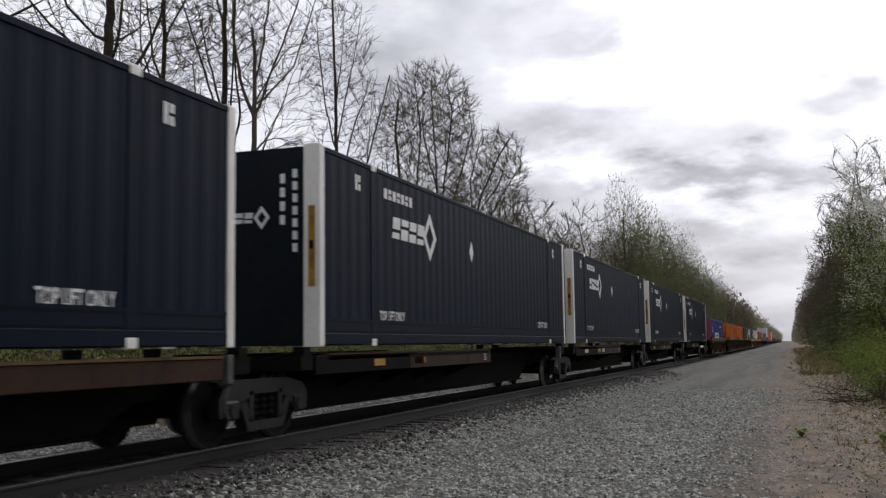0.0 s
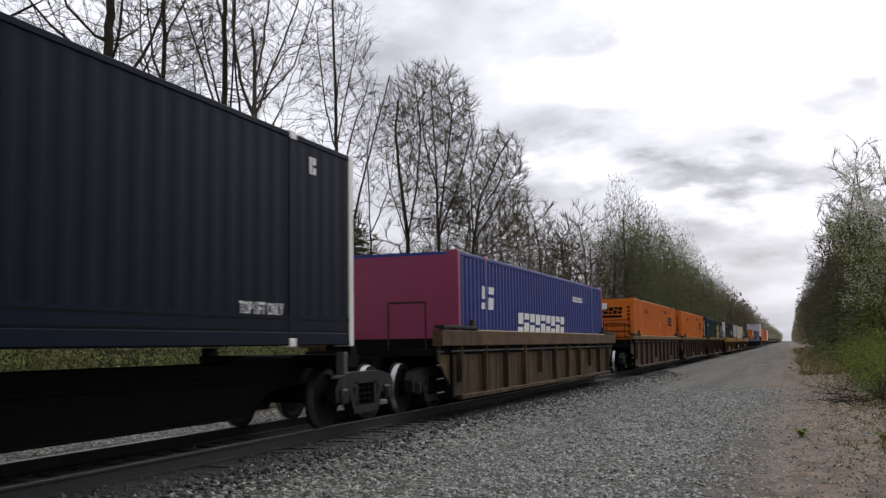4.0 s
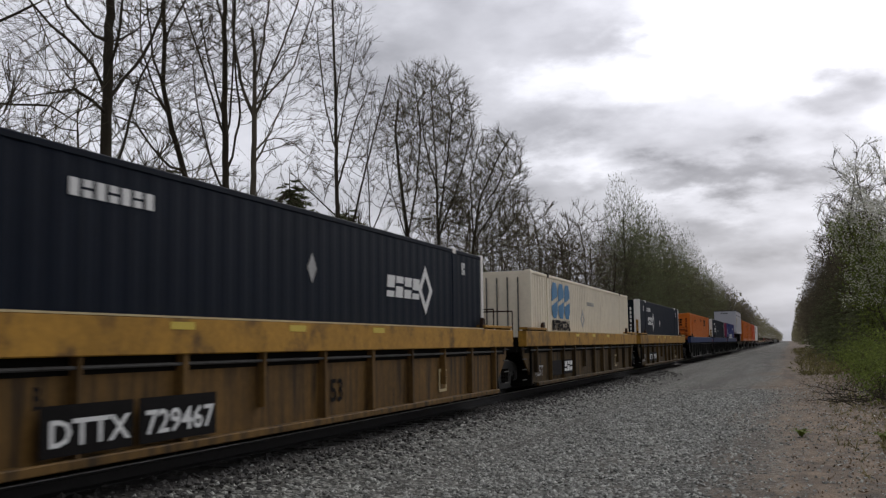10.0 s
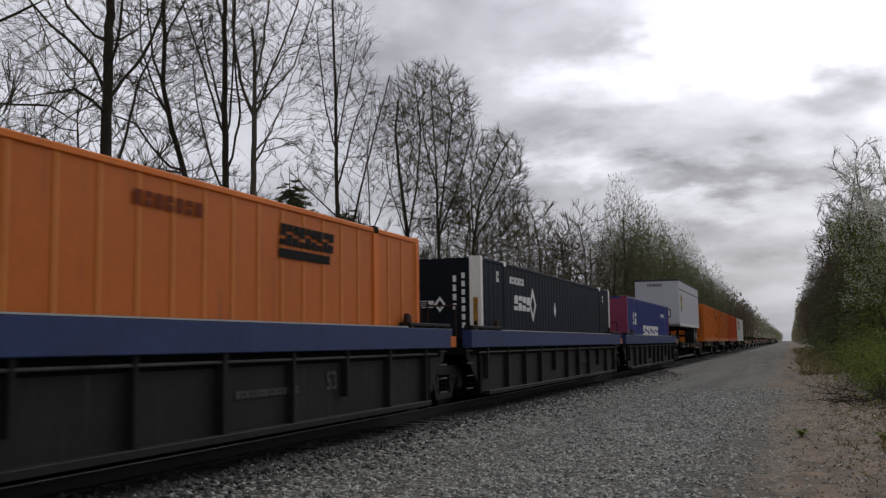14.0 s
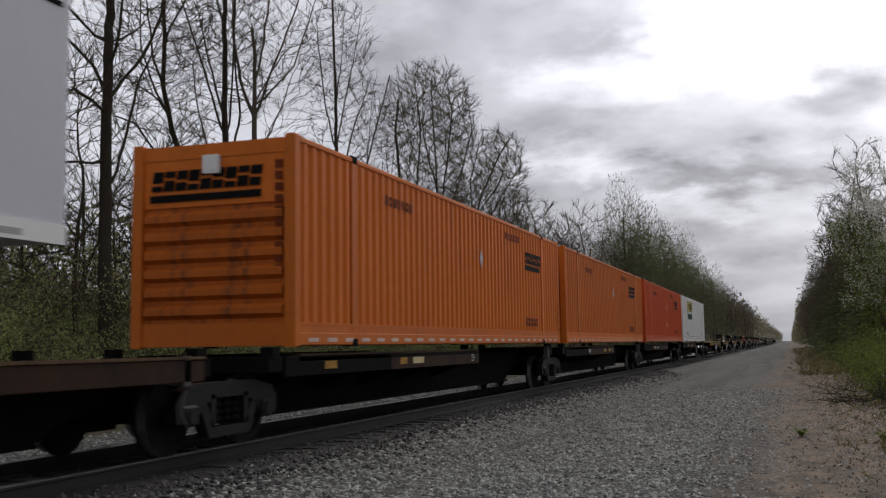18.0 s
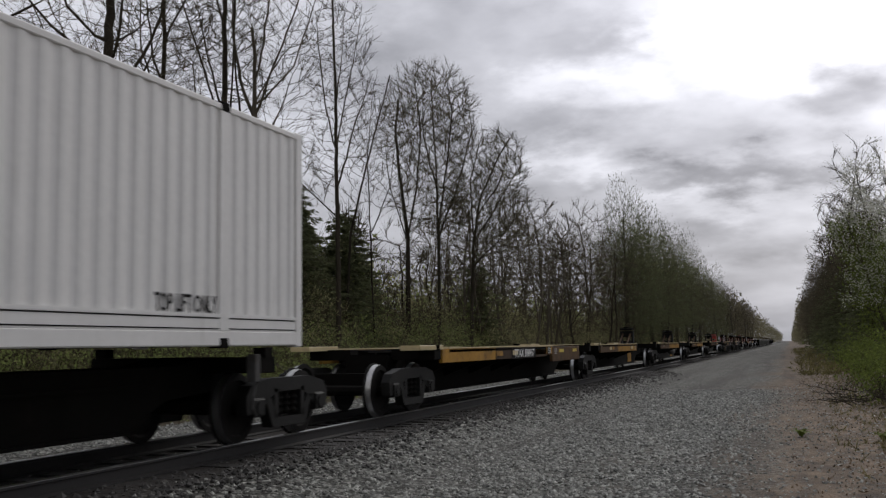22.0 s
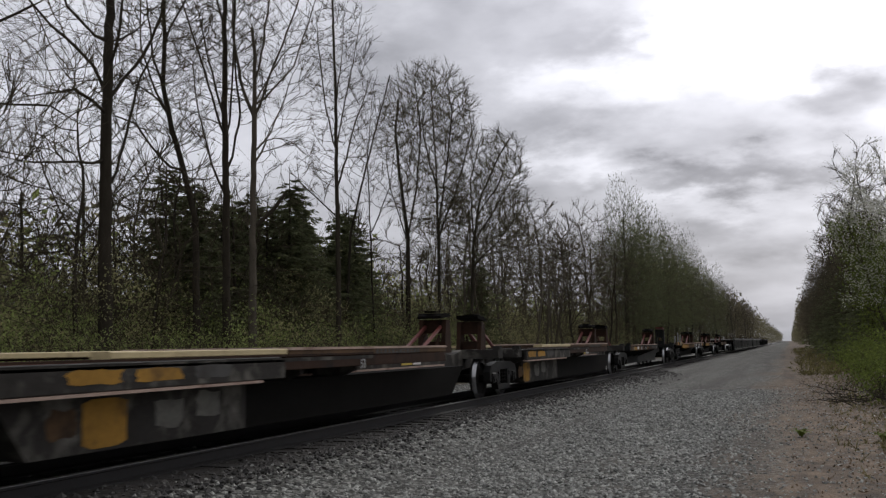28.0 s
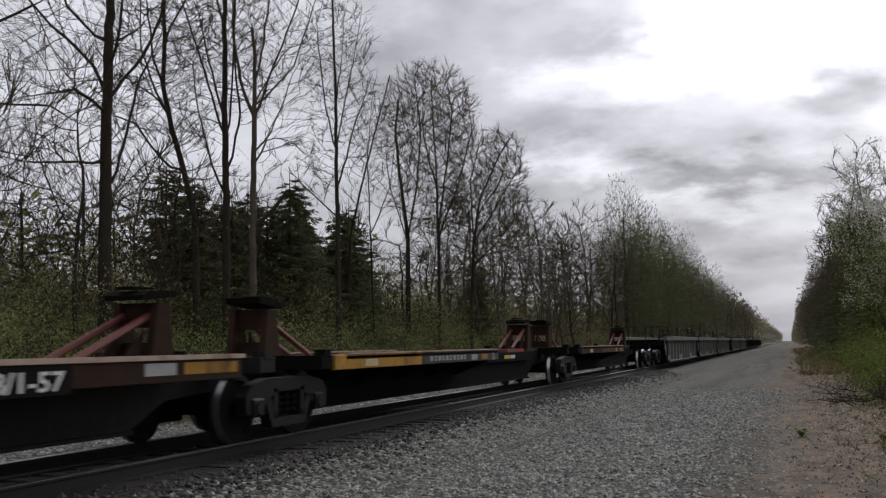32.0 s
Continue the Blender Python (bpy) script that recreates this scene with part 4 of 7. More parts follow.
def spine_car(y, pitch, sill, deck, label, deck2=None, has_hitch=True, near_hitch=False, red_hitch=False, trucks=(True, False), low=False, number=None, patch=False, blotched=None, long_deck=False, tank=False, end_deck=False, rear_edge=0.0, group="spine wagons of the train"):
    """One unit of an articulated spine wagon: centre sill, wheel platforms, hitch and container brackets."""
    w = thing("spine_wagon", label, "freight wagon", group)
    p = pitch
    zt = 1.13 if low and y < 475 else 1.08
    low_z = 0.285 if blotched is None else 0.22
    spine = Shape().along_x([(0.35, 0.70), (1.4, 0.62), (2.2, low_z), (p - 2.6, low_z), (p - 1.9, 0.60), (p - 0.35, 0.70), (p - 0.35, 1.10), (p - 1.1, 1.10), (p - 1.7, 1.0), (0.6, 1.0), (0.35, 1.06)], -0.42, 0.42)
    part("centre_sill", spine, sill, w)
    for zz in (low_z + 0.01, 0.80):
        part("sill_flange", Shape().box(-0.5, 0.5, 2.2, p - 2.6, zz - 0.03, zz + 0.01), sill if blotched is None or zz < 0.5 else CAP, w)
    deck2 = deck2 or deck
    edge = 0.16 if blotched is not None else 0.2 if low and y > 475 and not long_deck else 0.25
    for s in (1, -1):
        o, i = s * 1.29, s * 0.42
        pl = part("wheel_platform", Shape().box(min(o, i), max(o, i), 1.4, 9.5, zt - 0.05, zt), sill, w)
        if blotched is not None:
            part("platform_edge", Shape().box(min(o, s * 1.22), max(o, s * 1.22), 1.4, 6.6, zt - 0.26, zt - 0.01, 0.01), PEELING, pl, "blackened edge with flaking paint")
            part("edge_flange", Shape().box(min(s * 1.31, s * 1.2), max(s * 1.31, s * 1.2), 1.4, 6.0, zt - 0.295, zt - 0.265), CAP, pl, "worn pale flange")
            part("platform_edge", Shape().box(min(s * 1.295, s * 1.2), max(s * 1.295, s * 1.2), 6.7, 13.0, zt + 0.016, zt + 0.10, 0.01), CHORD_BROWN, pl)
            part("edge_cap", Shape().box(min(s * 1.31, s * 1.12), max(s * 1.31, s * 1.12), 6.7, 13.0, zt + 0.10, zt + 0.135), CAP, pl, "worn pale cap")
            part("side_girder", Shape().along_x([(1.9, 0.72), (2.3, low_z), (6.1, low_z), (6.1, 0.78), (1.9, 0.78)][::s], s * 0.42, s * 1.0), PEELING, w, "blackened girder with flaking grey paint")
            part("side_girder", Shape().along_x([(6.1, low_z), (p - 3.6, low_z), (p - 2.9, 0.72), (p - 2.9, 0.78), (6.1, 0.78)][::s], s * 0.42, s * 0.997), GRIME, w, "grimy black girder")
            part("deck_plank", Shape().box(min(o, s * 1.05), max(o, s * 1.05), 3.07, 6.66, zt + 0.045, zt + 0.12, 0.01), DECK_PALE, pl, "worn tan timber plank")
        else:
            part("platform_edge", Shape().box(min(o, s * 1.22), max(o, s * 1.22), 1.0, 4.6, zt - edge, zt + 0.02, 0.01), deck, pl)
            if low and y < 475:
                part("deck_plank", Shape().box(min(o, s * 0.9), max(o, s * 0.9), -0.2, 1.05, zt + 0.0, zt + 0.09, 0.01), DECK_PALE, pl, "worn pale timber plank")
        part("platform_edge", Shape().box(min(s * 1.285, s * 1.22), max(s * 1.285, s * 1.22), 6.6 if blotched is not None else 4.65, 13.0 if blotched is not None else 9.55, zt - edge, zt + 0.015, 0.01), deck2, pl)
        part("edge_cap", Shape().box(min(s * 1.30, s * 1.15), max(s * 1.30, s * 1.15), 1.4, 9.5, zt + 0.02, zt + 0.045), (DECK_PALE if y < 475 else RUST if blotched is not None else CAP) if low else RUST, pl, "worn edge")
        for k in range(5):
            yy = 1.8 + 1.8 * k
            part("cross_arm", Shape().along_y([(s * 0.42, 0.55), (s * 1.22, 0.86), (s * 1.22, zt - 0.05), (s * 0.42, zt - 0.05)][::s], yy - 0.05, yy + 0.05), sill, pl)
        for yy in (0.75, p - 0.95):
            part("container_bracket", Shape().box(min(s * 1.28, s * 0.42), max(s * 1.28, s * 0.42), yy - 0.18, yy + 0.18, zt - 0.18, zt + 0.02, 0.01).box(min(s * 1.29, s * 1.12), max(s * 1.29, s * 1.12), yy - 0.1, yy + 0.1, zt + 0.0, zt + (0.14 if not low else 0.1)), sill, w)
    if tank:
        r = Shape().lathe([(0, 0.02), (0.06, 0.14), (0.16, 0.19), (1.05, 0.19), (1.15, 0.14), (1.2, 0.02)], 0, 14)
        r.v = [(0.72 + q, 10.0 + px, 0.66 + zz) for px, q, zz in r.v]
        part("air_reservoir", r, SIDE_GREY, w, "dusty grey air tank", smooth=True)
    if patch:
        s = Shape()
        plate(s, 0.425, p - 4.6, p - 3.6, 0.34, 0.74)
        part("yellow_panel", s, DECK_YELLOW, w)
    if blotched is not None:
        # leftovers of pale and yellow paint on the sill
        for a, b, z0, z1, m in ((3.02, 3.72, 0.25, 0.74, DECK_YELLOW), (2.5, 3.0, 0.36, 0.68, CHORD_BROWN), (4.15, 4.75, 0.34, 0.70, FLAKED), (4.95, 5.5, 0.40, 0.74, FLAKED)):
            part("paint_patch", blotch(1.001, a + blotched, b + blotched, z0, z1, int(a * 10), 0.03 if m is DECK_YELLOW else 0.3), m, w)
        for a, b, m in ((2.4, 3.3, DECK_YELLOW), (3.45, 4.3, DECK_YELLOW), (4.5, 5.3, SIDE_GREY)):
            part("paint_patch", blotch(1.291, a + blotched, b + blotched, zt - 0.2, zt - 0.04, int(a * 10), 0.22), m, w)
        bars(w, 1.296, 9.6, zt + 0.02, 2.0, 0.07, SIDE_GREY, 12)
    if low:
        for a, b, m in ((p - 4.9, p - 4.35, MARK_YELLOW), (p - 4.28, p - 3.85, MARK_WHITE)):
            s = Shape()
            plate(s, 0.425, a, b, 0.84, 0.93)
            part("reflector", s, m, w)
    else:
        part("bracket_plate", Shape().box(1.16, 1.285, p - 1.28, p - 1.16, 0.80, 1.14, 0.01), SIDE_GREY, w, "pale grey bracket plate")
        hose = Shape()
        bend = [(1.24, p - 1.2, 0.76), (1.25, p - 1.28, 0.62), (1.25, p - 1.27, 0.48), (1.22, p - 1.15, 0.38)]
        for q0, q1 in zip(bend, bend[1:]):
            hose.tube(q0, q1, 0.018, n=6)
        part("air_hose", hose, SIDE_GREY, w, "pale grey air hose")
    if has_hitch:
        hitch(w, p - 1.8, RUST if y > 475 else SIDE_BLACK, strut=None if y > 475 else CHORD_BROWN)
    if near_hitch:
        hitch(w, 0.35 if end_deck and not red_hitch else 0.9, SIDE_BLACK if end_deck and not red_hitch else RUST, red_hitch, -1, end_deck and not red_hitch)
    if near_hitch and end_deck:
        d = part("end_deck", Shape().box(-1.25, 1.25, -2.3, 1.3, 0.98, 1.04), GRIME, w)
        for a, b, m in ((-2.3, -1.95, CHORD_BROWN), (-1.93, -1.6, RUST), (-1.58, -0.8, DECK_YELLOW), (-0.4, -0.1, RUST), (-0.08, 0.3, DECK_PALE), (0.32, 0.55, RUST), (0.57, 1.3, DECK_YELLOW)):
            part("deck_edge", Shape().box(1.2, 1.27, a, b, 1.02, 1.20, 0.01), m, d)
        for a, b, z in ((-2.2, -1.75, 1.55), (-0.62, -0.2, 1.74), (0.75, 1.2, 1.6)):
            r = Shape().tube((1.15, a, 1.05), (1.15, a, z), 0.014, n=6).tube((1.15, b, 1.05), (1.15, b, z), 0.014, n=6).tube((1.15, a, z), (1.15, b, z), 0.014, n=6)
            part("handrail", r, MARK_GREY, d, "pale grey handrail")
        for k in range(3):
            part("ladder_rung", Shape().tube((1.24, -1.2, 0.35 + 0.24 * k), (1.24, -0.8, 0.35 + 0.24 * k), 0.014, n=6), MARK_GREY, d)
    if rear_edge:
        rear = part("rear_platform", Shape().box(0.42, 1.25, 9.5, rear_edge, zt - 0.05, zt), sill, w)
        part("platform_edge", Shape().box(1.22, 1.285, 9.5, rear_edge, zt - 0.23, zt + 0.015, 0.01), RUST, rear)
        part("edge_cap", Shape().box(1.15, 1.30, 9.5, rear_edge, zt + 0.02, zt + 0.05), CHORD_BROWN, rear, "worn edge")
    if long_deck:
        # a black edge with pale lettering and a pale cap, up to the far end
        rear = part("rear_platform", Shape().box(0.42, 1.25, 9.5, 16.2, zt - 0.05, zt), sill, w)
        part("platform_edge", Shape().box(1.22, 1.285, 9.5, 16.2, zt - 0.22, zt + 0.015, 0.01), RUST, rear)
        part("edge_cap", Shape().box(1.12, 1.31, 9.5, 16.25, zt + 0.02, zt + 0.07), CAP, rear, "worn pale edge")
        for a, b, m in ((14.3, 14.85, MARK_GREY), (15.0, 16.1, DECK_YELLOW)):
            s = Shape()
            plate(s, 1.287, a, b, zt - 0.14, zt - 0.01)
            part("reflector", s, m, rear)
        s = Shape()
        plate(s, 1.292, 8.5, 13.2, zt - 0.26, zt + 0.005)
        part("number_panel", s, MARK_BLACK, w)
        lettering("TTRX 371075", 0.19, w, MARK_WHITE, 1.298, 8.75, zt - 0.22, long=1.9)
        lettering("2-28/1-57", 0.18, w, MARK_WHITE, 1.298, 11.75, zt - 0.22, long=1.35)
    if number:
        s = Shape()
        plate(s, 1.292, 5.95, 8.3, zt - 0.26, zt + 0.005)
        part("number_panel", s, MARK_BLACK, w)
        lettering(number, 0.19, w, MARK_WHITE, 1.298, 6.2, zt - 0.22, long=1.95)
        # the yellow edge ends under the pale cap, and a deeper brown one carries on
        rear = part("rear_platform", Shape().box(0.42, 1.25, 9.5, 13.9, zt - 0.05, zt), sill, w)
        part("platform_edge", Shape().box(1.22, 1.285, 8.3, 10.2, zt - 0.2, zt + 0.015, 0.01), DECK_YELLOW, rear)
        part("edge_cap", Shape().box(1.1, 1.31, 5.6, 10.27, zt + 0.015, zt + 0.05), DECK_PALE, rear, "pale worn cap")
        part("platform_edge", Shape().box(1.21, 1.283, 10.25, 13.94, zt - 0.40, zt + 0.0, 0.01), CHORD_BROWN, rear)
        for a in (11.1, 12.95):
            s = Shape()
            plate(s, 1.285, a, a + 0.6, zt - 0.16, zt - 0.07)
            part("reflector", s, MARK_YELLOW, rear, "yellow reflector")
        s = Shape()
        plate(s, 1.287, 9.62, 10.05, zt - 0.19, zt + 0.01)
        part("number_panel", s, MARK_BLACK, rear)
        lettering("53", 0.16, w, MARK_WHITE, 1.298, 9.68, zt - 0.17, long=0.3)
        lettering("53", 0.16, w, MARK_GREY, 1.298, 10.45, zt - 0.2, long=0.3)
    if not number and not long_deck:
        lettering("53", 0.14, w, MARK_GREY, 1.298, 9.0, zt - 0.19)
    r = random.Random(int(y))
    for k in range(3 if blotched is None else 0):
        a = r.uniform(1.8, 8.6)
        s = Shape()
        plate(s, 1.293, a, a + r.uniform(0.3, 0.55), zt - 0.17, zt - 0.06)
        part("reflector", s, r.choice((DECK_YELLOW, DECK_YELLOW, MARK_GREY, DECK_PALE)), w, "worn reflective plate")
    if trucks[0]:
        truck(w, 0.0)
    if trucks[1]:
        truck(w, p)
    on_train(w, y)
    return w


def brake_stand(w, x, y):
    part("equipment_locker", Shape().box(x - 0.35, x + 0.05, y + 0.12, y + 0.75, 1.05, 2.02, 0.03), GRIME, w)
    part("end_platform", Shape().box(-1.2, 1.2, y - 1.0, y + 1.1, 0.95, 1.05), GRIME, w)
    for a, b, z1, m in ((2.4, 3.9, 1.62, GRIME), (4.0, 5.3, 1.66, GRIME)):
        part("side_locker", Shape().box(0.35, 0.9, y + a, y + b, 1.08, z1, 0.03), m, w, "grimy black side locker")
    r = Shape().tube((1.15, y + 1.16, 1.05), (1.15, y + 1.16, 1.36), 0.016, n=6).tube((1.15, y + 1.7, 1.05), (1.15, y + 1.7, 1.36), 0.016, n=6).tube((1.15, y + 1.16, 1.36), (1.15, y + 1.7, 1.36), 0.016, n=6)
    part("handrail", r, MARK_GREY, w, "pale grey handrail")
    st = part("brake_stand", Shape().box(x - 0.06, x + 0.06, y - 0.05, y + 0.05, 1.05, 2.3), GRIME, w, "black hand brake post")
    wheel = Shape()
    for k in range(16):
        a, b = 2 * math.pi * k / 16, 2 * math.pi * (k + 1) / 16
        wheel.tube((x + 0.27 * math.cos(a), y - 0.1, 2.25 + 0.27 * math.sin(a)), (x + 0.27 * math.cos(b), y - 0.1, 2.25 + 0.27 * math.sin(b)), 0.018, n=5, caps=False)
    for k in range(4):
        a = math.pi * k / 4
        wheel.tube((x - 0.27 * math.cos(a), y - 0.1, 2.25 - 0.27 * math.sin(a)), (x + 0.27 * math.cos(a), y - 0.1, 2.25 + 0.27 * math.sin(a)), 0.012, n=5)
    part("brake_wheel", wheel, GRIME, st)


def coupler(w, y0, y1):
    part("coupler", Shape().box(-0.12, 0.12, y0, y1, 0.72, 0.92, 0.03), GRIME, w)


# ---- the train, from its head to its tail ----
SPINE_Z, WELL_Z = 1.22, 0.23


def trailer(y, z):
    """A grey highway trailer, 45 feet long, standing on its wheels with its nose on the hitch."""
    c = thing("semi_trailer", "light grey van trailer with a brown shield emblem", "trailer")
    L, h, b, t = 13.5, 1.295, 0.92, 3.72
    body = Shape().along_x([(0.0, b + 0.12), (0.12, b), (L, b), (L, t), (0.15, t), (0.0, t - 0.12)], -h, h)
    part("body", body, TRAILER, c)
    part("roof_rail", Shape().box(-h - 0.012, h + 0.012, -0.012, L + 0.01, t - 0.10, t + 0.015, 0.02), SIDE_GREY, c, "dark weathered aluminium roof rail")
    for s in (1, -1):
        part("bottom_rail", Shape().box(min(s * h, s * (h + 0.02)), max(s * h, s * (h + 0.02)), 0.1, L, b - 0.02, b + 0.16), WHITE, c)
        part("trim_line", Shape().box(min(s * h, s * (h + 0.012)), max(s * h, s * (h + 0.012)), 0.35, L - 0.1, t - 0.62, t - 0.575), GRIME, c, "thin black trim line")
        for k in range(15):
            a = 0.3 + 0.88 * k
            part("reflective_strip", Shape().box(min(s * (h + 0.02), s * (h + 0.025)), max(s * (h + 0.02), s * (h + 0.025)), a, a + 0.32, b + 0.02, b + 0.075), MARK_WHITE if k % 2 else MARK_GREY, c)
    # shield emblem
    x = h + 0.002
    def shield(k, dy=0.0):
        pts = [(-0.48, 0.50), (-0.25, 0.56), (0.0, 0.58), (0.25, 0.56), (0.48, 0.50), (0.48, 0.0), (0.38, -0.30), (0.2, -0.48), (0.0, -0.58), (-0.2, -0.48), (-0.38, -0.30), (-0.48, 0.0)]
        return [(x + dy, 1.45 + p[0] * k, 2.27 + p[1] * k) for p in pts]
    part("emblem", Shape().prism(shield(1.0), (0.004, 0, 0)), MARK_BROWN, c, "brown shield emblem with pale yellow shapes")
    arc = Shape().prism([(x + 0.006, 1.0, 2.75), (x + 0.006, 1.0, 2.55), (x + 0.006, 1.9, 2.78), (x + 0.006, 1.45, 2.83)], (0.003, 0, 0))
    part("emblem_arc", arc, MARK_YELLOW, c)
    word_block(c, x + 0.006, 1.10, 2.08, 0.70, 0.36, MARK_YELLOW, 3, name="emblem_shape")
    bars(c, -0.55, -0.002, t - 0.42, 0.9, 0.16, MARK_BLACK, 10, True)
    part("placard", Shape().box(0.52, 0.80, -0.03, 0, 1.42, 1.92), SIDE_GREY, c)
    part("placard_card", Shape().box(0.57, 0.75, -0.04, -0.03, 1.50, 1.84), MARK_WHITE, c)
    part("hose_box", Shape().box(-0.35, -0.05, -0.05, 0, 1.28, 1.68), MARK_BLACK, c, "black air line connection box")
    # rear axles, landing legs, underframe
    part("underframe", Shape().box(-0.5, -0.4, 0.4, L - 0.2, b - 0.2, b).box(0.4, 0.5, 0.4, L - 0.2, b - 0.2, b), GRIME, c)
    for yy in (L - 2.9, L - 1.65):
        part("axle", Shape().tube((-1.1, yy, 0.38), (1.1, yy, 0.38), 0.07), GRIME, c)
        for s in (1, -1):
            wheel = part("wheel", Shape().lathe([(s * 0.55, 0.2), (s * 0.57, 0.48), (s * 0.60, 0.50), (s * 1.18, 0.50), (s * 1.22, 0.47), (s * 1.22, 0.29)], 0, 20, yy, 0.38), RUBBER, c)
            part("rim", Shape().lathe([(s * 1.22, 0.29), (s * 1.15, 0.26), (s * 1.13, 0.12), (s * 1.19, 0.10), (s * 1.19, 0.0)], 0, 16, yy, 0.38), MARK_GREY, wheel)
    for s in (1, -1):
        part("landing_leg", Shape().box(min(s * 0.75, s * 0.9), max(s * 0.75, s * 0.9), 3.0, 3.15, 0.35, b).box(min(s * 0.68, s * 0.97), max(s * 0.68, s * 0.97), 2.9, 3.25, 0.30, 0.35), GRIME, c)
    part("mudflap", Shape().box(0.62, 1.2, L - 0.75, L - 0.73, 0.3, b).box(-1.2, -0.62, L - 0.75, L - 0.73, 0.3, b), RUBBER, c)
    on_train(c, y, z)


def head_spines():
    label = "rust-stained spine wagon carrying a navy container"
    starts = (-6.9, 11.5, 29.3, 46.75, 64.25, 82.0)
    for k in range(5):
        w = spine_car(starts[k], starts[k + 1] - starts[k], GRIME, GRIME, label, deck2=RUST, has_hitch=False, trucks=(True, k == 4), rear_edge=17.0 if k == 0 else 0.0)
    for k, y in enumerate((-5.81, 12.61, 30.05, 47.5, 64.9)):
        navy_box(y, SPINE_Z, "dark navy corrugated container with white corner posts and white markings")


def wells():
    blue = container(86.1, WELL_Z, BLUE, "blue corrugated container with maroon corner posts, in a well wagon", post=MAROON, deep=0.045)
    blue_marks(blue)
    well_car(84.0, 20.5, SIDE_OCHRE, CHORD_BROWN, "ochre brown well wagon carrying a blue container", 0.30, 1.50, (1.2, 19.4))
    for k, (y, p) in enumerate(((107.8, 20.05), (127.85, 19.5), (147.35, 20.2))):
        w = well_car(y, p, SIDE_BROWN, CHORD_OCHRE, "dark brown weathered well wagon with an ochre top chord", 0.15, 1.50, (0.0 if k else 1.1, p - 1.1 if k == 2 else None), steep=True)
        if k:
            lettering("25T", 0.27, w, MARK_GREY, 1.347, 2.2, 0.50, long=0.6)
        for j in range(4):
            bars(w, 1.345, p - 3.0, 0.40 + 0.09 * j, 0.7, 0.035, SIDE_GREY, 5)
    orange_box(110.0, WELL_Z, "orange corrugated container with black name bars, in a well wagon", name_at=12.4)
    orange_box(129.5, WELL_Z, "orange corrugated container with black name bars, in a well wagon", name_at=12.4)
    green = container(149.05, WELL_Z, BLACKGREEN, "dark green-black container with large yellow lettering shapes", end="bars", deep=0.036)
    x = FACE - 0.01
    emblem(green, x, 11.4, 1.45, 2.4, 1.0, MARK_YELLOW)
    lettering("INTERMODAL", 0.22, green, MARK_YELLOW, x, 11.4, 1.19, long=2.4, name="word")
    bars(green, x, 1.0, 2.2, 0.9, 0.2, MARK_WHITE, 4)
    for k in range(3):
        bars(green, x, 1.1, 1.95 - 0.2 * k, 0.7, 0.1, MARK_GREY, 6)
    bars(green, x, 15.0, 1.55, 0.3, 0.25, MARK_WHITE, 2)
    bars(green, 1.05, 0.02, 0.9, 1.8, 0.12, MARK_WHITE, 10, True, True)
    lettering("53", 0.2, green, MARK_WHITE, -0.75, -0.0, 2.05, True)
    s = Shape().box(-1.0, 0.1, -0.002, 0.0, 1.15, 1.45)
    part("yellow_plate", s, MARK_YELLOW, green)
    label = "yellow-ochre well wagon with a yellow top chord and rusty sides"
    for k, (y, p) in enumerate(((170.4, 20.7), (191.1, 19.6), (210.7, 20.45))):
        w = well_car(y, p, SIDE_OCHRE if k else SIDE_YELLOW, DECK_YELLOW, label, 0.38, 1.54, (0.0 if k else 1.1, p - 1.1 if k == 2 else None))
        xs = 1.475
        if k == 0:
            for text, a, long in (("DTTX", 4.82, 1.15), ("729467", 6.2, 1.25)):
                s = Shape()
                plate(s, 1.436, a - 0.05, a + long + 0.08, 0.29, 0.74)
                part("number_panel", s, MARK_BLACK, w, "blackened number panel")
                lettering(text, 0.24, w, MARK_WHITE, 1.443, a + 0.04, 0.38, long=long)
            lettering("B", 0.2, w, MARK_BLACK, 1.475, 4.62, 0.72, wide=0.8)
            lettering("53", 0.32, w, MARK_BLACK, 1.347, 10.65, 0.45)
        else:
            lettering("125T", 0.27, w, MARK_GREY, 1.347, 1.9, 0.40, long=0.9)
            for a, n in ((3.55, 4), (4.95, 6)):
                s = Shape()
                plate(s, 1.436, a - 0.05, a + 1.1, 0.36, 0.76)
                part("number_panel", s, MARK_BLACK, w)
            if k == 2:
                lettering("DTTX", 0.22, w, MARK_WHITE, 1.443, 3.6, 0.46, long=0.95)
                lettering("729467", 0.22, w, MARK_WHITE, 1.443, 5.0, 0.46, long=1.0)
            else:
                word_block(w, 1.443, 5.0, 0.44, 1.0, 0.28, MARK_WHITE, 3)
        for c0, c1, e0, e1 in ((0, 0.42, 0, 0.05), (0, 0.42, 0.37, 0.42), (0, 0.05, 0.05, 0.37), (0.37, 0.42, 0.05, 0.37)):
            s = Shape()
            plate(s, 1.35, p - 5.45 + c0, p - 5.45 + c1, 0.36 + e0, 0.36 + e1)
            part("placard_frame", s, DECK_PALE, w)
        for a in (6.6, 9.2, 11.9):
            s = Shape()
            plate(s, 1.472, a, a + 0.45, 1.42, 1.50)
            part("reflector", s, MARK_YELLOW, w, "yellow reflector")
    navy_box(172.6, WELL_Z, "dark navy container with white corner posts, in a yellow wagon", logo_at=10.7)
    cream = container(192.95, WELL_Z, CREAM, "dirty cream-white container with large blue lettering shapes", deep=0.036, end="flat")
    emblem(cream, x, 2.4, 1.7, 2.4, 1.0, MARK_BLUE)
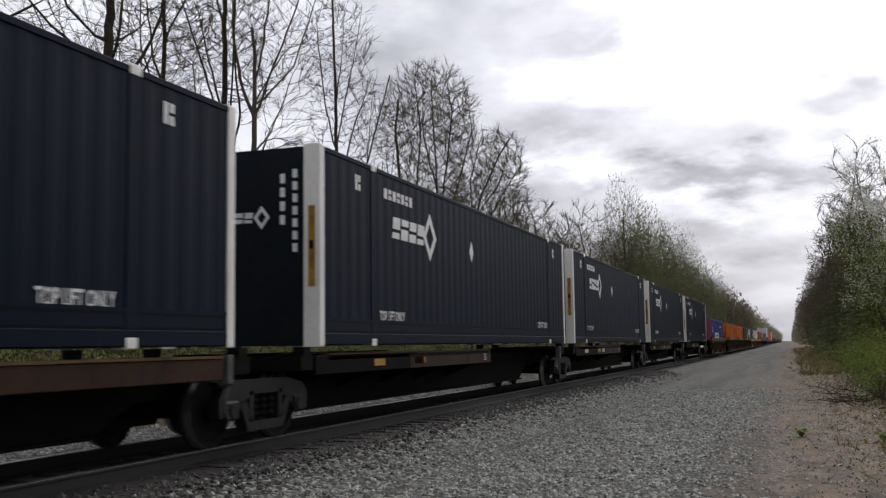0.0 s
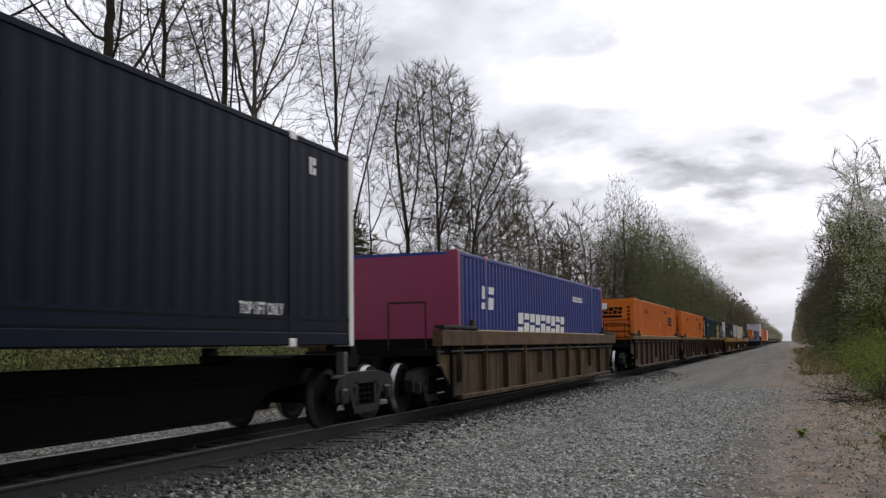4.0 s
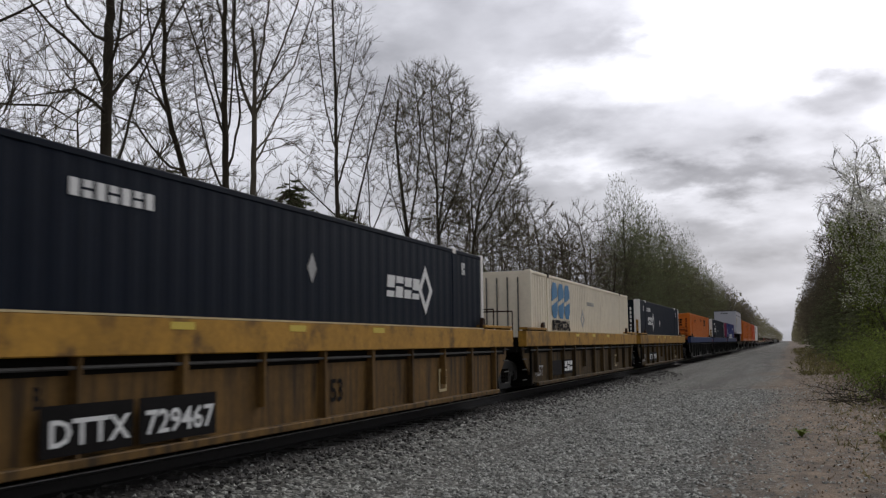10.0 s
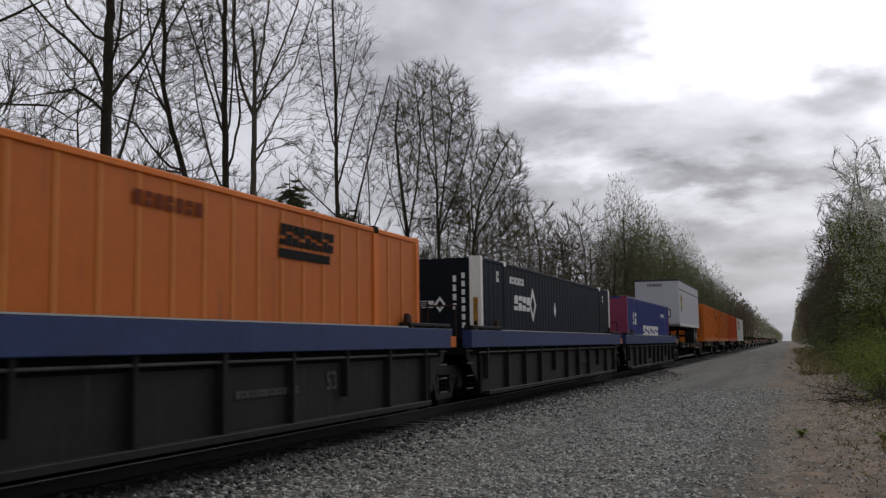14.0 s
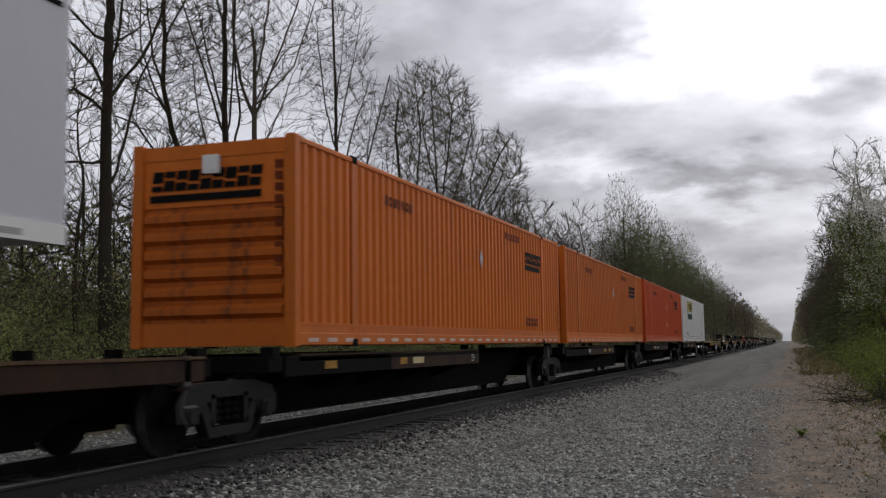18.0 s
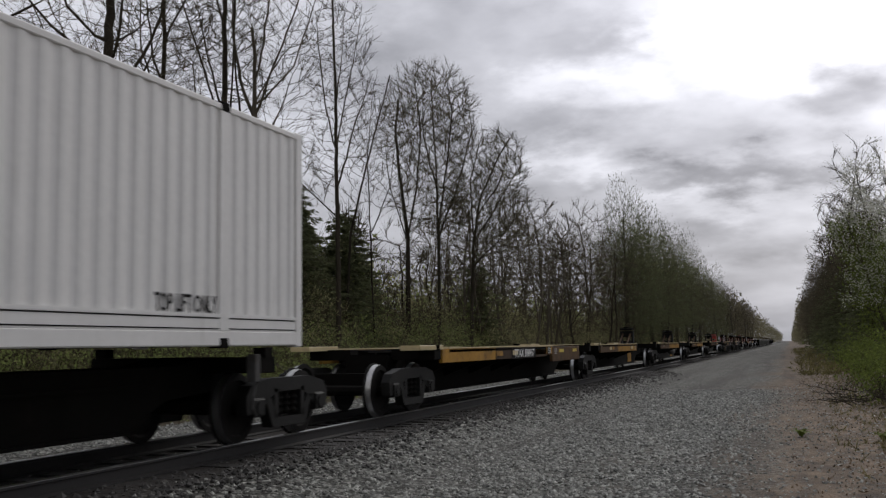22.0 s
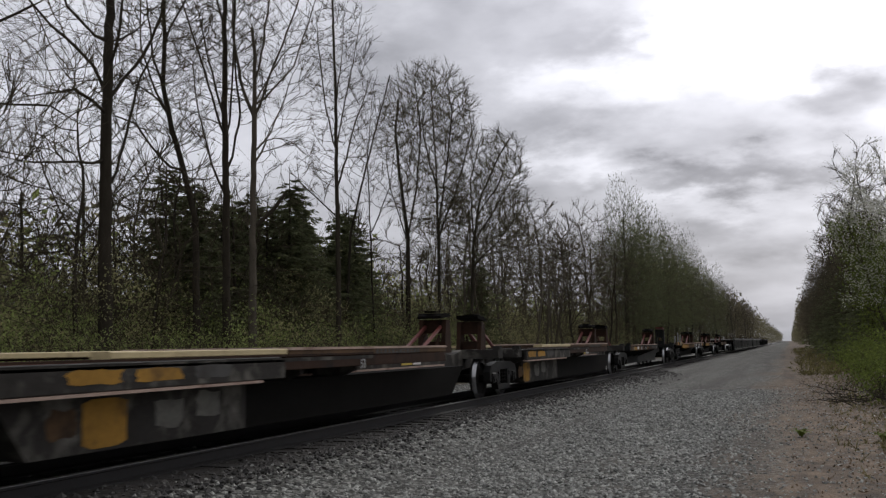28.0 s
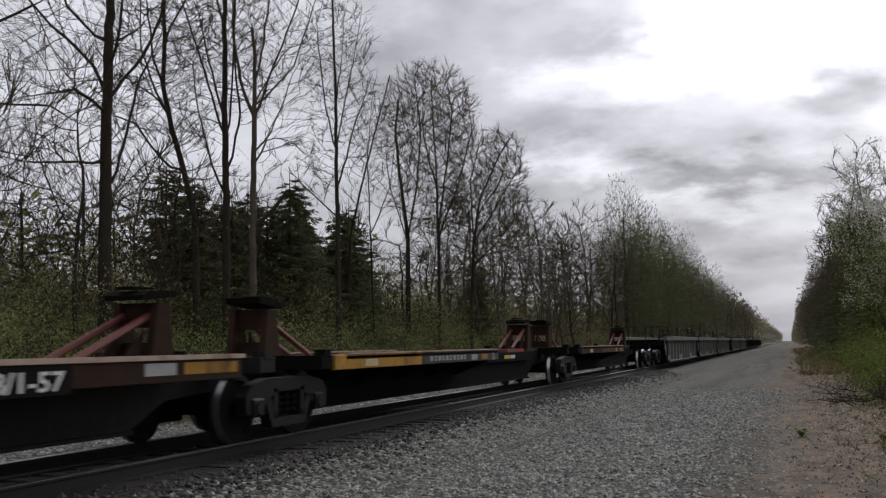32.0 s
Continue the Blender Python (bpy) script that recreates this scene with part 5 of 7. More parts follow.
    lettering("INTERMODAL", 0.26, cream, MARK_BLACK, x, 2.45, 1.38, long=2.35, name="word")
    bars(cream, x, 7.5, 2.2, 1.2, 0.12, MARK_GREY, 8)
    diamond(cream, x, 6.7, 1.75, 0.3, 0.3, MARK_GREY, 0.5)
    for k in range(8):
        part("door_bar", Shape().tube((-1.0 + 0.28 * k, -0.02, 0.3), (-1.0 + 0.28 * k, -0.02, 2.7), 0.02, n=6), SIDE_GREY, cream)
    navy_box(212.5, WELL_Z, "dark navy container with white corner posts, in a yellow wagon")
    label = "black well wagon with a faded blue top chord"
    for k, (y, p) in enumerate(((233.6, 20.4), (254.0, 20.0), (274.0, 19.3))):
        w = well_car(y, p, SIDE_BLACK, CHORD_BLUE, label, 0.36, 1.52, (0.0 if k else 1.1, p - 1.1 if k == 2 else None))
        bars(w, 1.345, 12.2, 0.62, 1.6, 0.09, SIDE_GREY, 14)
        lettering("53", 0.26, w, SIDE_GREY, 1.35, 14.6, 0.62)
        s = Shape()
        plate(s, 1.474, p - 0.72, p - 0.42 + 0.12 * (k == 2), 1.18, 1.38)
        part("warning_tag", s, ORANGE, w, "orange warning plate")
    orange_box(235.95, WELL_Z, "orange smooth-sided container with pale seams, in a blue-topped well wagon", name_at=11.0, smooth=True, diamonds=0)
    navy_box(255.85, WELL_Z, "dark navy container with white corner posts, in a blue-topped well wagon")
    blue2 = container(276.2, WELL_Z, BLUE, "blue corrugated container with maroon ends and white lettering shapes", post=MAROON, deep=0.045, long=14.7)
    blue_marks(blue2)


def blue_marks(c):
    x = FACE - 0.01
    word_block(c, x, 4.6, 1.27, 5.2, 0.48, MARK_WHITE, 9)
    bars(c, x, 11.2, 2.25, 1.5, 0.16, MARK_WHITE, 8)
    word_block(c, x, 1.6, 1.75, 0.9, 0.5, MARK_WHITE, 2)
    part("end_sheet", Shape().box(-HALF + 0.1, HALF - 0.1, -0.004, 0.02, 0.1, 2.8), MAROON, c)


def loaded_spines():
    label = "grimy black spine wagon with worn yellow patches, carrying a container"
    for k in range(5):
        w = spine_car(296.2 + 17.2 * k, 17.2, GRIME, GRIME, label, deck2=RUST if k else GRIME, has_hitch=False, near_hitch=k == 0, trucks=(True, k == 4), low=False, rear_edge=16.3 if k == 0 else 0.0)
        if k == 0:
            brake_stand(w, 0.6, -1.3)
    trailer(296.66, 1.27)
    orange_box(314.65, SPINE_Z, "orange corrugated container with reflective strips, on a spine wagon", name_at=12.4, strips=True)
    orange_box(331.72, SPINE_Z, "orange corrugated container with reflective strips, on a spine wagon", name_at=12.4, strips=True)
    orange_box(348.9, SPINE_Z, "red-orange container with black name bars and reflective strips", REDORANGE, 12.4, True, diamonds=2)
    white = container(365.98, SPINE_Z, WHITE, "white corrugated container with a yellow sign and green lettering", deep=0.022, end="ribs", sill=0.34)
    x = FACE - 0.01
    s = Shape()
    plate(s, x, 3.0, 6.45, 2.0, 2.62)
    part("sign_panel", s, MARK_YELLOW, white, "yellow sign panel with dark shapes")
    s = Shape()
    for a, b, c0, d in ((3.0, 6.45, 2.0, 2.04), (3.0, 6.45, 2.58, 2.62), (3.0, 3.04, 2.04, 2.58), (6.41, 6.45, 2.04, 2.58)):
        plate(s, x + 0.005, a, b, c0, d)
    part("sign_border", s, MARK_BLACK, white)
    word_block(white, x + 0.005, 4.0, 2.14, 1.9, 0.34, MARK_BLACK, 6)
    lettering("Intermodal", 0.46, white, MARK_GREEN, x, 3.3, 1.50, long=3.05, name="word")
    lettering("TOP LIFT ONLY", 0.2, white, MARK_BLACK, x, 2.3, 0.40, long=1.2)
    lettering("TOP LIFT ONLY", 0.2, white, MARK_BLACK, x, 12.85, 0.40, long=1.2)
    bars(white, 1.0, 0.02, 1.3, 1.4, 0.1, MARK_BLACK, 9, True, True)


def empties():
    label = "empty black spine wagon with yellow platform edges and a trailer hitch"
    starts = (386.9, 403.6, 420.8, 438.0, 455.2, 472.4)
    for k in range(5):
        spine_car(starts[k], starts[k + 1] - starts[k], (GRIME, GRIME, SIDE_BLACK, GRIME, SIDE_BLACK)[k], (DECK_YELLOW, CHORD_BROWN, CHORD_BROWN, CHORD_BROWN, CHORD_BROWN)[k], label, deck2=(SIDE_BROWN, DECK_YELLOW, DECK_YELLOW, DECK_YELLOW, RUST)[k], trucks=(True, k == 4), number="TTAX 556957" if k == 0 else None, patch=k in (1, 2), tank=k == 2, has_hitch=k > 0, low=True)
    starts = (476.0, 493.8, 511.6, 529.4)
    for k in range(3):
        w = spine_car(starts[k], starts[k + 1] - starts[k], (PEELING, PEELING, SIDE_BLACK)[k], (DECK_YELLOW, RUST, CHORD_BROWN)[k], label, deck2=RUST, trucks=(True, k == 2), blotched=(0.0, -0.9, None)[k], near_hitch=True, red_hitch=k == 0, end_deck=k == 0, low=True)
        if k == 2:
            for a, b, m in ((1.62, 1.78, DECK_PALE), (1.9, 2.45, DECK_YELLOW), (2.68, 3.19, MARK_WHITE), (3.22, 3.5, CHORD_OCHRE), (3.82, 4.1, MARK_GREY)):
                s = Shape()
                plate(s, 1.296, a, b, 0.93 if m is MARK_WHITE else 0.90, 1.04)
                part("reflector", s, m, w, "worn reflective plate")
            bars(w, 1.296, 5.1, 0.93, 0.9, 0.08, SIDE_GREY, 8)
            bars(w, 1.296, 7.4, 0.93, 2.0, 0.09, SIDE_GREY, 11)
    starts = (532.6, 550.4, 568.4, 586.4)
    for k in range(3):
        w = spine_car(starts[k], starts[k + 1] - starts[k], (SIDE_BLACK, GRIME, GRIME)[k], (DECK_YELLOW, DECK_YELLOW, RUST)[k], label, deck2=(CHORD_BROWN, SIDE_GREY, CHORD_BROWN)[k], trucks=(True, k == 2), near_hitch=True, end_deck=k == 0, long_deck=k == 0, low=True)
        if k == 1:
            bars(w, 1.296, 5.0, 0.93, 2.2, 0.09, MARK_GREY, 10)
    y = 590.5
    for k in range(9):
        well_car(y, 19.6, WELL_FADED if k < 5 else SIDE_BLACK, WELL_FADED if k < 5 else SIDE_BLACK, "empty weathered grey well wagon", 0.2, 1.5, (0.0, 19.6 if k % 3 == 2 else None))
        y += 19.6 if k % 3 < 2 else 23.4


head_spines()
wells()
loaded_spines()
empties()


# ---- trees ----
class Twigs:
    """Grows a bare tree: lists of tapered segments by order of branching, and the tips where buds sit."""

    def __init__(self, seed):
        self.r = random.Random(seed)
        self.parts = {0: [], 1: []}
        self.tips = []
        self.ways = []

    def grow(self, start, way, length, radius, order, most, kids, bend=0.12, lift=0.05, steps=None, spread=0.75, thick=2, first=0.25):
        r = self.r
        n = steps or max(2, 6 - order)
        p, d = Vector(start), Vector(way).normalized()
        step = length / n
        if order:
            bend = 0.30 + 0.04 * order
            n = max(n, 7) if order == 1 and most > 2 else n
            step = length / n
        for k in range(n):
            d = (d + Vector((r.uniform(-bend, bend), r.uniform(-bend, bend), r.uniform(-bend, bend) + lift))).normalized()
            q = p + d * step
            r0, r1 = radius * (1 - 0.85 * k / n), radius * (1 - 0.85 * (k + 1) / n)
            self.parts[0 if order < thick else 1].append((p, q, r0, r1))
            if order < most:
                share = kids[order] / n
                at = (k + 1) / n
                if at > first or order > 0:
                    count = int(share) + (1 if r.random() < share - int(share) else 0)
                    for _ in range(count):
                        f = r.random()
                        side = d.orthogonal().normalized()
                        side.rotate(Matrix.Rotation(r.uniform(0, 2 * math.pi), 3, d))
                        a = spread * r.uniform(0.6, 1.15)
                        out = d * math.cos(a) + side * math.sin(a)
                        down = 1 - 0.62 * (k + f) / n
                        self.grow(p + (q - p) * f, out, length * r.uniform(0.38, 0.6) * down if order else length * r.uniform(0.22, 0.38) * (1.15 - 0.6 * at), max(0.004, (r0 + (r1 - r0) * f) * (r.uniform(0.30, 0.46) if order == 0 else r.uniform(0.42, 0.6))), order + 1, most, kids, bend * 1.2, lift, None, spread, thick, first)
            elif k == n - 1 or r.random() < 0.35:
                self.tips.append(q)
            p = q

    def fill(self, stems, points, step, reach, kill, girth, tip=0.0055, lift=0.25, thick=0.022, most=15000):
        """Branches grow from the stems towards points of the crown until every point is reached; each limb is as
        thick as the twigs that it feeds require."""
        rng = np.random.RandomState(self.r.randrange(9999))
        pos, parent = [], []
        trunk_nodes = 0
        for stem in stems:
            base = stem[0]
            if len(pos):
                d = np.linalg.norm(np.array(pos) - np.array(base), axis=1)
                last = int(np.argmin(d))
            else:
                pos.append(np.array(base, float))
                parent.append(-1)
                last = 0
            for a, b in zip(stem, stem[1:]):
                n = max(1, int(np.linalg.norm(np.subtract(b, a)) / step))
                for k in range(1, n + 1):
                    p = np.array(a) + (np.array(b) - np.array(a)) * k / n
                    if k < n:
                        p = p + rng.normal(0, 0.035 * step, 3)
                    pos.append(p)
                    parent.append(last)
                    last = len(pos) - 1
            trunk_nodes = trunk_nodes or len(pos)
        stem_nodes = len(pos)
        pts = np.array(points)
        all_pos = np.array(pos)
        gap = np.linalg.norm(pts[:, None] - all_pos[None], axis=2)
        near, dist = gap.argmin(1), gap.min(1)
        grown = {}
        for _ in range(160):
            live = dist < reach
            if not live.any() or len(pos) > most:
                break
            ids = near[live]
            way = pts[live] - np.array(pos)[ids]
            way /= np.linalg.norm(way, axis=1)[:, None] + 1e-9
            pull = np.zeros((len(pos), 3))
            np.add.at(pull, ids, way)
            fresh = []
            for k in np.unique(ids):
                if grown.get(k, 0) > 3:
                    continue
                d = pull[k] / (np.linalg.norm(pull[k]) + 1e-9)
                if k >= stem_nodes:
                    run = pos[k] - pos[parent[k]]
                    d = d + 1.7 * run / (np.linalg.norm(run) + 1e-9)
                d = d + rng.normal(0, 0.10, 3) + np.array((0, 0, lift))
                grown[k] = grown.get(k, 0) + 1
                fresh.append(pos[k] + d / np.linalg.norm(d) * step)
                parent.append(int(k))
            if not fresh:
                break
            first = len(pos)
            pos += fresh
            gap = np.linalg.norm(pts[:, None] - np.array(fresh)[None], axis=2)
            best = gap.min(1)
            closer = best < dist
            near[closer] = first + gap.argmin(1)[closer]
            dist[closer] = best[closer]
            keep = dist > kill
            pts, near, dist = pts[keep], near[keep], dist[keep]
            if not len(pts):
                break
        n = len(pos)
        tips = np.ones(n)
        for k in range(n):
            if parent[k] >= 0:
                tips[parent[k]] = 0
        total = max(2, int(tips.sum()))
        power = max(1.75, math.log(total) / math.log(0.58 * girth / tip))
        load = np.where(tips > 0, tip ** power, 0.0)
        for k in range(n - 1, 0, -1):
            load[parent[k]] += load[k]
        rad = load ** (1 / power)
        bole = np.arange(trunk_nodes)
        rad[bole] = np.maximum(rad[bole], girth * (1 - 0.7 * bole / trunk_nodes))
        for k in range(1, n):
            p = parent[k]
            kind = 0 if rad[k] > thick else 1
            self.parts[kind].append((pos[p], pos[k], min(rad[p], rad[k] * 1.25), rad[k]))
            if rad[k] < tip * 2.2:
                self.tips.append(tuple(pos[k]))
                self.ways.append(pos[k] - pos[p])

    def shape(self, which, sides):
        """All segments of one kind as open prisms."""
        seg = self.parts[which]
        a = np.array([s[0] for s in seg])
        b = np.array([s[1] for s in seg])
        ra = np.array([s[2] for s in seg])[:, None]
        rb = np.array([s[3] for s in seg])[:, None]
        d = b - a
        d /= np.linalg.norm(d, axis=1)[:, None] + 1e-9
        ref = np.where(np.abs(d[:, 2:3]) < 0.9, np.array([[0, 0, 1.0]]), np.array([[1.0, 0, 0]]))
        u = np.cross(d, ref)
        u /= np.linalg.norm(u, axis=1)[:, None] + 1e-9
        w = np.cross(d, u)
        rings = []
        for p, r in ((a, ra), (b, rb)):
            for i in range(sides):
                t = 2 * math.pi * i / sides
                rings.append(p + (u * math.cos(t) + w * math.sin(t)) * r)
        v = np.stack(rings, 1).reshape(-1, 3)
        k = np.arange(len(seg))[:, None] * 2 * sides
        quads = [np.concatenate([k + i, k + (i + 1) % sides, k + sides + (i + 1) % sides, k + sides + i], 1) for i in range(sides)]
        s = Shape()
        s.v, s.f = v.tolist(), np.concatenate(quads).tolist()
        return s


def leaf_cloud(points, count, size, reach, seed, droop=0.0):
    """Small bent leaves scattered round points: one quad each."""
    rng = np.random.RandomState(seed)
    pts = np.array(points)
    c = pts[rng.randint(0, len(pts), count)] + rng.normal(0, 1, (count, 3)) * np.array(reach)
    u = rng.normal(0, 1, (count, 3))
    u /= np.linalg.norm(u, axis=1)[:, None]
    w = np.cross(u, rng.normal(0, 1, (count, 3)))
    w /= np.linalg.norm(w, axis=1)[:, None] + 1e-9
    s1 = size * rng.uniform(0.6, 1.4, (count, 1))
    quad = np.stack([c - u * s1, c - w * s1 * 0.45, c + u * s1, c + w * s1 * 0.45], 1).reshape(-1, 3)
    s = Shape()
    s.v = quad.tolist()
    s.f = (np.arange(count)[:, None] * 4 + np.arange(4)).tolist()
    return s


def sprays(tips, per, long, thin, seed, ways=None):
    """Fine twigs at the tips of branches, one thin blade each."""
    rng = np.random.RandomState(seed)
    c = np.repeat(np.array(tips), per, 0)
    n = len(c)
    if ways:
        along = np.repeat(np.array(ways), per, 0)
        w = along / (np.linalg.norm(along, axis=1)[:, None] + 1e-9) + rng.normal(0, 0.23, (n, 3)) + np.array([0, 0, 0.24])
    else:
        w = rng.normal(0, 0.75, (n, 3)) + np.array([0, 0, 0.55])
    w /= np.linalg.norm(w, axis=1)[:, None]
    side = np.cross(w, rng.normal(0, 1, (n, 3)))
    side /= np.linalg.norm(side, axis=1)[:, None] + 1e-9
    h = long * rng.uniform(0.4, 1.3, (n, 1))
    c = c - w * h * (0.0 if ways else 0.25)
    quad = np.stack([c - side * thin, c + side * thin, c + w * h + side * thin * 0.4, c + w * h - side * thin * 0.4], 1).reshape(-1, 3)
    s = Shape()
    s.v = quad.tolist()
    s.f = (np.arange(n)[:, None] * 4 + np.arange(4)).tolist()
    return s


def crown_points(blobs, seed):
    """Points spread through the ellipsoids of a crown, denser towards the rim."""
    rng = np.random.RandomState(seed)
    out = []
    for cx, cy, cz, rx, ry, rz, count in blobs:
        d = rng.normal(0, 1, (count, 3))
        d /= np.linalg.norm(d, axis=1)[:, None]
        out.append(d * rng.uniform(0.02, 1, (count, 1)) ** 0.36 * np.array((rx, ry, rz)) + np.array((cx, cy, cz)))
    return np.concatenate(out)


def fan(count, low, high, tall, wide, seed, rise=1.5, lean=0.0):
    """Limbs that leave a trunk between two heights and climb outwards all round it."""
    r = random.Random(seed)
    out = []
    for k in range(count):
        h = low + (high - low) * (k + r.uniform(0, 0.8)) / count
        a = 2.4 * k + r.uniform(-0.4, 0.4)
        reach = wide * r.uniform(0.6, 1.0) * (1.0 - 0.55 * k / count)
        up = min(reach * rise * r.uniform(0.85, 1.3), tall - h)
        d = Vector((math.cos(a), math.sin(a), 0)) * reach
        out.append([(0.05, 0.05, h), (d.x * 0.42, d.y * 0.42, h + up * 0.34), (d.x * 0.75, d.y * 0.75, h + up * 0.68), (d.x * 0.95, d.y * 0.95, h + up)])
    return out


def bare_tree(seed, girth, label, stems, blobs, bark=None, buds=0, bud_size=0.03, leaf=None, group="", step=0.38, reach=3.2, kill=0.42, twigs=2, twig=0.5, thin=0.006, lift=0.5, tip=0.0048, thick=0.022, sides=6):
    """A leafless tree in early spring, at the origin."""
    t = thing("tree", label, "tree", group)
    g = Twigs(seed)
    g.fill(stems, crown_points(blobs, seed), step, reach, kill, girth, tip, lift, thick)
    part("trunk", g.shape(0, sides), bark or BARK, t, smooth=True)
    part("crown", g.shape(1, 3), TWIG, t)
    part("outer_crown", sprays(g.tips, twigs, twig, thin, seed, g.ways), TWIG, t)
    if buds:
        part("bud_mass", leaf_cloud(g.tips, buds, bud_size, (0.18, 0.18, 0.18), seed), leaf or BUDS, t, "sparse opening buds")
    return t


def slivers(count, centre, reach, long, thin, seed, rise=0.8, shell=0.5):
    """A haze of fine twigs: thin blades that point up and outwards through an ellipsoid crown."""
    rng = np.random.RandomState(seed)
    d = rng.normal(0, 1, (count, 3))
    d /= np.linalg.norm(d, axis=1)[:, None]
    rad = rng.uniform(0, 1, (count, 1)) ** shell
    lump = 1 + 0.22 * np.sin(d[:, :1] * 5 + seed) * np.cos(d[:, 1:2] * 4 + 2 * seed) + 0.14 * np.sin(d[:, 2:3] * 9 + seed)
    c = d * rad * lump * np.array(reach) + np.array(centre)
    w = d * 0.7 + rng.normal(0, 0.45, (count, 3)) + np.array([0, 0, rise])
    w /= np.linalg.norm(w, axis=1)[:, None]
    side = np.cross(w, rng.normal(0, 1, (count, 3)))
    side /= np.linalg.norm(side, axis=1)[:, None] + 1e-9
    h = long * rng.uniform(0.5, 1.3, (count, 1))
    quad = np.stack([c - side * thin, c + side * thin, c + w * h + side * thin * 0.3, c + w * h - side * thin * 0.3], 1).reshape(-1, 3)
    s = Shape()
    s.v = quad.tolist()
    s.f = (np.arange(count)[:, None] * 4 + np.arange(4)).tolist()
    return s


def spruce(seed, tall, wide, label, name="spruce_tree", group="", dense=1.0):
    """A conifer: trunk and rough whorls of drooping boughs, each bough a spray of needle blades."""
    t = thing(name, label, "tree", group)
    rng = np.random.RandomState(seed)
    part("trunk", Shape().tube((0, 0, -0.3), (0, 0, tall), 0.016 * tall, 0.01, 8), BARK, t)
    n = int(66 * tall * dense)
    z = tall * (0.06 + 0.94 * (1 - np.sqrt(rng.uniform(0, 1, n))))
    z = np.round(z / 0.34) * 0.34 + rng.normal(0, 0.10, n)
    w = rng.uniform(0, 2 * math.pi, n)
    reach = (wide * np.clip(1 - z / tall, 0, 1) ** 0.75 + 0.1) * (0.8 + 0.3 * np.sin(3 * w + z * 1.7)) * rng.uniform(0.45, 1.1, n)
    blades = 12
    f = rng.uniform(0.15, 1, (n, blades))
    d = np.stack([np.cos(w), np.sin(w), np.zeros(n)], 1)[:, None]
    side = np.stack([-np.sin(w), np.cos(w), np.zeros(n)], 1)[:, None]
    at = d * (reach[:, None] * f)[:, :, None]
    at = at + np.array([0, 0, 1.0]) * (z[:, None] - 0.30 * reach[:, None] * f + 0.16 * reach[:, None] * f ** 2)[:, :, None]
    out = d * 0.6 + side * rng.uniform(-1, 1, (n, blades, 1)) + np.array([0, 0, 1.0]) * rng.uniform(-0.5, 0.2, (n, blades, 1))
    out /= np.linalg.norm(out, axis=2)[:, :, None]
    cross = np.cross(out, rng.normal(0, 1, (n, blades, 3)))
    cross /= np.linalg.norm(cross, axis=2)[:, :, None]
    h = rng.uniform(0.16, 0.42, (n, blades, 1))
    quad = np.stack([at - out * h * 0.2, at + cross * 0.048, at + out * h, at - cross * 0.048], 2).reshape(-1, 3)
    s = Shape()
    s.v = quad.tolist()
    s.f = (np.arange(n * blades)[:, None] * 4 + np.arange(4)).tolist()
    part("needle_mass", s, NEEDLES, t, "dense dark green needles")
    return t


def thicket(seed, wide, deep, tall, leaves, size, stems=40):
    """Undergrowth as one mass: thin upright stems and scattered small leaves."""
    r = random.Random(seed)
    g = Twigs(seed)
    for _ in range(stems):
        x, y = r.uniform(-deep / 2, deep / 2), r.uniform(-wide / 2, wide / 2)
        g.grow((x, y, -0.2), (r.uniform(-0.25, 0.25), r.uniform(-0.25, 0.25), 1), tall * r.uniform(0.45, 1.15), 0.024, 1, 3, (0, 6, 3), 0.16, 0.03, 5, 0.7, 1, 0.1)
    return g, leaf_cloud(g.tips, leaves, size, (0.3, 0.3, 0.3), seed)


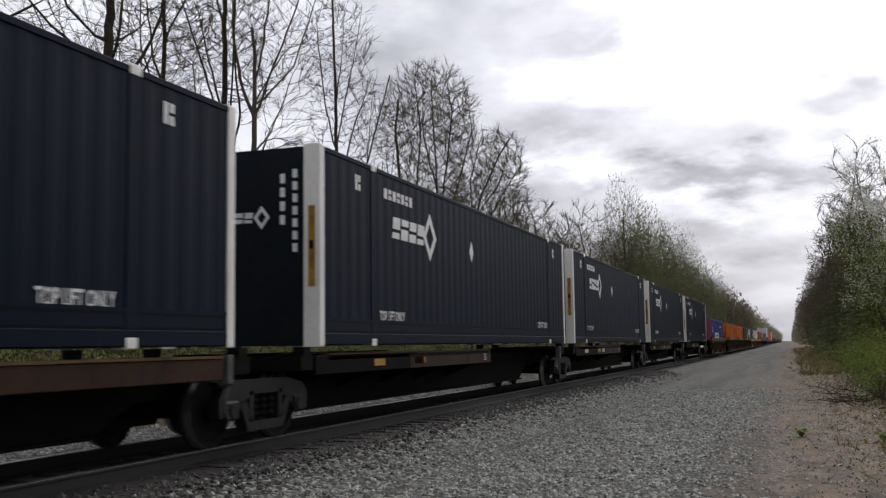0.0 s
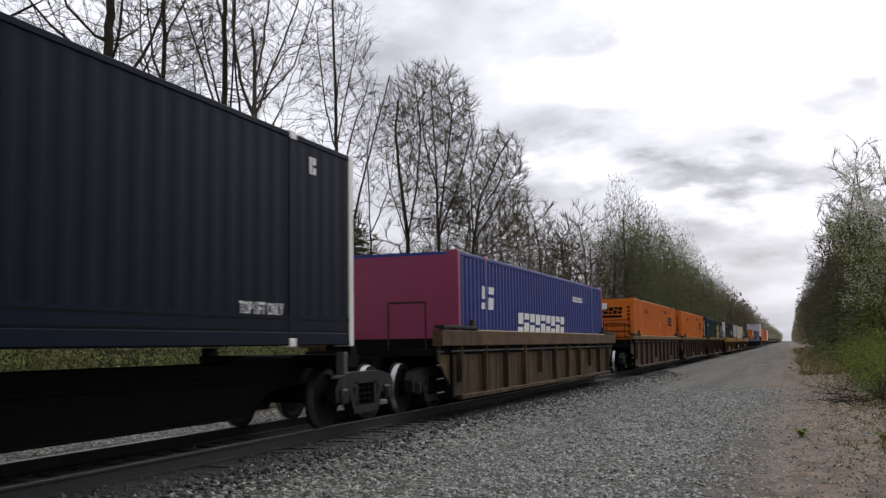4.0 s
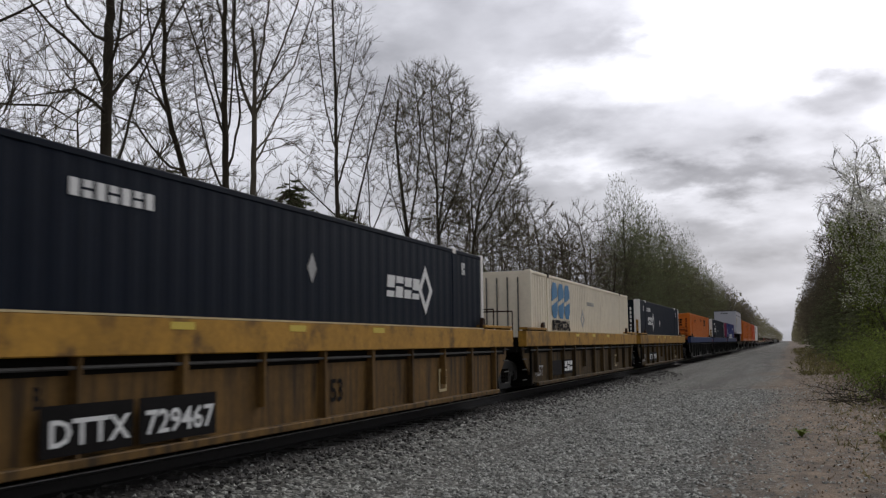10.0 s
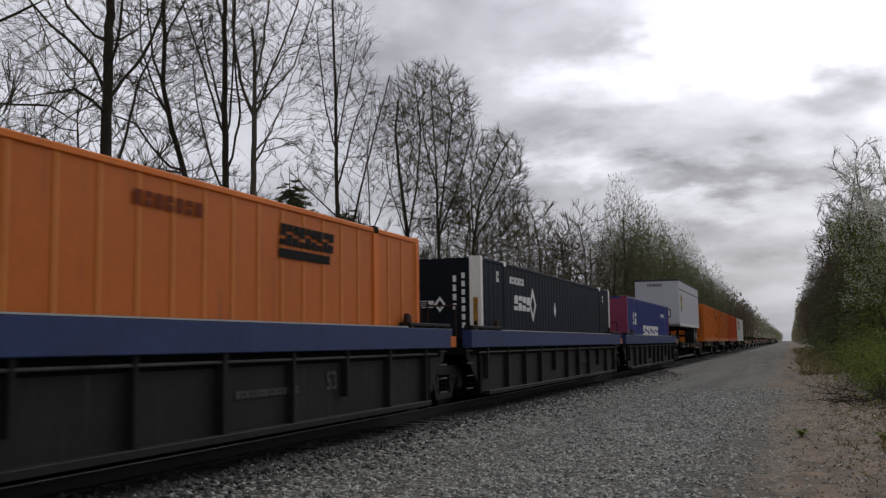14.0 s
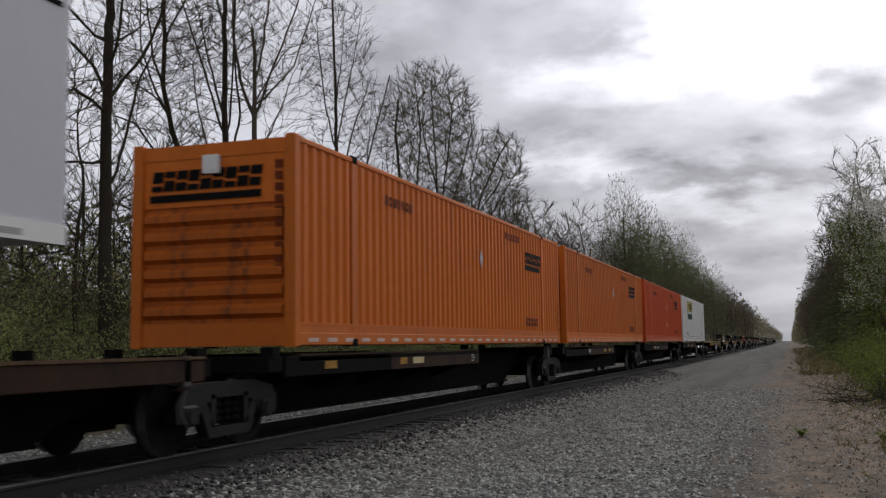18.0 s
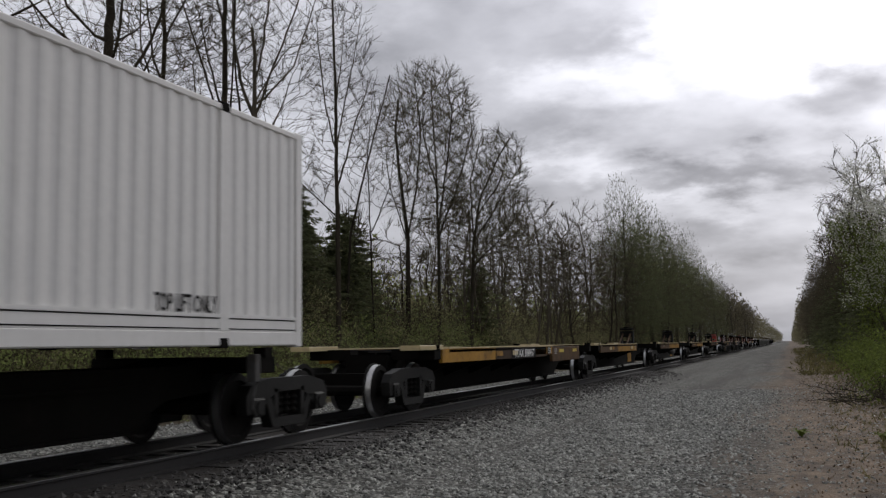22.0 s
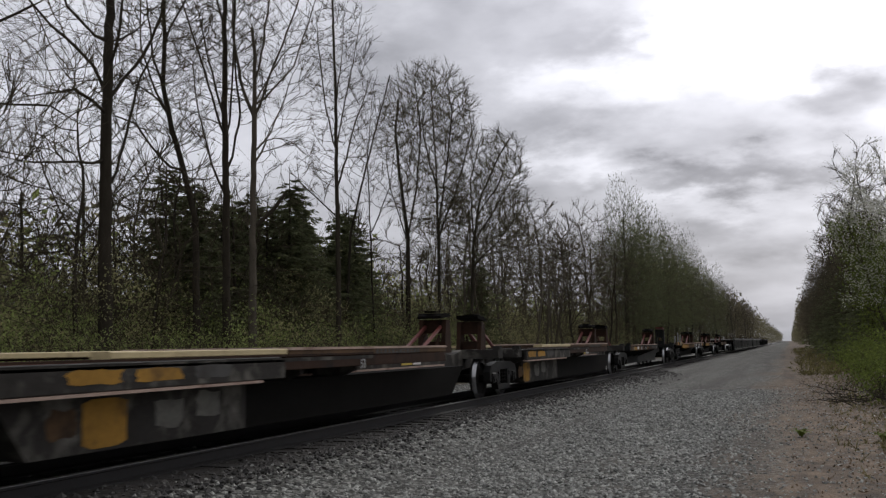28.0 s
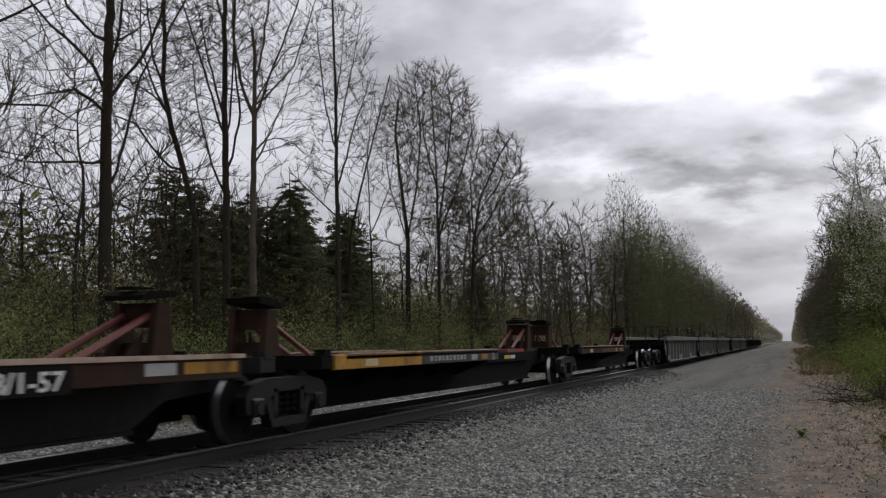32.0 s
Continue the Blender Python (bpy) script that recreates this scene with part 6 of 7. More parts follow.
def build_near_trees():
    """Each tree's stems are given as (across the line of sight, away, up), and the tree is turned to suit."""
    group = "bare trees behind the track"
    label = "tall bare deciduous tree with fine upright branches"
    # the thick straight trunk with long side limbs
    stems = [[(0, 0, -0.3), (-0.09, 0, 5.5), (-0.11, 0, 8.0), (-0.07, 0, 12.4), (0, 0, 18.5)],
             [(-0.16, 0, 9.5), (-0.5, 0, 10.3), (-0.92, 0, 10.75), (-1.73, 0, 11.45), (-2.37, 0, 12.2), (-3.0, 0, 13.2)],
             [(-0.19, 0, 10.9), (-0.76, -0.8, 11.3), (-1.25, -1.2, 11.7), (-1.7, -1.5, 13.0)],
             [(0.06, 0, 9.4), (0.39, 0.7, 10.2), (0.97, 1.0, 11.1), (1.5, 1.3, 12.5), (1.7, 1.5, 14.5)],
             [(-0.03, 0, 10.3), (0.15, -0.4, 10.9), (0.26, -0.6, 11.9), (0.4, -0.8, 13.6)],
             [(0.1, 0, 6.7), (0.5, 0.6, 8.5), (0.86, 1.0, 10.3), (1.2, 1.2, 11.1), (1.6, 1.4, 12.2)],
             [(0.1, 0, 6.7), (0.35, 0.6, 7.3), (0.77, 1.0, 7.7)],
             [(-0.1, 0, 7.35), (-0.83, -1, 7.2), (-1.96, -2, 6.95), (-2.8, -2.5, 7.0)],
             [(-0.12, 0, 8.8), (-0.5, -0.6, 9.1), (-1.0, -1, 9.3), (-1.75, -1.5, 9.0)],
             [(0.12, 0, 11.1), (0.7, 1, 11.8), (1.25, 1.6, 12.6)]]
    t = bare_tree(11, 0.265, label, stems, [(-1.2, -0.3, 10.6, 1.9, 1.8, 2.4, 843), (1.0, 0.8, 11.6, 1.4, 1.6, 2.6, 653), (0, 0, 15.5, 3.2, 3.0, 3.8, 590), (-2.0, -1.2, 8.4, 1.3, 1.4, 1.2, 252)], group=group, twigs=2, twig=0.46, kill=0.36, step=0.42, lift=0.3)
    t.matrix_basis = pose(-19.0, 24.49, -0.6, 0, 0, 37.8)
    # the leaning one with a low fork
    stems = [[(0, 0, -0.3), (-0.16, 0, 6.3), (-0.58, 0, 8.1), (-1.09, 0, 10.0), (-1.33, 0, 11.15), (-1.28, 0, 13.0), (-1.44, 0, 16.0)],
             [(-0.68, 0, 7.9), (-1.33, -0.6, 8.4), (-1.7, -1, 8.8), (-2.14, -1.4, 9.4), (-2.8, -1.6, 9.6)],
             [(-1.09, 0, 10.0), (-1.6, 0.5, 11.05), (-2.13, 0.8, 12.6), (-2.2, 1.0, 14.6)],
             [(-1.33, 0, 11.15), (-1.67, -0.4, 12.0), (-1.84, -0.6, 13.4), (-2.0, -0.8, 15.2)],
             [(-1.31, 0, 12.4), (-1.14, 0.4, 13.3), (-0.6, 0.6, 14.5), (-0.3, 0.7, 16.2)],
             [(-1.15, 0, 10.2), (-1.5, 0.3, 10.7), (-2.5, 0.5, 11.4), (-3.0, 0.6, 12.0)]]
    t = bare_tree(12, 0.175, label, stems, [(-1.7, 0, 12.6, 1.7, 1.7, 2.8, 2210), (-2.2, -0.9, 9.9, 1.2, 1.3, 1.3, 561), (-1.2, 0.2, 15.6, 1.8, 1.7, 1.8, 561), (-0.5, 0, 9.0, 0.9, 1.0, 1.6, 221)], group=group, twigs=3, twig=0.46, kill=0.36, step=0.42, lift=0.35)
    t.matrix_basis = pose(-19.5, 30.14, -0.6, 0, 0, 32.9)
    # two straight trunks side by side, the second one pale and half dead
    stems = [[(0, 0, -0.3), (-0.07, 0, 6.9), (-0.14, 0, 10.1), (-0.16, 0, 12.65), (-0.17, 0, 14.8), (-0.15, 0, 18.5)],
             [(-0.15, 0, 9.5), (-0.6, -0.5, 11.0), (-1.1, -0.8, 12.6), (-1.5, -1, 13.75), (-2.1, -1.2, 15.6)],
             [(-0.16, 0, 10.1), (-0.52, 0.5, 11.7), (-0.85, 0.9, 13.1), (-1.2, 1.1, 15.0)],
             [(0.01, 0, 9.65), (0.14, 0.4, 12.3), (0.2, 0.5, 14.35), (0.3, 0.6, 16.8)],
             [(-0.16, 0, 7.4), (-0.6, -0.4, 8.5), (-1.06, -0.7, 10.3), (-1.3, -0.9, 12.0)],
             [(0.08, 0, 8.4), (0.42, 0.5, 10.6), (0.13, 0.9, 13.8), (0.24, 1.0, 16.6)],
             [(-0.12, 0, 13.5), (-0.56, 0.6, 15.4), (-0.8, 0.8, 17.4)]]
    t = bare_tree(13, 0.205, label, stems, [(-0.7, 0, 13.6, 1.6, 1.7, 3.2, 2210), (-1.0, -0.5, 10.6, 1.0, 1.2, 1.8, 561), (0.4, 0.6, 13.0, 1.0, 1.2, 3.2, 714), (-0.4, 0, 17.0, 1.9, 1.8, 1.8, 510)], group=group, twigs=3, twig=0.46, kill=0.36, step=0.42, lift=0.5)
    t.matrix_basis = pose(-19.3, 31.67, -0.6, 0, 0, 31.4)
    stems = [[(0, 0, -0.3), (-0.02, 0, 6.15), (-0.01, 0, 8.8), (0.03, 0, 12.3), (-0.09, 0, 13.4)],
             [(0.05, 0, 8.85), (0.6, 0.3, 9.6), (1.13, 0.5, 11.0), (1.4, 0.6, 11.9)],
             [(0.06, 0, 10.1), (0.5, -0.5, 11.4), (1.0, -0.8, 12.6), (1.47, -1.0, 13.9), (1.9, -1.2, 15.6)],
             [(0.02, 0, 10.0), (-0.4, 0.4, 11.2), (-0.73, 0.7, 12.9), (-0.8, 0.9, 14.7), (-1.0, 1.1, 16.9)],
             [(-0.03, 0, 8.4), (-0.48, -0.4, 8.8), (-0.9, -0.7, 8.95)],
             [(0.1, 0, 10.5), (0.82, 0.7, 11.5), (1.45, 1.0, 12.3), (2.3, 1.4, 15.1)],
             [(0.06, 0, 11.3), (0.35, -0.4, 12.9), (0.6, -0.6, 15.0)],
             [(0.11, 0, 8.4), (0.58, 0.6, 9.8), (1.0, 0.9, 10.7), (1.7, 1.2, 11.35)],
             [(0.14, 0, 7.2), (0.4, -0.5, 7.9), (0.95, -0.9, 8.25)],
             [(0.04, 0, 10.7), (1.0, 0.9, 12.65), (1.8, 1.3, 13.7)]]
    t = bare_tree(14, 0.20, "tall pale-barked bare tree with steep upright limbs", stems, [(0.9, 0.2, 12.8, 1.5, 1.6, 2.8, 1870), (-0.5, 0.5, 13.2, 1.1, 1.3, 3.0, 952), (1.1, 0.5, 10.0, 0.9, 1.0, 1.2, 510), (0.6, 0, 15.6, 1.9, 1.8, 1.6, 510), (0.7, -0.5, 8.2, 0.6, 0.7, 0.8, 153)], BARK_PALE, group=group, twigs=3, twig=0.46, kill=0.36, step=0.42, lift=0.5)
    stub = Shape().tube((0.03, 0, 6.1), (0.7, 0, 6.75), 0.085, 0.075, 7).tube((0.7, 0, 6.75), (1.12, 0, 7.32), 0.078, 0.055, 7)
    part("dead_limb", stub, BARK, t, "broken dark dead limb")
    t.matrix_basis = pose(-17.9, 31.09, -0.6, 0, 0, 29.9)
    # slender ones
    stems = [[(0, 0, -0.3), (-0.03, 0, 7.2), (-0.1, 0, 9.8), (-0.11, 0, 13), (-0.2, 0, 16), (-0.25, 0, 18.6)],
             [(-0.07, 0, 10.9), (0.35, 0.4, 13.3), (0.85, 0.6, 15.8), (1.1, 0.7, 17.5)],
             [(-0.12, 0, 10.6), (-0.6, -0.4, 12.8), (-0.85, -0.6, 15.1), (-1.0, -0.7, 16.9)],
             [(0.02, 0, 7.5), (-1.0, 0.5, 8.6), (-1.8, 0.8, 9.4), (-1.9, 0.9, 10.2)],
             [(-0.12, 0, 12.4), (0.17, -0.4, 15.0), (0.3, -0.5, 17)],
             [(-0.03, 0, 9.0), (0.68, 0.5, 11.75), (1.6, 0.9, 14.5)]]
    t = bare_tree(15, 0.15, "slender bare tree with a narrow crown of fine twigs", stems, [(0.1, 0, 14.4, 1.5, 1.5, 4.0, 2890), (-1.0, 0.4, 9.6, 1.1, 1.1, 1.6, 544), (0.9, 0.5, 12.0, 1.1, 1.1, 2.4, 714)], group=group, lift=0.35, twigs=3, twig=0.46, thin=0.007, kill=0.36, step=0.42)
    t.matrix_basis = pose(-19.0, 40.55, -0.6, 0, 0, 25.1)
    stems = [[(-1.6, 0, -0.3), (-1.24, 0, 7.3), (-0.66, 0, 9.9), (0.08, 0, 12.8), (0.82, 0, 15.6)],
             [(0, 0, -0.3), (-0.24, 0, 7.85), (-0.36, 0, 11.3), (-0.05, 0, 15)],
             [(-0.25, 0, 7.3), (0.78, 0.5, 9.9), (1.1, 0.8, 12.6)]]
    t = bare_tree(16, 0.10, "slender two-stemmed bare tree", stems, [(0.1, 0.1, 12.2, 1.1, 1.2, 3.2, 1190), (-0.6, 0, 9.2, 1.2, 1.2, 2.2, 850), (0.8, 0.4, 10.4, 0.9, 0.9, 2.2, 510)], group=group, lift=0.4, twigs=3, twig=0.46, thin=0.007)
    t.matrix_basis = pose(-19.5, 45.91, -0.6, 0, 0, 23.0)
    # one beside the frame of view whose limbs hang into it
    stems = [[(0, 0, -0.3), (0.1, 0, 5), (0.2, 0, 9), (0.1, 0, 14)], [(0.15, 0, 6.2), (1.0, -0.3, 7.2), (2.1, -0.5, 7.0), (3.2, -0.6, 6.2)], [(0.2, 0, 7.6), (1.3, 0.4, 8.6), (2.6, 0.6, 8.7), (3.4, 0.8, 8.3)], [(0.2, 0, 8.8), (1.2, -0.6, 10.6), (2.4, -1.0, 11.3)], [(0.15, 0, 10.4), (1.0, 0.5, 12), (2.0, 0.7, 13)], [(0.1, 0, 7.0), (-1.2, 0.3, 9), (-1.8, 0.4, 11.5)]]
    t = bare_tree(19, 0.16, "bare tree with long drooping side limbs", stems, [(2.4, -0.2, 8.6, 1.6, 1.6, 1.8, 300), (1.8, 0, 11.6, 1.8, 1.8, 2.0, 240), (-0.8, 0, 11, 2.2, 2.2, 3, 120)], group=group, twigs=3, twig=0.46, lift=0.05)
    t.matrix_basis = pose(-20.9, 20.2, -0.6, 0, 0, 44)
    # others that stand behind them
    for seed, x, y, tall, wide, girth in ((17, -23.5, 22.0, 10.0, 2.9, 0.14), (18, -26.0, 32.0, 9.5, 3.0, 0.13), (20, -22.0, 36.5, 9.0, 2.2, 0.11), (23, -24.5, 27.0, 8.5, 2.8, 0.12), (25, -23.0, 30.0, 7.4, 2.3, 0.10)):
        t = bare_tree(seed, girth, "bare tree with spreading limbs among the woods", [[(0, 0, -0.3), (0.2, -0.1, tall * 0.4), (-0.1, 0.1, tall * 0.85)]] + fan(9, tall * 0.22, tall * 0.6, tall, wide, seed, 0.95), [(0, 0, tall * 0.6, wide, wide, tall * 0.42, 700)], group=group, twigs=3, twig=0.4, kill=0.4, step=0.42, lift=0.2)
        t.matrix_basis = pose(x, y, -0.6)
    # the round-crowned trees with opening buds
    stems = [[(-1.7, 0.3, -0.3), (-1.65, 0.3, 8.0), (-2.13, 0.2, 12.0), (-2.3, 0, 14.3), (-2.1, 0, 16.0)],
             [(0.1, 0, -0.3), (0.11, 0, 8.0), (0.03, 0, 11.9), (-0.15, 0, 15.6), (-0.2, 0, 17.5)],
             [(-1.65, 0.3, 8.0), (-1.1, 0, 11.0), (-0.82, -0.4, 14.2), (-1.1, -0.5, 16.6)],
             [(0.11, 0, 8.0), (1.27, 0.6, 11.0), (2.16, 1.0, 14.4), (2.0, 1.1, 16)],
             [(0.12, 0, 8.6), (0.6, -0.6, 11.8), (0.98, -1.0, 15.0), (0.7, -1.1, 16.8)],
             [(-1.65, 0.3, 7.7), (-2.7, 0.8, 11.1), (-2.95, 1.1, 13.5)],
             [(0.02, 0, 10.9), (-0.7, 1.0, 14.1), (-0.7, 1.4, 16.8)]]
    t = bare_tree(21, 0.20, "round-crowned budding tree with many fine twigs", stems, [(-0.3, 0, 14.0, 2.75, 2.8, 4.0, 5100), (-0.2, 0, 10.4, 2.5, 2.5, 2.4, 1360)], buds=15000, bud_size=0.026, group=group, step=0.38, kill=0.30, twigs=3, twig=0.5, thin=0.006, tip=0.007)
    t.matrix_basis = pose(-18.9, 53.51, -0.6, 0, 0, 19.5)
    stems = [[(0, 0, -0.3), (0.3, 0, 7.9), (0.75, 0, 10.6), (2.0, 0, 13.3), (2.6, 0, 14.2)],
             [(0.3, 0, 7.9), (1.4, 0.6, 9.6), (2.85, 1.0, 12.1), (3.4, 1.1, 12.9)],
             [(0.3, 0, 8.2), (0.15, -0.5, 11.5), (0.8, -0.8, 13.9)],
             [(0.56, 0, 9.6), (1.76, -0.7, 11.1), (2.45, -1, 12.8)],
             [(0.27, 0, 6.5), (1.7, 0.5, 7.9), (3.0, 0.8, 9.6)]]
    t = bare_tree(22, 0.15, "smaller spreading budding tree with fine twigs", stems, [(1.7, 0.1, 12.2, 1.8, 2.0, 2.5, 2550), (1.9, 0.2, 9.6, 1.7, 1.8, 2.4, 1530), (0.2, 0, 9.6, 1.4, 1.6, 3.0, 850)], buds=11000, bud_size=0.027, group=group, step=0.38, kill=0.30, twigs=3, twig=0.5, thin=0.006, tip=0.007)
    t.matrix_basis = pose(-17.9, 56.41, -0.6, 0, 0, 17.6)
    # a dead fallen limb at the edge of the woods
    fallen = Shape()
    for a, b, ra, rb in (((-16.9, 29.2, 1.15), (-15.9, 30.0, 0.35), 0.05, 0.04), ((-15.9, 30.0, 0.35), (-15.3, 30.6, -0.45), 0.04, 0.03), ((-16.3, 29.7, 0.68), (-16.2, 30.5, 0.5), 0.025, 0.01)):
        fallen.tube(a, b, ra, rb, 6)
    tagged(part("fallen_branch", fallen, BARK_PALE), "pale dead branch leaning at the edge of the woods", "branch")


build_near_trees()


def pine(seed, tall, wide, label, group):
    """A broad old conifer with a rounded, uneven crown."""
    t = thing("pine_tree", label, "tree", group)
    part("trunk", Shape().tube((0, 0, -0.3), (0, 0, tall * 0.97), 0.016 * tall, 0.02, 8), BARK, t)
    part("needle_mass", slivers(16000, (0, 0, tall * 0.54), (wide, wide, tall * 0.46), 0.34, 0.026, seed, 0.3, 0.42), NEEDLES, t, "dense dark green needles")
    part("outer_crown", slivers(1200, (0, 0, tall * 0.55), (wide * 1.05, wide * 1.05, tall * 0.47), 0.8, 0.014, seed + 1), TWIG, t)
    return t


def far_tree(seed, tall, wide, label, leaf, leaves, bark, group, low=0.3, count=420):
    """A bare tree seen from afar: trunk, limbs, fine twigs and a few buds."""
    t = thing("tree", label, "tree", group)
    g = Twigs(seed)
    w = random.Random(seed + 500)
    line = [(0, 0, -0.3)]
    for k in range(1, 6):
        line.append((line[-1][0] + w.uniform(-0.03, 0.03) * tall, line[-1][1] + w.uniform(-0.03, 0.03) * tall, tall * 0.17 * k))
    stems = [line] + [[tuple(line[1 + k // 2])] + [(line[1 + k // 2][0] + dx, line[1 + k // 2][1] + dy, line[1 + k // 2][2] + dz) for dx, dy, dz in ((a * 0.4, b * 0.4, tall * 0.1), (a, b, tall * w.uniform(0.18, 0.34)))] for k, a, b in [(k, wide * 0.8 * math.cos(2.4 * k + seed), wide * 0.8 * math.sin(2.4 * k + seed)) for k in range(6)]]
    mid, half = tall * (1 + low) / 2, tall * (1 - low) / 2
    g.fill(stems, crown_points([(0, 0, mid, wide, wide, half, count)], seed), 0.5, 3.4, 0.55, 0.008 * tall + 0.02, 0.010, 0.3, 0.035)
    part("trunk", g.shape(0, 5), bark, t)
    part("branchwork", g.shape(1, 3), TWIG, t)
    part("crown", sprays(g.tips, 2, 0.75, 0.013, seed, g.ways), TWIG, t, "fine bare twigs")
    part("bud_mass", leaf_cloud(g.tips, leaves, 0.05, (0.35, 0.35, 0.35), seed), leaf, t, "sparse opening buds")
    return t


def build_woods():
    r = random.Random(5)
    kinds = [
        far_tree(31, 17.0, 2.7, "bare grey-brown tree in the woods", BUDS, 350, BARK, "woods"),
        far_tree(32, 16.0, 2.6, "budding olive-brown tree in the woods", BROWNLEAF, 900, BARK, "woods", 0.25),
        far_tree(33, 16.0, 1.9, "thin pale-barked tree in the woods", BUDS, 300, BARK_PALE, "woods", 0.4, 380),
        far_tree(34, 14.5, 2.9, "dense brown-twigged tree in the woods", BROWNLEAF, 900, BARK, "woods", 0.15),
    ]
    small = [
        far_tree(35, 10.5, 2.4, "small bare tree with spreading limbs in the woods", BUDS, 200, BARK, "woods", 0.25, 330),
        far_tree(36, 8.5, 2.5, "small brown-twigged tree in the woods", BROWNLEAF, 350, BARK, "woods", 0.15, 330),
        far_tree(37, 11.0, 1.9, "slender young tree in the woods", OLIVE, 250, BARK, "woods", 0.2, 330),
    ]
    firs = [spruce(41, 10.6, 3.8, "dark green spruce among the bare trees", group="spruces", dense=1.4), spruce(42, 9.2, 3.6, "dark green spruce among the bare trees", group="spruces", dense=1.4)]
    used = set()

    def put(k, x, y, z=-0.6, pool=kinds):
        ob = pool[k]
        m = pose(x, y, z, 0, 0, r.uniform(0, 360))
        if ob.name in used:
            return copy_thing(ob, m)
        used.add(ob.name)
        ob.matrix_basis = m
        return ob

    # woods along the left side of the line
    y = 16.0
    while y < 420:
        for row in range(3):
            if row == 2 and y > 110:
                continue
            x = -22.0 - row * 5.5 + r.uniform(-1.8, 1.8) + (4.0 if y > 74 else 0.0) + (min(3.2, 0.03 * (y - 120)) if y > 120 else 0.0)
            if y < 74:
                if row == 2 and y < 44:
                    continue
                put(r.randrange(3), x, y + r.uniform(-1.5, 1.5), -0.6 - r.uniform(0, 1.5), small)
            else:
                put(r.choice((0, 1, 2, 3, 3)), x, y + r.uniform(-1.5, 1.5), -0.6 - r.uniform(0, 2.0) - (5.0 if y < 84 and row == 0 else 0.0))
        y += (3.9 if y < 74 else 4.2) + 0.022 * y
    # spruces behind the tall trees
    for x, y, k in ((-22.0, 33.6, 1), (-22.5, 36.4, 1), (-22, 39.4, 1), (-21.5, 40.6, 0), (-22, 43.0, 1), (-21.5, 46.0, 1), (-22, 49.0, 1), (-24.5, 42, 0), (-25, 38, 0), (-24, 47, 1), (-19.5, 63, 1), (-24.0, 34.6, 0), (-23.5, 45, 0), (-23.5, 51.5, 0), (-25.5, 55, 0), (-27, 45, 0), (-27, 50, 0), (-23.0, 37.8, 1)):
        put(k, x, y, -0.6 - r.uniform(0, 0.8), firs)
    # pale thin trunks at the edge
    for px, y in ((-18.5, 62), (-18.2, 66), (-18.0, 71), (-17.8, 76), (-18.3, 80), (-18.0, 84), (-19.0, 58)):
        put(2, px, y, -3.5 - r.uniform(0, 2.5))
    # the broad dark conifers further on
    big = pine(43, 19.0, 4.0, "large dark green conifer at the edge of the woods", "large conifers")
    big.matrix_basis = pose(-17.3, 113, -0.9)
    for x, y, z, a in ((-17.8, 122, -2.6, 90), (-17.0, 132, -1.6, 200), (-17.0, 144, -2.2, 40), (-16.5, 158, -1.5, 10), (-16.5, 174, -1, 70), (-16.0, 195, -2.0, 20), (-15.5, 222, -3, 120)):
        copy_thing(big, pose(x, y, z, 0, 0, a))
    for x, y, z, a in ((8.8, 116, -6.5, 10), (8.6, 128, -4.5, 80), (8.8, 144, -4.0, 150), (8.6, 164, -3.5, 230), (8.8, 190, -3.0, 300), (8.6, 225, -2.5, 60)):
        copy_thing(big, pose(x, y, z, 0, 0, a))
    # the right side
    y = 84.0
    while y < 420:
        for row in range(2):
            put(r.choice((0, 1, 3, 3)), 5.6 + 2.9 * row + r.uniform(-0.4, 0.4), y + r.uniform(-2, 2), -0.5 - r.uniform(0, 2))
        y += 3.8 + 0.03 * y
    for x, y, z in ((5.2, 72, -1.0), (5.6, 84, -0.5), (5.2, 98, -0.5), (5.3, 118, -0.5), (5.2, 150, -0.5), (5.2, 190, -0.5), (7.2, 78, -0.5), (7.6, 90, 0.2), (6.4, 104, 0.0), (7.8, 110, 0.4), (6.2, 127, 0.0), (7.4, 138, 0.3), (6.5, 165, 0.2)):
        put(r.randrange(2), x, y, z, firs)


build_woods()


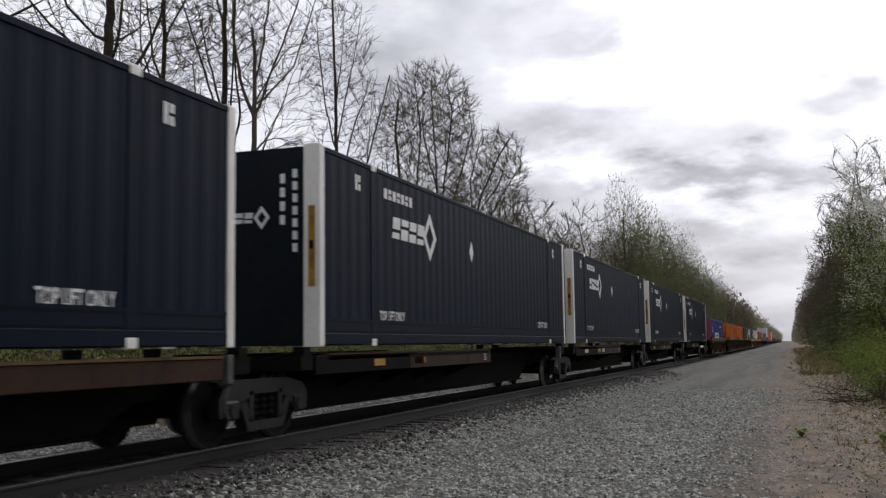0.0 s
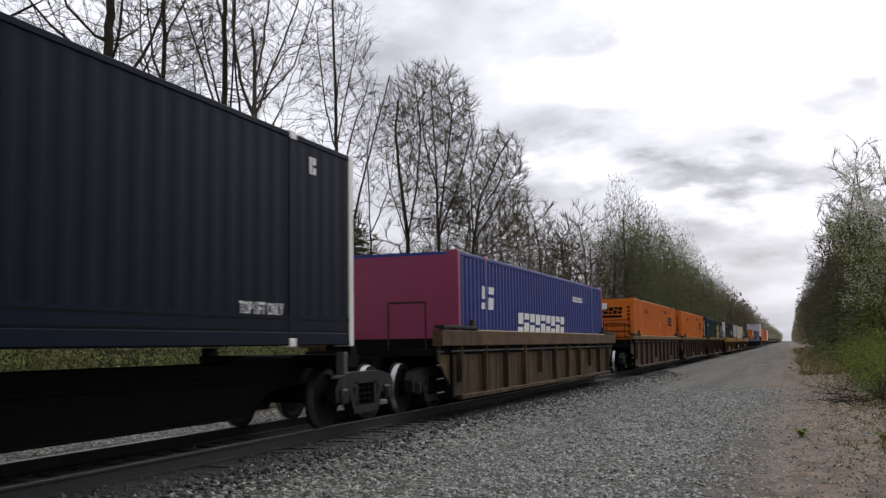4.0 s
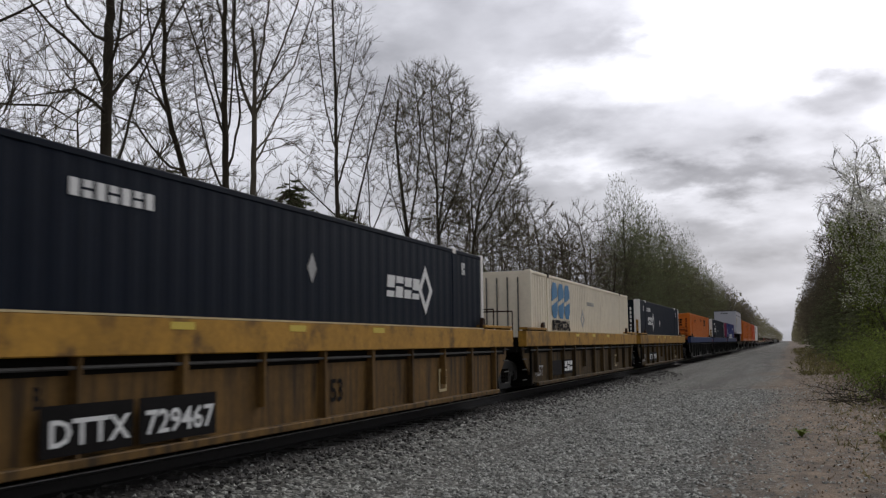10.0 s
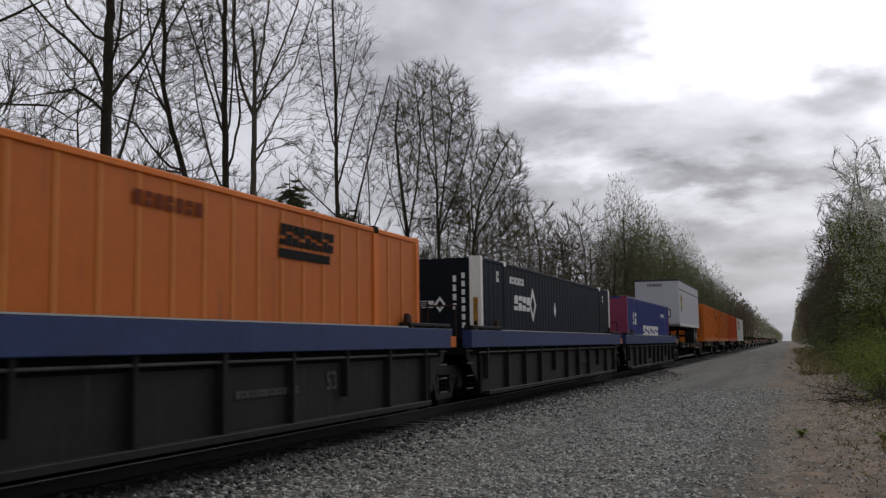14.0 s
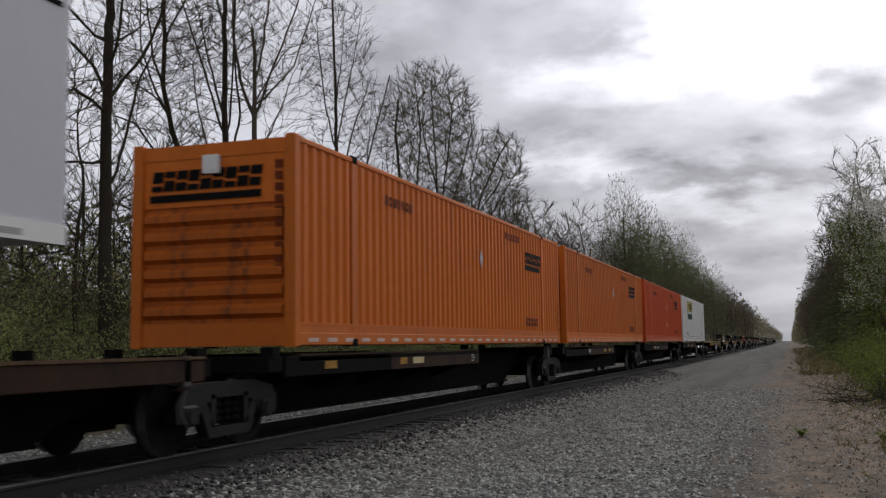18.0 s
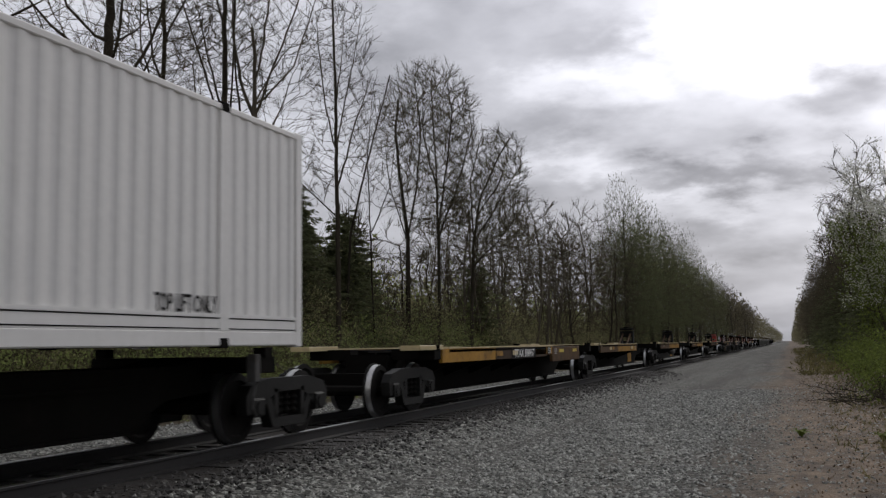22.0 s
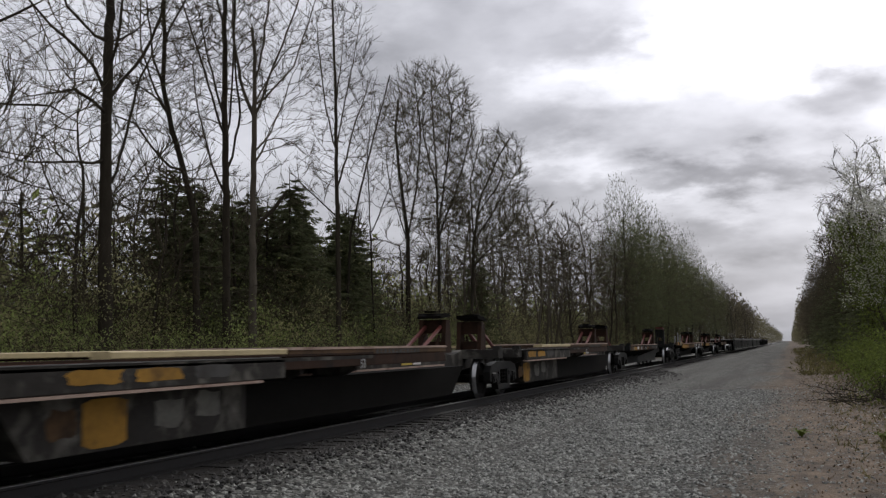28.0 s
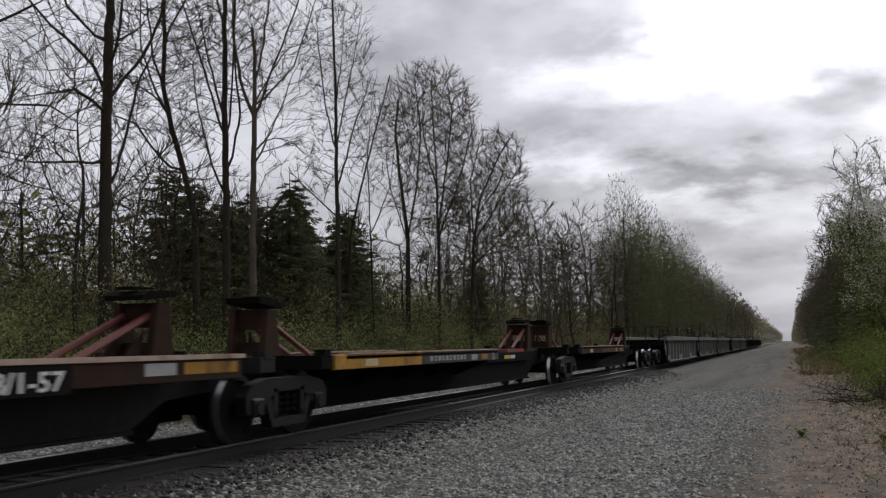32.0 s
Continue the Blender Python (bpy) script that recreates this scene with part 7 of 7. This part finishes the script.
def build_thickets():
    r = random.Random(8)
    for k, (seed, mat, leaves, size, tall) in enumerate(((51, MOSS, 7000, 0.048, 4.8), (52, MOSS, 4200, 0.042, 2.6), (53, OLIVE, 7000, 0.048, 5.4))):
        rng = np.random.RandomState(seed)
        t = thing("undergrowth", "tangled brown and green undergrowth at the edge of the woods", "undergrowth", kind="stuff")
        foot = np.stack([rng.uniform(-2, 2, 260), rng.uniform(-3.6, 3.6, 260), rng.uniform(0, 0.75, 260) * tall], 1)
        part("stem_mass", sprays(foot, 2, tall * 0.36, 0.009, seed), TWIG, t)
        n = 64
        cy = rng.uniform(-3.6, 3.6, n)
        lift = 0.55 + 0.45 * np.sin(cy * 1.9 + seed) * np.cos(cy * 0.8 + 2 * seed)
        tops = np.stack([rng.uniform(-2, 2, n), cy, rng.uniform(0.03, 1.0, n) * tall * lift], 1)
        part("foliage", leaf_cloud(tops, leaves, size, (0.42, 0.42, 0.34), seed), mat, t)
        places = []
        if k == 1:
            places += [(-17.0 + r.uniform(-0.8, 0.8), 13 + 5.0 * i) for i in range(7)] + [(-19.5, 15), (-22, 18), (-19, 21), (-24, 22), (-21, 24.5), (-18.5, 27), (-25, 26), (-22.5, 21), (-26, 20), (-23, 29), (-27, 24), (-21, 16.5)]
        else:
            for row, (x0, n, gap) in enumerate(((-20.5, 8 if k == 0 else 14, 7.0), (-26, 10, 8.0), (-34, 9, 9.0))):
                places += [(x0 + r.uniform(-1.3, 1.3), 12 + gap * i + 3.3 * (k // 2) + row) for i in range(n)]
            if k == 0:
                places += [(-24, 17), (-27, 22), (-25, 27), (-29, 18), (-22, 20), (-28, 30), (-31, 24), (-24, 13)]
            places += [(-18.5 + r.uniform(-0.6, 0.6), 84 + 22 * i + 4 * (k // 2)) for i in range(8) if k]
            places += [(7.4 + r.uniform(-0.3, 0.6), 84 + 14 * i + 4 * (k // 2)) for i in range(10)]
        for j, (x, y) in enumerate(places):
            m = pose(x, y, -0.6, 0, 0, (0, 180)[j % 2] + 7 * (j % 5))
            if j == 0:
                t.matrix_basis = m
            else:
                copy_thing(t, m)
    # the depth of the woods, too far in to pick out
    rng = np.random.RandomState(9)
    n = 60000
    pts = np.stack([rng.uniform(-50, -27, n), rng.uniform(5, 300, n), rng.uniform(0, 1, n)], 1)
    pts[:, 2] = pts[:, 2] ** 1.15 * (7.6 + 1.6 * np.sin(pts[:, 1] * 0.31) + 1.2 * np.sin(pts[:, 1] * 0.83 + 1)) - 0.5
    # nearer leaves in loose clumps between the trunks
    hearts = np.stack([rng.uniform(-36, -21.5, 420), rng.uniform(10, 74, 420), rng.uniform(0, 1, 420) ** 1.3 * 6.2 - 0.4], 1)
    for mat, seed in ((MOSS, 15), (OLIVE, 16)):
        fill = part("leafing_shrubs", leaf_cloud(hearts[seed % 2::2], 26000, 0.075, (0.75, 0.75, 0.5), seed), mat)
        tagged(fill, "freshly leafing shrubs scattered between the trunks", "shrubs", kind="stuff")
    far = []
    for x0, n in ((-19.0, 15000), (7.0, 12000)):
        y = 330.0 * (2600 / 330.0) ** rng.uniform(0, 1, n)
        x = x0 + rng.uniform(-4, 4, n)
        z = rng.uniform(0, 1, n) ** 0.8 * (16.5 + 1.6 * np.sin(y * 0.11) + 1.2 * np.sin(y * 0.37 + x0)) - 0.5
        far.append(np.stack([x, y, z], 1))
    far = np.concatenate(far)
    line = part("far_woods", leaf_cloud(far, 34000, 0.5, (0.1, 0.1, 0.1), 12), BROWNLEAF)
    tagged(line, "far brown woods on both sides of the line", "woods", kind="stuff")
    for mat, share, seed in ((BROWNLEAF, 26000, 10), (OLIVE, 26000, 11), (MOSS, 26000, 13)):
        deep = part("deep_woods", leaf_cloud(pts, share, 0.26, (0.3, 0.3, 0.3), seed), mat)
        tagged(deep, "depth of the brown and green spring woods", "woods", kind="stuff")


build_thickets()


def build_verge():
    # the blossoming tree beside the road
    g = Twigs(61)
    for dx, dy, w in ((0, 0, (0.0, 0.0)), (0.25, 0.3, (0.22, 0.15)), (-0.2, 0.2, (-0.20, 0.1)), (0.1, -0.3, (0.14, -0.2)), (0.4, 0.0, (0.35, 0.0)), (-0.3, 0.0, (-0.34, 0.05))):
        g.grow((dx, dy, -0.2), (w[0], w[1], 1), 8.8 if abs(w[0]) < 0.3 else 7.4, 0.08, 0, 3, (15, 7, 4), 0.07, 0.06, 9, 0.6, 2, 0.12)
    t = thing("blossoming_tree", "slender roadside tree with white blossom and fresh leaves", "tree")
    part("trunk", g.shape(0, 5), BARK, t)
    part("crown", g.shape(1, 3), TWIG, t)
    part("blossom", leaf_cloud([p for p in g.tips if p[2] > 3.0], 15000, 0.045, (0.12, 0.12, 0.14), 62), BLOSSOM, t, "white blossom")
    part("foliage", leaf_cloud([p for p in g.tips if p[2] < 6.5], 15000, 0.055, (0.2, 0.2, 0.2), 63), YOUNG, t, "fresh green leaves")
    t.matrix_basis = pose(4.75, 43.0, -0.45)
    copy_thing(t, pose(6.4, 57.0, -0.45, 0, 0, 120))
    # green bushes at its foot
    g, cloud = thicket(64, 3.2, 1.8, 2.1, 3000, 0.05, 14)
    b = thing("green_bush", "fresh green bush on the dirt verge", "bush", "bushes on the verge")
    part("stem_mass", g.shape(1, 3), TWIG, b)
    part("foliage", cloud, YOUNG, b)
    b.matrix_basis = pose(2.75, 28.5, -0.4)
    for x, y, a in ((3.1, 36, 40), (3.5, 44, 100), (3.7, 53, 190), (3.9, 66, 70), (4.1, 58, 20)):
        copy_thing(b, pose(x, y, -0.4, 0, 0, a))


build_verge()


def stones(count, x0, x1, y0, y1, size, mat, name, label, seed, skew=1.0):
    """Broken stones lying in the ground's surface, as one mass."""
    rng = np.random.RandomState(seed)
    base = np.array([(1, 0, 0), (-1, 0, 0), (0, 1, 0), (0, -1, 0), (0, 0, 1), (0, 0, -1)], float)
    tri = np.array([(0, 2, 4), (2, 1, 4), (1, 3, 4), (3, 0, 4), (2, 0, 5), (1, 2, 5), (3, 1, 5), (0, 3, 5)])
    px = rng.uniform(x0, x1, count) + rng.normal(0, 0.45, count)
    py = y0 + (y1 - y0) * rng.uniform(0, 1, count) ** skew
    pz = np.array([height_at(a, b) for a, b in zip(px, py)])
    s = size * rng.uniform(0.5, 1.5, count)
    v = base[None] * rng.uniform(0.55, 1.3, (count, 6, 1)) * s[:, None, None]
    v[:, :, 2] *= 0.7
    w = rng.uniform(0, 2 * math.pi, count)
    c, d = np.cos(w)[:, None], np.sin(w)[:, None]
    tilt = rng.uniform(-0.6, 0.6, count)[:, None]
    x, y, z = v[:, :, 0].copy(), v[:, :, 1].copy(), v[:, :, 2].copy()
    y, z = y * np.cos(tilt) - z * np.sin(tilt), y * np.sin(tilt) + z * np.cos(tilt)
    v[:, :, 0], v[:, :, 1], v[:, :, 2] = c * x - d * y + px[:, None], d * x + c * y + py[:, None], z + (pz + s * 0.12)[:, None]
    sh = Shape()
    sh.v = v.reshape(-1, 3).tolist()
    sh.f = (np.arange(count)[:, None, None] * 6 + tri[None]).reshape(-1, 3).tolist()
    ob = part(name, sh, mat)
    return tagged(ob, label, "gravel", kind="stuff")


stones(30000, -5.3, -0.8, 6.0, 36.0, 0.027, STONE, "gravel", "loose grey broken stone on the access road", 71, 1.5)
stones(5000, -6.3, -5.5, 5.0, 50.0, 0.035, STONE_DARK, "ballast", "dark oily ballast beside the rail", 72, 1.3)
stones(5000, -11.4, -8.8, 5.0, 60.0, 0.035, STONE, "ballast", "grey ballast beyond the track", 73, 1.2)
stones(3500, -0.7, 2.2, 8.0, 40.0, 0.022, STONE, "gravel", "scattered small stones on the dirt verge", 74, 1.6)


def build_litter():
    rng = np.random.RandomState(81)
    def scatter(n, x0, x1, y0, y1, lift):
        x = rng.uniform(x0, x1, n) + rng.normal(0, 0.3, n)
        y = y0 + (y1 - y0) * rng.uniform(0, 1, n) ** 1.5
        return np.array([(a, b, height_at(a, b) + lift) for a, b in zip(x, y)])
    leaves = part("dead_leaves", leaf_cloud(scatter(2600, 0.2, 3.0, 9, 60, 0.012), 4200, 0.024, (0.14, 0.14, 0.006), 82), DEADLEAF)
    tagged(leaves, "brown dead leaves lying on the dirt verge", "leaf litter", kind="stuff")
    dry = part("dry_grass", sprays(scatter(900, 1.0, 3.2, 12, 110, 0.05), 7, 0.20, 0.006, 83), GRASS)
    tagged(dry, "thin dry grass along the verge", "grass", kind="stuff")
    far = part("dry_grass", sprays(scatter(700, 0.6, 3.4, 50, 200, 0.05), 6, 0.4, 0.02, 84), GRASS)
    tagged(far, "thin dry grass along the verge", "grass", kind="stuff")
    sticks = Twigs(85)
    heap = random.Random(86)
    for _ in range(34):
        x, y = heap.uniform(1.15, 2.7), heap.uniform(24.5, 31.0)
        a = heap.uniform(0, 6.28)
        sticks.grow((x, y, height_at(x, y) + heap.uniform(0.02, 0.22)), (math.cos(a), math.sin(a), heap.uniform(-0.05, 0.25)), heap.uniform(0.7, 1.5), 0.016, 1, 3, (0, 7, 3), 0.2, 0.0, 5, 0.7, 1, 0.1)
    brush = part("fallen_brush", sticks.shape(1, 4), BARK)
    tagged(brush, "heap of dark fallen twigs lying on the verge", "brush", kind="stuff")
    weed = thing("weed", "small green weed growing in the dirt verge", "plant")
    for k in range(14):
        a = k * 2.4
        d = Vector((math.cos(a), math.sin(a), 0))
        s = Shape()
        side = Vector((-math.sin(a), math.cos(a), 0)) * 0.035
        rise = 0.10 + 0.012 * (k % 5)
        s.strip([[d * 0.01 - side * 0.4, d * 0.01 + side * 0.4], [d * 0.09 - side + Vector((0, 0, rise)), d * 0.09 + side + Vector((0, 0, rise))], [d * 0.19 - side * 0.3 + Vector((0, 0, rise * 0.8)), d * 0.19 + side * 0.3 + Vector((0, 0, rise * 0.8))]])
        part("leaf", s, YOUNG, weed)
    weed.location = (0.11, 18.4, height_at(0.11, 18.4))
    tuft = thing("weed", "low green weed growing at the edge of the brush", "plant")
    for o in weed.children:
        twin(o, tuft).name = "leaf"
    tuft.location = (1.35, 17.6, height_at(1.35, 17.6))


build_litter()


def motions():
    for ob, m in MOVING:
        walk(ob, [(0.0, m), (32.0, Matrix.Translation((0, -SPEED * 32.0, 0)) @ m)])
    # the wheels roll on the rails; all front axles turn alike, and all back axles
    turn = -math.degrees(SPEED / 0.45) / FPS
    for e in (-1, 1):
        first, *rest = AXLES[e]
        walk(first, [(k / FPS, pose(0, e * 0.86, 0.45, -turn * k)) for k in range(32 * FPS + 1)])
        for o in rest:
            o.rotation_mode = "QUATERNION"
            o.animation_data_create()
            o.animation_data.action = first.animation_data.action
            o.animation_data.action_slot = first.animation_data.action_slot


motions()
